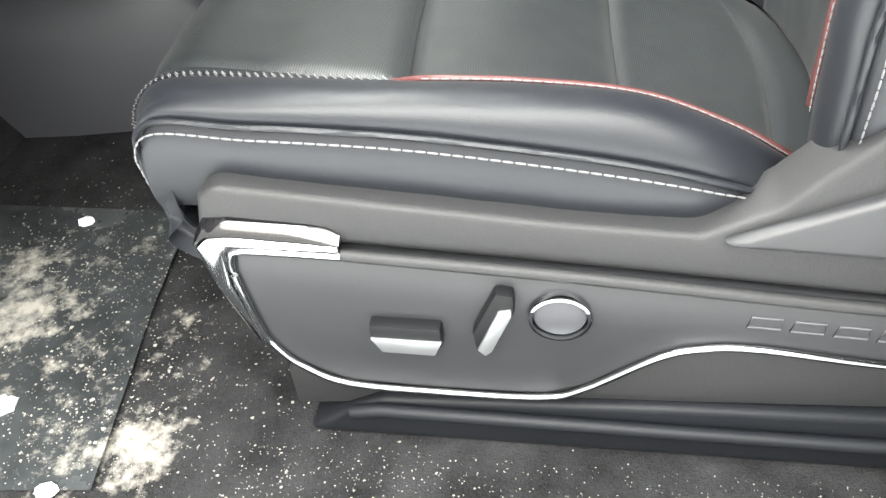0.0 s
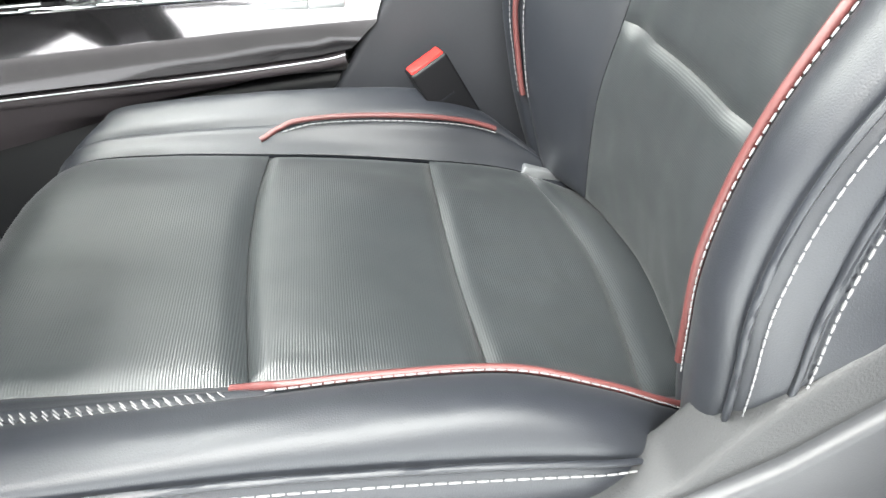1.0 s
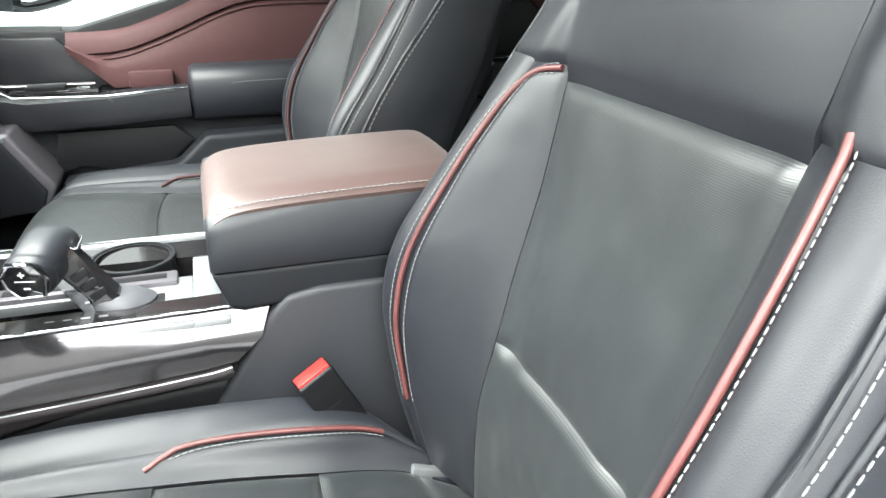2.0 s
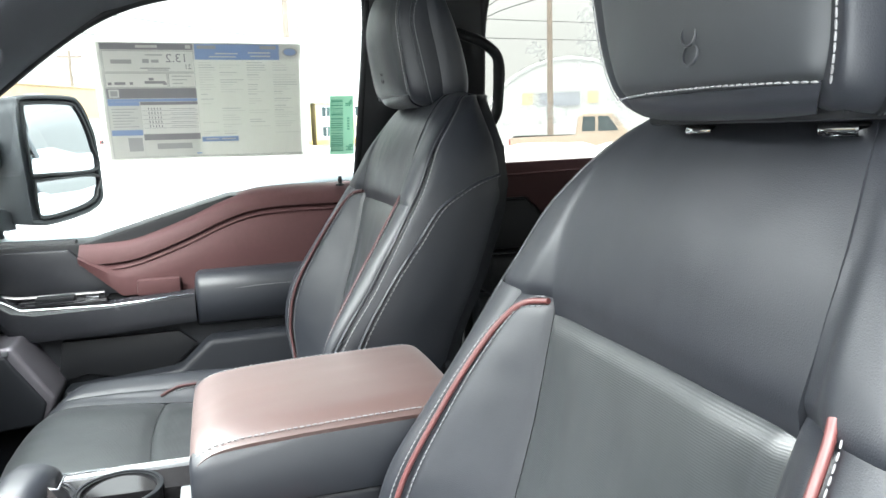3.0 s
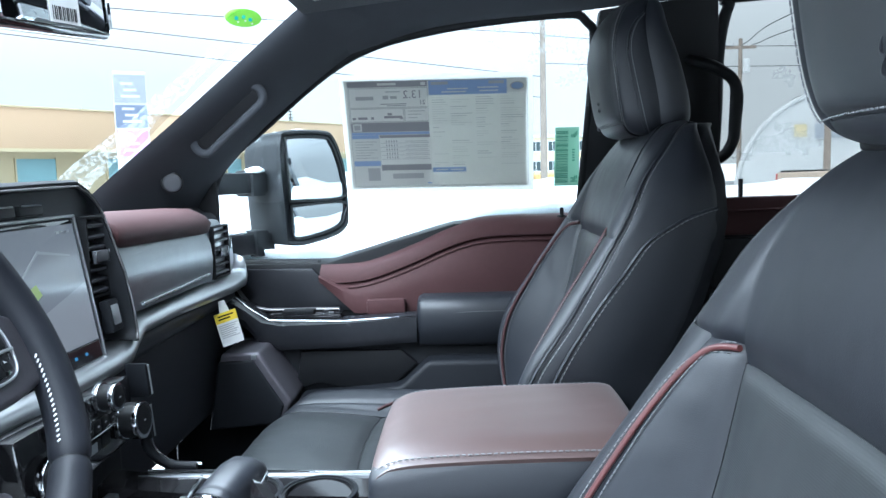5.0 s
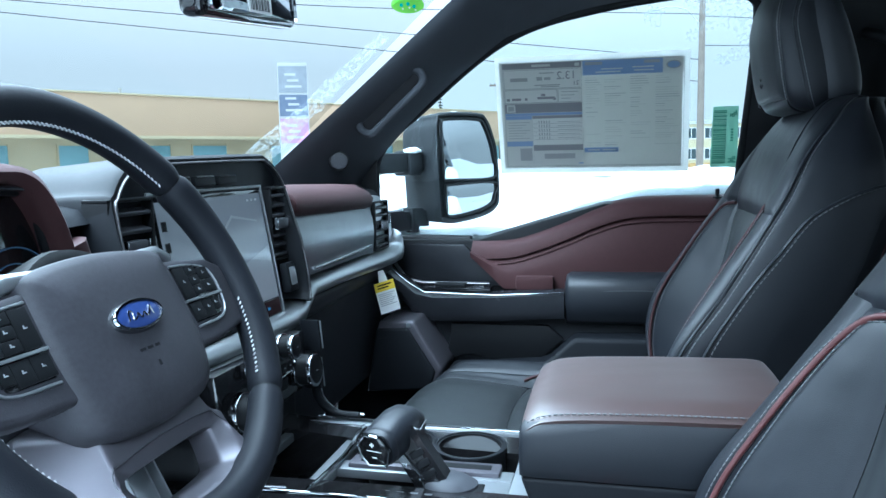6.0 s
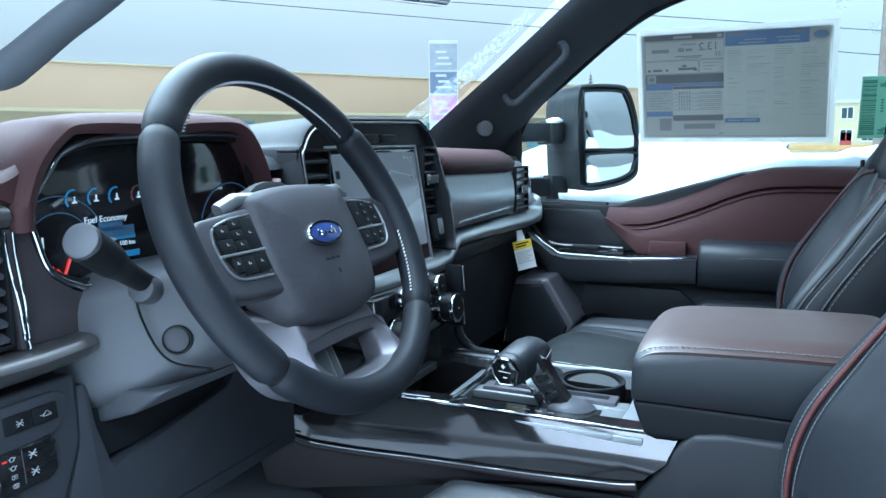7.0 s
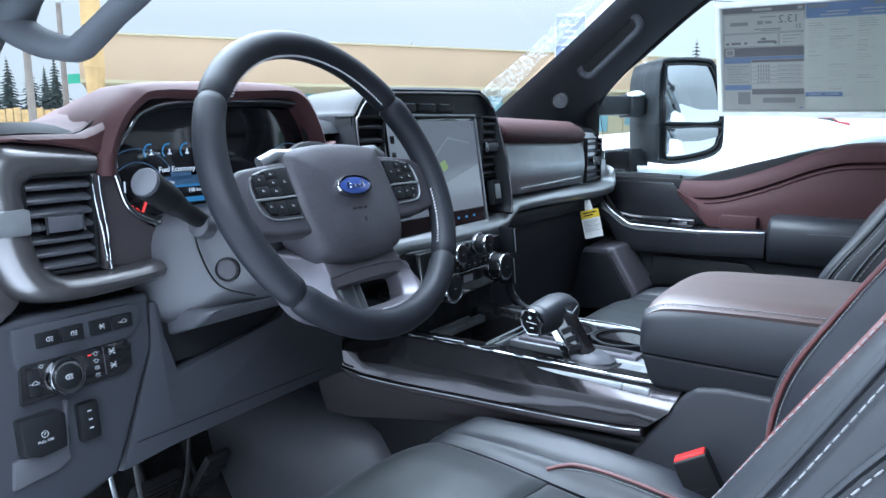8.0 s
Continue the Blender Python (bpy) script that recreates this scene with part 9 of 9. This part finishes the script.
def long_building():
    a, b = Vector((-35.33, 20.62, 0)), Vector((-8.5, 64.0, 0))
    run = (b - a).normalized()
    ang = math.atan2(run.y, run.x)
    t = thing("long_building", "long low commercial building with pale orange fascia", "building", (a.x, a.y, GROUND))
    t.rotation_euler = (0, 0, ang)
    L = (b - a).length
    # local x along the front, local y away from the yard
    h0, h1 = 3.15, 5.45
    part("wall", box("wall", 0, L, 0.9, 14, 0, h1 - .2, 0), M_CREAM, t, "cream lower wall")
    part("fascia", box("fascia", -0.3, L + 0.3, -0.3, 14.2, h0, h1, 0.03), M_STUCCO, t, "pale orange fascia band")
    part("soffit_edge", box("soffit_edge", -0.35, L + .35, -0.36, -0.28, h0 - .06, h0 + .12, 0.01), M_CREAM, t)
    part("coping", box("coping", -0.4, L + .4, -0.4, 14.3, h1, h1 + .1, 0.02), M_CREAM, t)
    x = 1.2
    rnd = random.Random(12)
    while x < L - 3:
        w = rnd.choice((1.3, 1.5, 2.2))
        win = part("window", box("window", x, x + w, 0.82, 0.94, 0.5 if rnd.random() < .4 else 0.95, 2.75, 0.01), M_TEALGLASS, t, "teal tinted window")
        part("window_frame", box("window_frame", x - .08, x, 0.78, 0.92, 0.5, 2.83, 0), M_CREAM, win)
        part("window_frame", box("window_frame", x + w, x + w + .08, 0.78, 0.92, 0.5, 2.83, 0), M_CREAM, win)
        x += w + rnd.choice((1.4, 2.4, 3.2))
    part("roof_unit", box("roof_unit", 31, 33.4, 4, 7, h1, h1 + 0.75, 0.05), M_CREAM, t, "cream rooftop unit")
    for xx, hh in ((18.5, 0.7), (27, 0.55), (36, 0.9)):
        part("roof_pipe", tube("roof_pipe", [(xx, 3, h1), (xx, 3, h1 + hh)], 0.09, 8), M_GREYMETAL, t, "roof vent pipe")


def pylon_sign():
    t = thing("pylon_sign", "tall white sign pylon with coloured panels", "sign", (-13.5, 29.6, GROUND))
    t.rotation_euler = (0, 0, radians(28))
    part("body", box("body", -0.62, 0.62, -0.2, 0.5, 0.0, 5.8, 0.03), M_GREYMETAL, t)
    for z0, z1, m in ((4.55, 5.65, M_SIGNGREY), (3.55, 4.45, M_SIGNBLUE), (2.4, 3.45, M_SIGNPINK)):
        p = part("sign_panel", box("sign_panel", -0.60, 0.58, -0.23, -0.2, z0, z1, 0.01), m, t, "printed sign panel")
        for i in range(3):
            part("print_bar", box("print_bar", -0.35 + .1 * (i % 2), 0.35 - .12 * i, -0.24, -0.231, z0 + .2 + i * .25, z0 + .30 + i * .25, 0), M_GREYMETAL, p)


def utility_pole(x, y, h, arms=True, lamp=False, r=0.14):
    t = thing("utility_pole", "weathered wooden utility pole" + (" with a street lamp" if lamp else " carrying wires"), "utility pole", (x, y, GROUND), group="utility poles")
    part("post", tube("post", [(0, 0, 0), (0, 0, h * .5), (0, 0, h)], [r, r * .88, r * .74], 12), M_WOODPOLE, t)
    if arms:
        part("cross_arm", box("cross_arm", -0.85, 0.85, -0.06, 0.06, h - .55, h - .40, 0.01), M_WOODPOLE, t)
        for k in (-0.75, -0.4, 0.4, 0.75):
            part("insulator", disc("insulator", (k, 0, h - .34), (0, 0, 1), 0.05, 0.13, 10, 0.02), M_GREYMETAL, t)
        part("transformer", disc("transformer", (0.28, -0.1, h - 1.5), (0, 0, 1), 0.2, 0.75, 16, 0.04), M_GREYMETAL, t)
    if lamp:
        part("lamp_arm", tube("lamp_arm", smooth_line([(0, 0, h - 1.4), (-0.8, 0, h - .5), (-1.6, 0.1, h - .3), (-2.2, 0.1, h - .35)], 16), 0.045, 8), M_GREYMETAL, t)
        part("lamp_head", box("lamp_head", -2.75, -2.1, 0.0, 0.22, h - .44, h - .30, 0.05, 2), M_GREYMETAL, t)
    return t


def cables():
    runs = [((-30, 30.0, 9.2), (-17.56, 35.43, 8.31), (4.4, 41.4, 5.87)), ((-30, 28.0, 8.4), (-17.62, 35.4, 7.45), (4.3, 41.4, 4.75)), ((-32, 27, 10.2), (-16.67, 35.8, 9.2), (4.4, 41.4, 8.2)),
            ((4.4, 41.4, 8.1), (15.3, 42, 7.4), (40, 46, 7.6)), ((4.4, 41.4, 6.6), (15.3, 42, 6.3), (40, 46, 6.4)), ((15.3, 42, 7.3), (14.64, 30.4, 7.4), (22, 5, 8.2)), ((15.9, 42, 7.3), (15.2, 30.4, 6.8), (25, 5, 7.8))]
    for k, pts in enumerate(runs):
        p = smooth_line(pts, 40)
        p[:, 2] -= 0.12 * np.sin(np.linspace(0, math.pi, 40))
        o = part("overhead_cable", tube("overhead_cable", p, 0.022, 6), M_WIRE)
        tagged(o, "black overhead cable strung between street poles", "cable", group="overhead cables")


def steel_hut():
    t = thing("steel_hut", "arched pale grey steel storage hut", "building", (18.2, 35.6, GROUND))
    t.rotation_euler = (0, 0, radians(-26))
    R = 5.0
    ring = lambda y, k=1.0: [np.array((R * k * math.cos(a), y, R * k * math.sin(a))) for a in np.linspace(0, math.pi, 40)]
    part("arch", loft("arch", [ring(0), ring(14)], closed=True), M_GREYMETAL, t, "corrugated arch")
    part("arch_rim", tube("arch_rim", [tuple(p) for p in ring(-0.05)], 0.12, 8), M_GREYMETAL, t)
    w = part("window", box("window", -1.5, 0.6, -0.12, -0.02, 2.55, 3.25, 0.02), M_SIGNGREY, t, "wide grey window")
    for x in (-2.4, 1.0):
        part("window", box("window", x, x + .55, -0.12, -0.02, 2.65, 3.25, 0.02), M_CREAM, t, "small shuttered window")
    vv, ff = [], []
    for i, a in enumerate(np.linspace(0.9, 2.1, 30)):
        for j in range(6):
            rr = R + 0.12 + 0.08 * noise.noise(Vector((a * 8, j, 0)))
            vv.append((rr * math.cos(a), -0.1 + j * 1.2, rr * math.sin(a)))
    for i in range(29):
        for j in range(5):
            ff.append((i * 6 + j, i * 6 + j + 1, (i + 1) * 6 + j + 1, (i + 1) * 6 + j))
    part("roof_snow", mesh_of("roof_snow", vv, ff), M_SNOW, t, "patchy roof snow")


def apartment_block():
    for k, x in enumerate((5.8, 16.5)):
        t = thing("apartment_block", "two-storey cream apartment house with flat roof", "building", (x, 84 + k, GROUND), group="apartment houses")
        part("wall", box("wall", -5.0, 5.0, 0, 9, 0, 4.9, 0.02), M_CREAM, t)
        part("roof", box("roof", -5.2, 5.2, -0.25, 9.2, 4.9, 5.2, 0.03), M_GREYMETAL, t)
        part("sign_band", box("sign_band", -5.05, 5.05, -0.12, 0, 0.3, 0.75, 0.01), M_YELLOWWOOD, t)
        for f in (0.9, 3.1):
            for i in range(5):
                xx = -4.4 + i * 1.9
                w = part("window", box("window", xx, xx + 1.2, -0.08, 0.02, f + .2, f + 1.45, 0.01), M_CARWHITE, t, "white framed window")
                for p in range(2):
                    part("pane", box("pane", xx + .1 + p * .53, xx + .56 + p * .53, -0.10, -0.07, f + .3, f + 1.35, 0), M_CARGLASS, w)
        part("door", box("door", -0.5, 0.5, -0.1, 0.02, 0, 2.0, 0.01), M_CARRED, t, "red door")


def car(x, y, rz, paint, label, pickup=False):
    t = thing("pickup_truck" if pickup else "parked_car", label, "pickup truck" if pickup else "car", (x, y, GROUND), group="" if pickup else "parked cars")
    t.rotation_euler = (0, 0, radians(rz))
    if pickup:
        prof = [(-2.7, 0.55), (-2.7, 1.12), (-0.35, 1.16), (-0.25, 1.80), (-0.05, 1.92), (0.85, 1.92), (1.0, 1.86), (1.5, 1.25), (2.6, 1.12), (2.7, 0.9), (2.7, 0.5)]
        wins = [[(-0.12, 1.28), (-0.08, 1.80), (0.35, 1.80), (0.35, 1.28)], [(0.45, 1.28), (0.45, 1.80), (0.82, 1.80), (1.18, 1.28)]]
        wx = (-1.75, 1.75)
    else:
        prof = [(-2.2, 0.45), (-2.25, 0.9), (-2.0, 1.02), (-1.5, 1.5), (0.2, 1.52), (0.95, 1.05), (2.1, 0.9), (2.25, 0.6), (2.2, 0.4)]
        wins = [[(-1.65, 1.06), (-1.35, 1.42), (-0.55, 1.43), (-0.55, 1.06)], [(-0.45, 1.06), (-0.45, 1.43), (0.15, 1.43), (0.7, 1.06)]]
        wx = (-1.4, 1.4)
    part("body", prism("body", prof, "y", -0.9, 0.9, 0.07, 3), paint, t)
    for w in wins:
        part("side_glass", prism("side_glass", w, "y", -0.92, -0.88, 0.01), M_CARGLASS, t, "dark side glass")
        part("side_glass", prism("side_glass", w, "y", 0.88, 0.92, 0.01), M_CARGLASS, t, "dark side glass")
    for xx in wx:
        for yy in (-0.8, 0.8):
            w = part("wheel", disc("wheel", (xx, yy, 0.36), (0, 1, 0), 0.36, 0.24, 28, 0.05), M_RUBBER, t)
            part("rim", disc("rim", (xx, yy + math.copysign(.11, yy), 0.36), (0, 1, 0), 0.21, 0.04, 20, 0.01), M_SATIN, w)
    part("tail_lamp", box("tail_lamp", -2.74 if pickup else -2.27, -2.6 if pickup else -2.1, -0.88, -0.72, 0.85, 1.08, 0.02), M_CARRED, t, "red tail lamp")
    if pickup:
        part("bed", box("bed", -2.6, -0.4, -0.8, 0.8, 1.10, 1.175, 0.01), M_DARK, t, "open load bed")
    return t


def spruce(x, y, h, seed):
    t = thing("spruce_tree", "dark green spruce tree behind the street", "tree", (x, y, GROUND), group="spruce trees")
    part("trunk", tube("trunk", [(0, 0, 0), (0, 0, h * .6), (0, 0, h)], [0.16, 0.09, 0.02], 8), M_WOODPOLE, t)
    rnd = random.Random(seed)
    verts, faces = [], []
    for tier in range(26):
        z = h * (0.08 + 0.90 * tier / 26)
        reach = (1 - tier / 26.5) * h * 0.30 * rnd.uniform(.75, 1.15)
        for k in range(rnd.randint(12, 16)):
            a = rnd.random() * 6.283
            L = reach * rnd.uniform(.6, 1.1)
            for s in range(5):
                f0 = s / 5
                p = Vector((math.cos(a) * L * f0, math.sin(a) * L * f0, z - f0 * L * .28))
                wd = (1 - f0) * .22 * L + .07
                q = p + Vector((math.cos(a) * L * .26, math.sin(a) * L * .26, -L * .10 + rnd.uniform(-.05, .05)))
                sd = Vector((-math.sin(a), math.cos(a), rnd.uniform(-.5, .1))) * wd
                i = len(verts)
                verts += [p - sd, q, p + sd, p + Vector((0, 0, wd * .5))]
                faces += [(i, i + 1, i + 3), (i + 1, i + 2, i + 3), (i, i + 2, i + 1)]
    part("crown", mesh_of("crown", verts, faces, False), M_NEEDLE, t, "ragged dark green crown")


def wooden_post():
    t = thing("wooden_post", "thick fresh wooden post with street signs", "post", (-10.9, 6.2, GROUND))
    part("post", tube("post", [(0, 0, 0), (0.01, 0, 2.2), (0, 0.02, 4.6)], [0.17, 0.155, 0.14], 14), M_YELLOWWOOD, t)
    part("street_sign", box("street_sign", -0.5, -0.16, -0.16, -0.15, 1.95, 2.1, 0.005), M_STREETGREEN, t, "small green street sign")
    part("yellow_sign", box("yellow_sign", -0.36, -0.18, -0.2, -0.19, 1.35, 1.52, 0.005), M_YELLOW, t, "small yellow sign")
    f = thing("wooden_fence", "low weathered wooden board fence", "fence", (-35.6, 13.4, GROUND))
    f.rotation_euler = (0, 0, radians(60))
    for i in range(26):
        part("board", box("board", i * .3, i * .3 + .27, -0.02, 0.02, 0.1, 1.75 + .04 * (i % 3), 0.006), M_YELLOWWOOD, f)
    for z in (0.5, 1.4):
        part("rail", box("rail", 0, 7.8, 0.02, 0.07, z, z + .09, 0.005), M_WOODPOLE, f)


ground()
long_building()
pylon_sign()
utility_pole(4.35, 41.4, 9.6, False, True, 0.2)
utility_pole(15.3, 42.0, 8.3)
utility_pole(14.7, 30.4, 10.5, False)
utility_pole(-34.5, 19.0, 8.5)
utility_pole(-28.0, 14.0, 9.5, False)
utility_pole(-9.6, 62.0, 8.2)
cables()
steel_hut()
apartment_block()
car(13.3, 24.5, -27, M_BEIGE, "old beige pickup truck parked behind the snowbank", True)
car(-12.5, 108, 4, M_CARRED, "red car parked along the far street")
car(2.3, 113, 3, M_CARWHITE, "white car parked along the far street")
car(16, 114, 4, M_MIRRORBODY, "dark grey car parked along the far street")
car(-10.5, 44, 30, M_CARWHITE, "white car parked before the long building")
for k, (x, y, h) in enumerate(((-50.8, 24.4, 5.3), (-50.2, 25.5, 5.0), (-49.5, 26.8, 5.4), (-51.3, 23.5, 5.0), (-56, 29.6, 5.2), (-18.8, 67.5, 8.3), (-16.4, 69, 7.8), (-46, 48, 8.0))):
    spruce(x, y, h, k)
wooden_post()
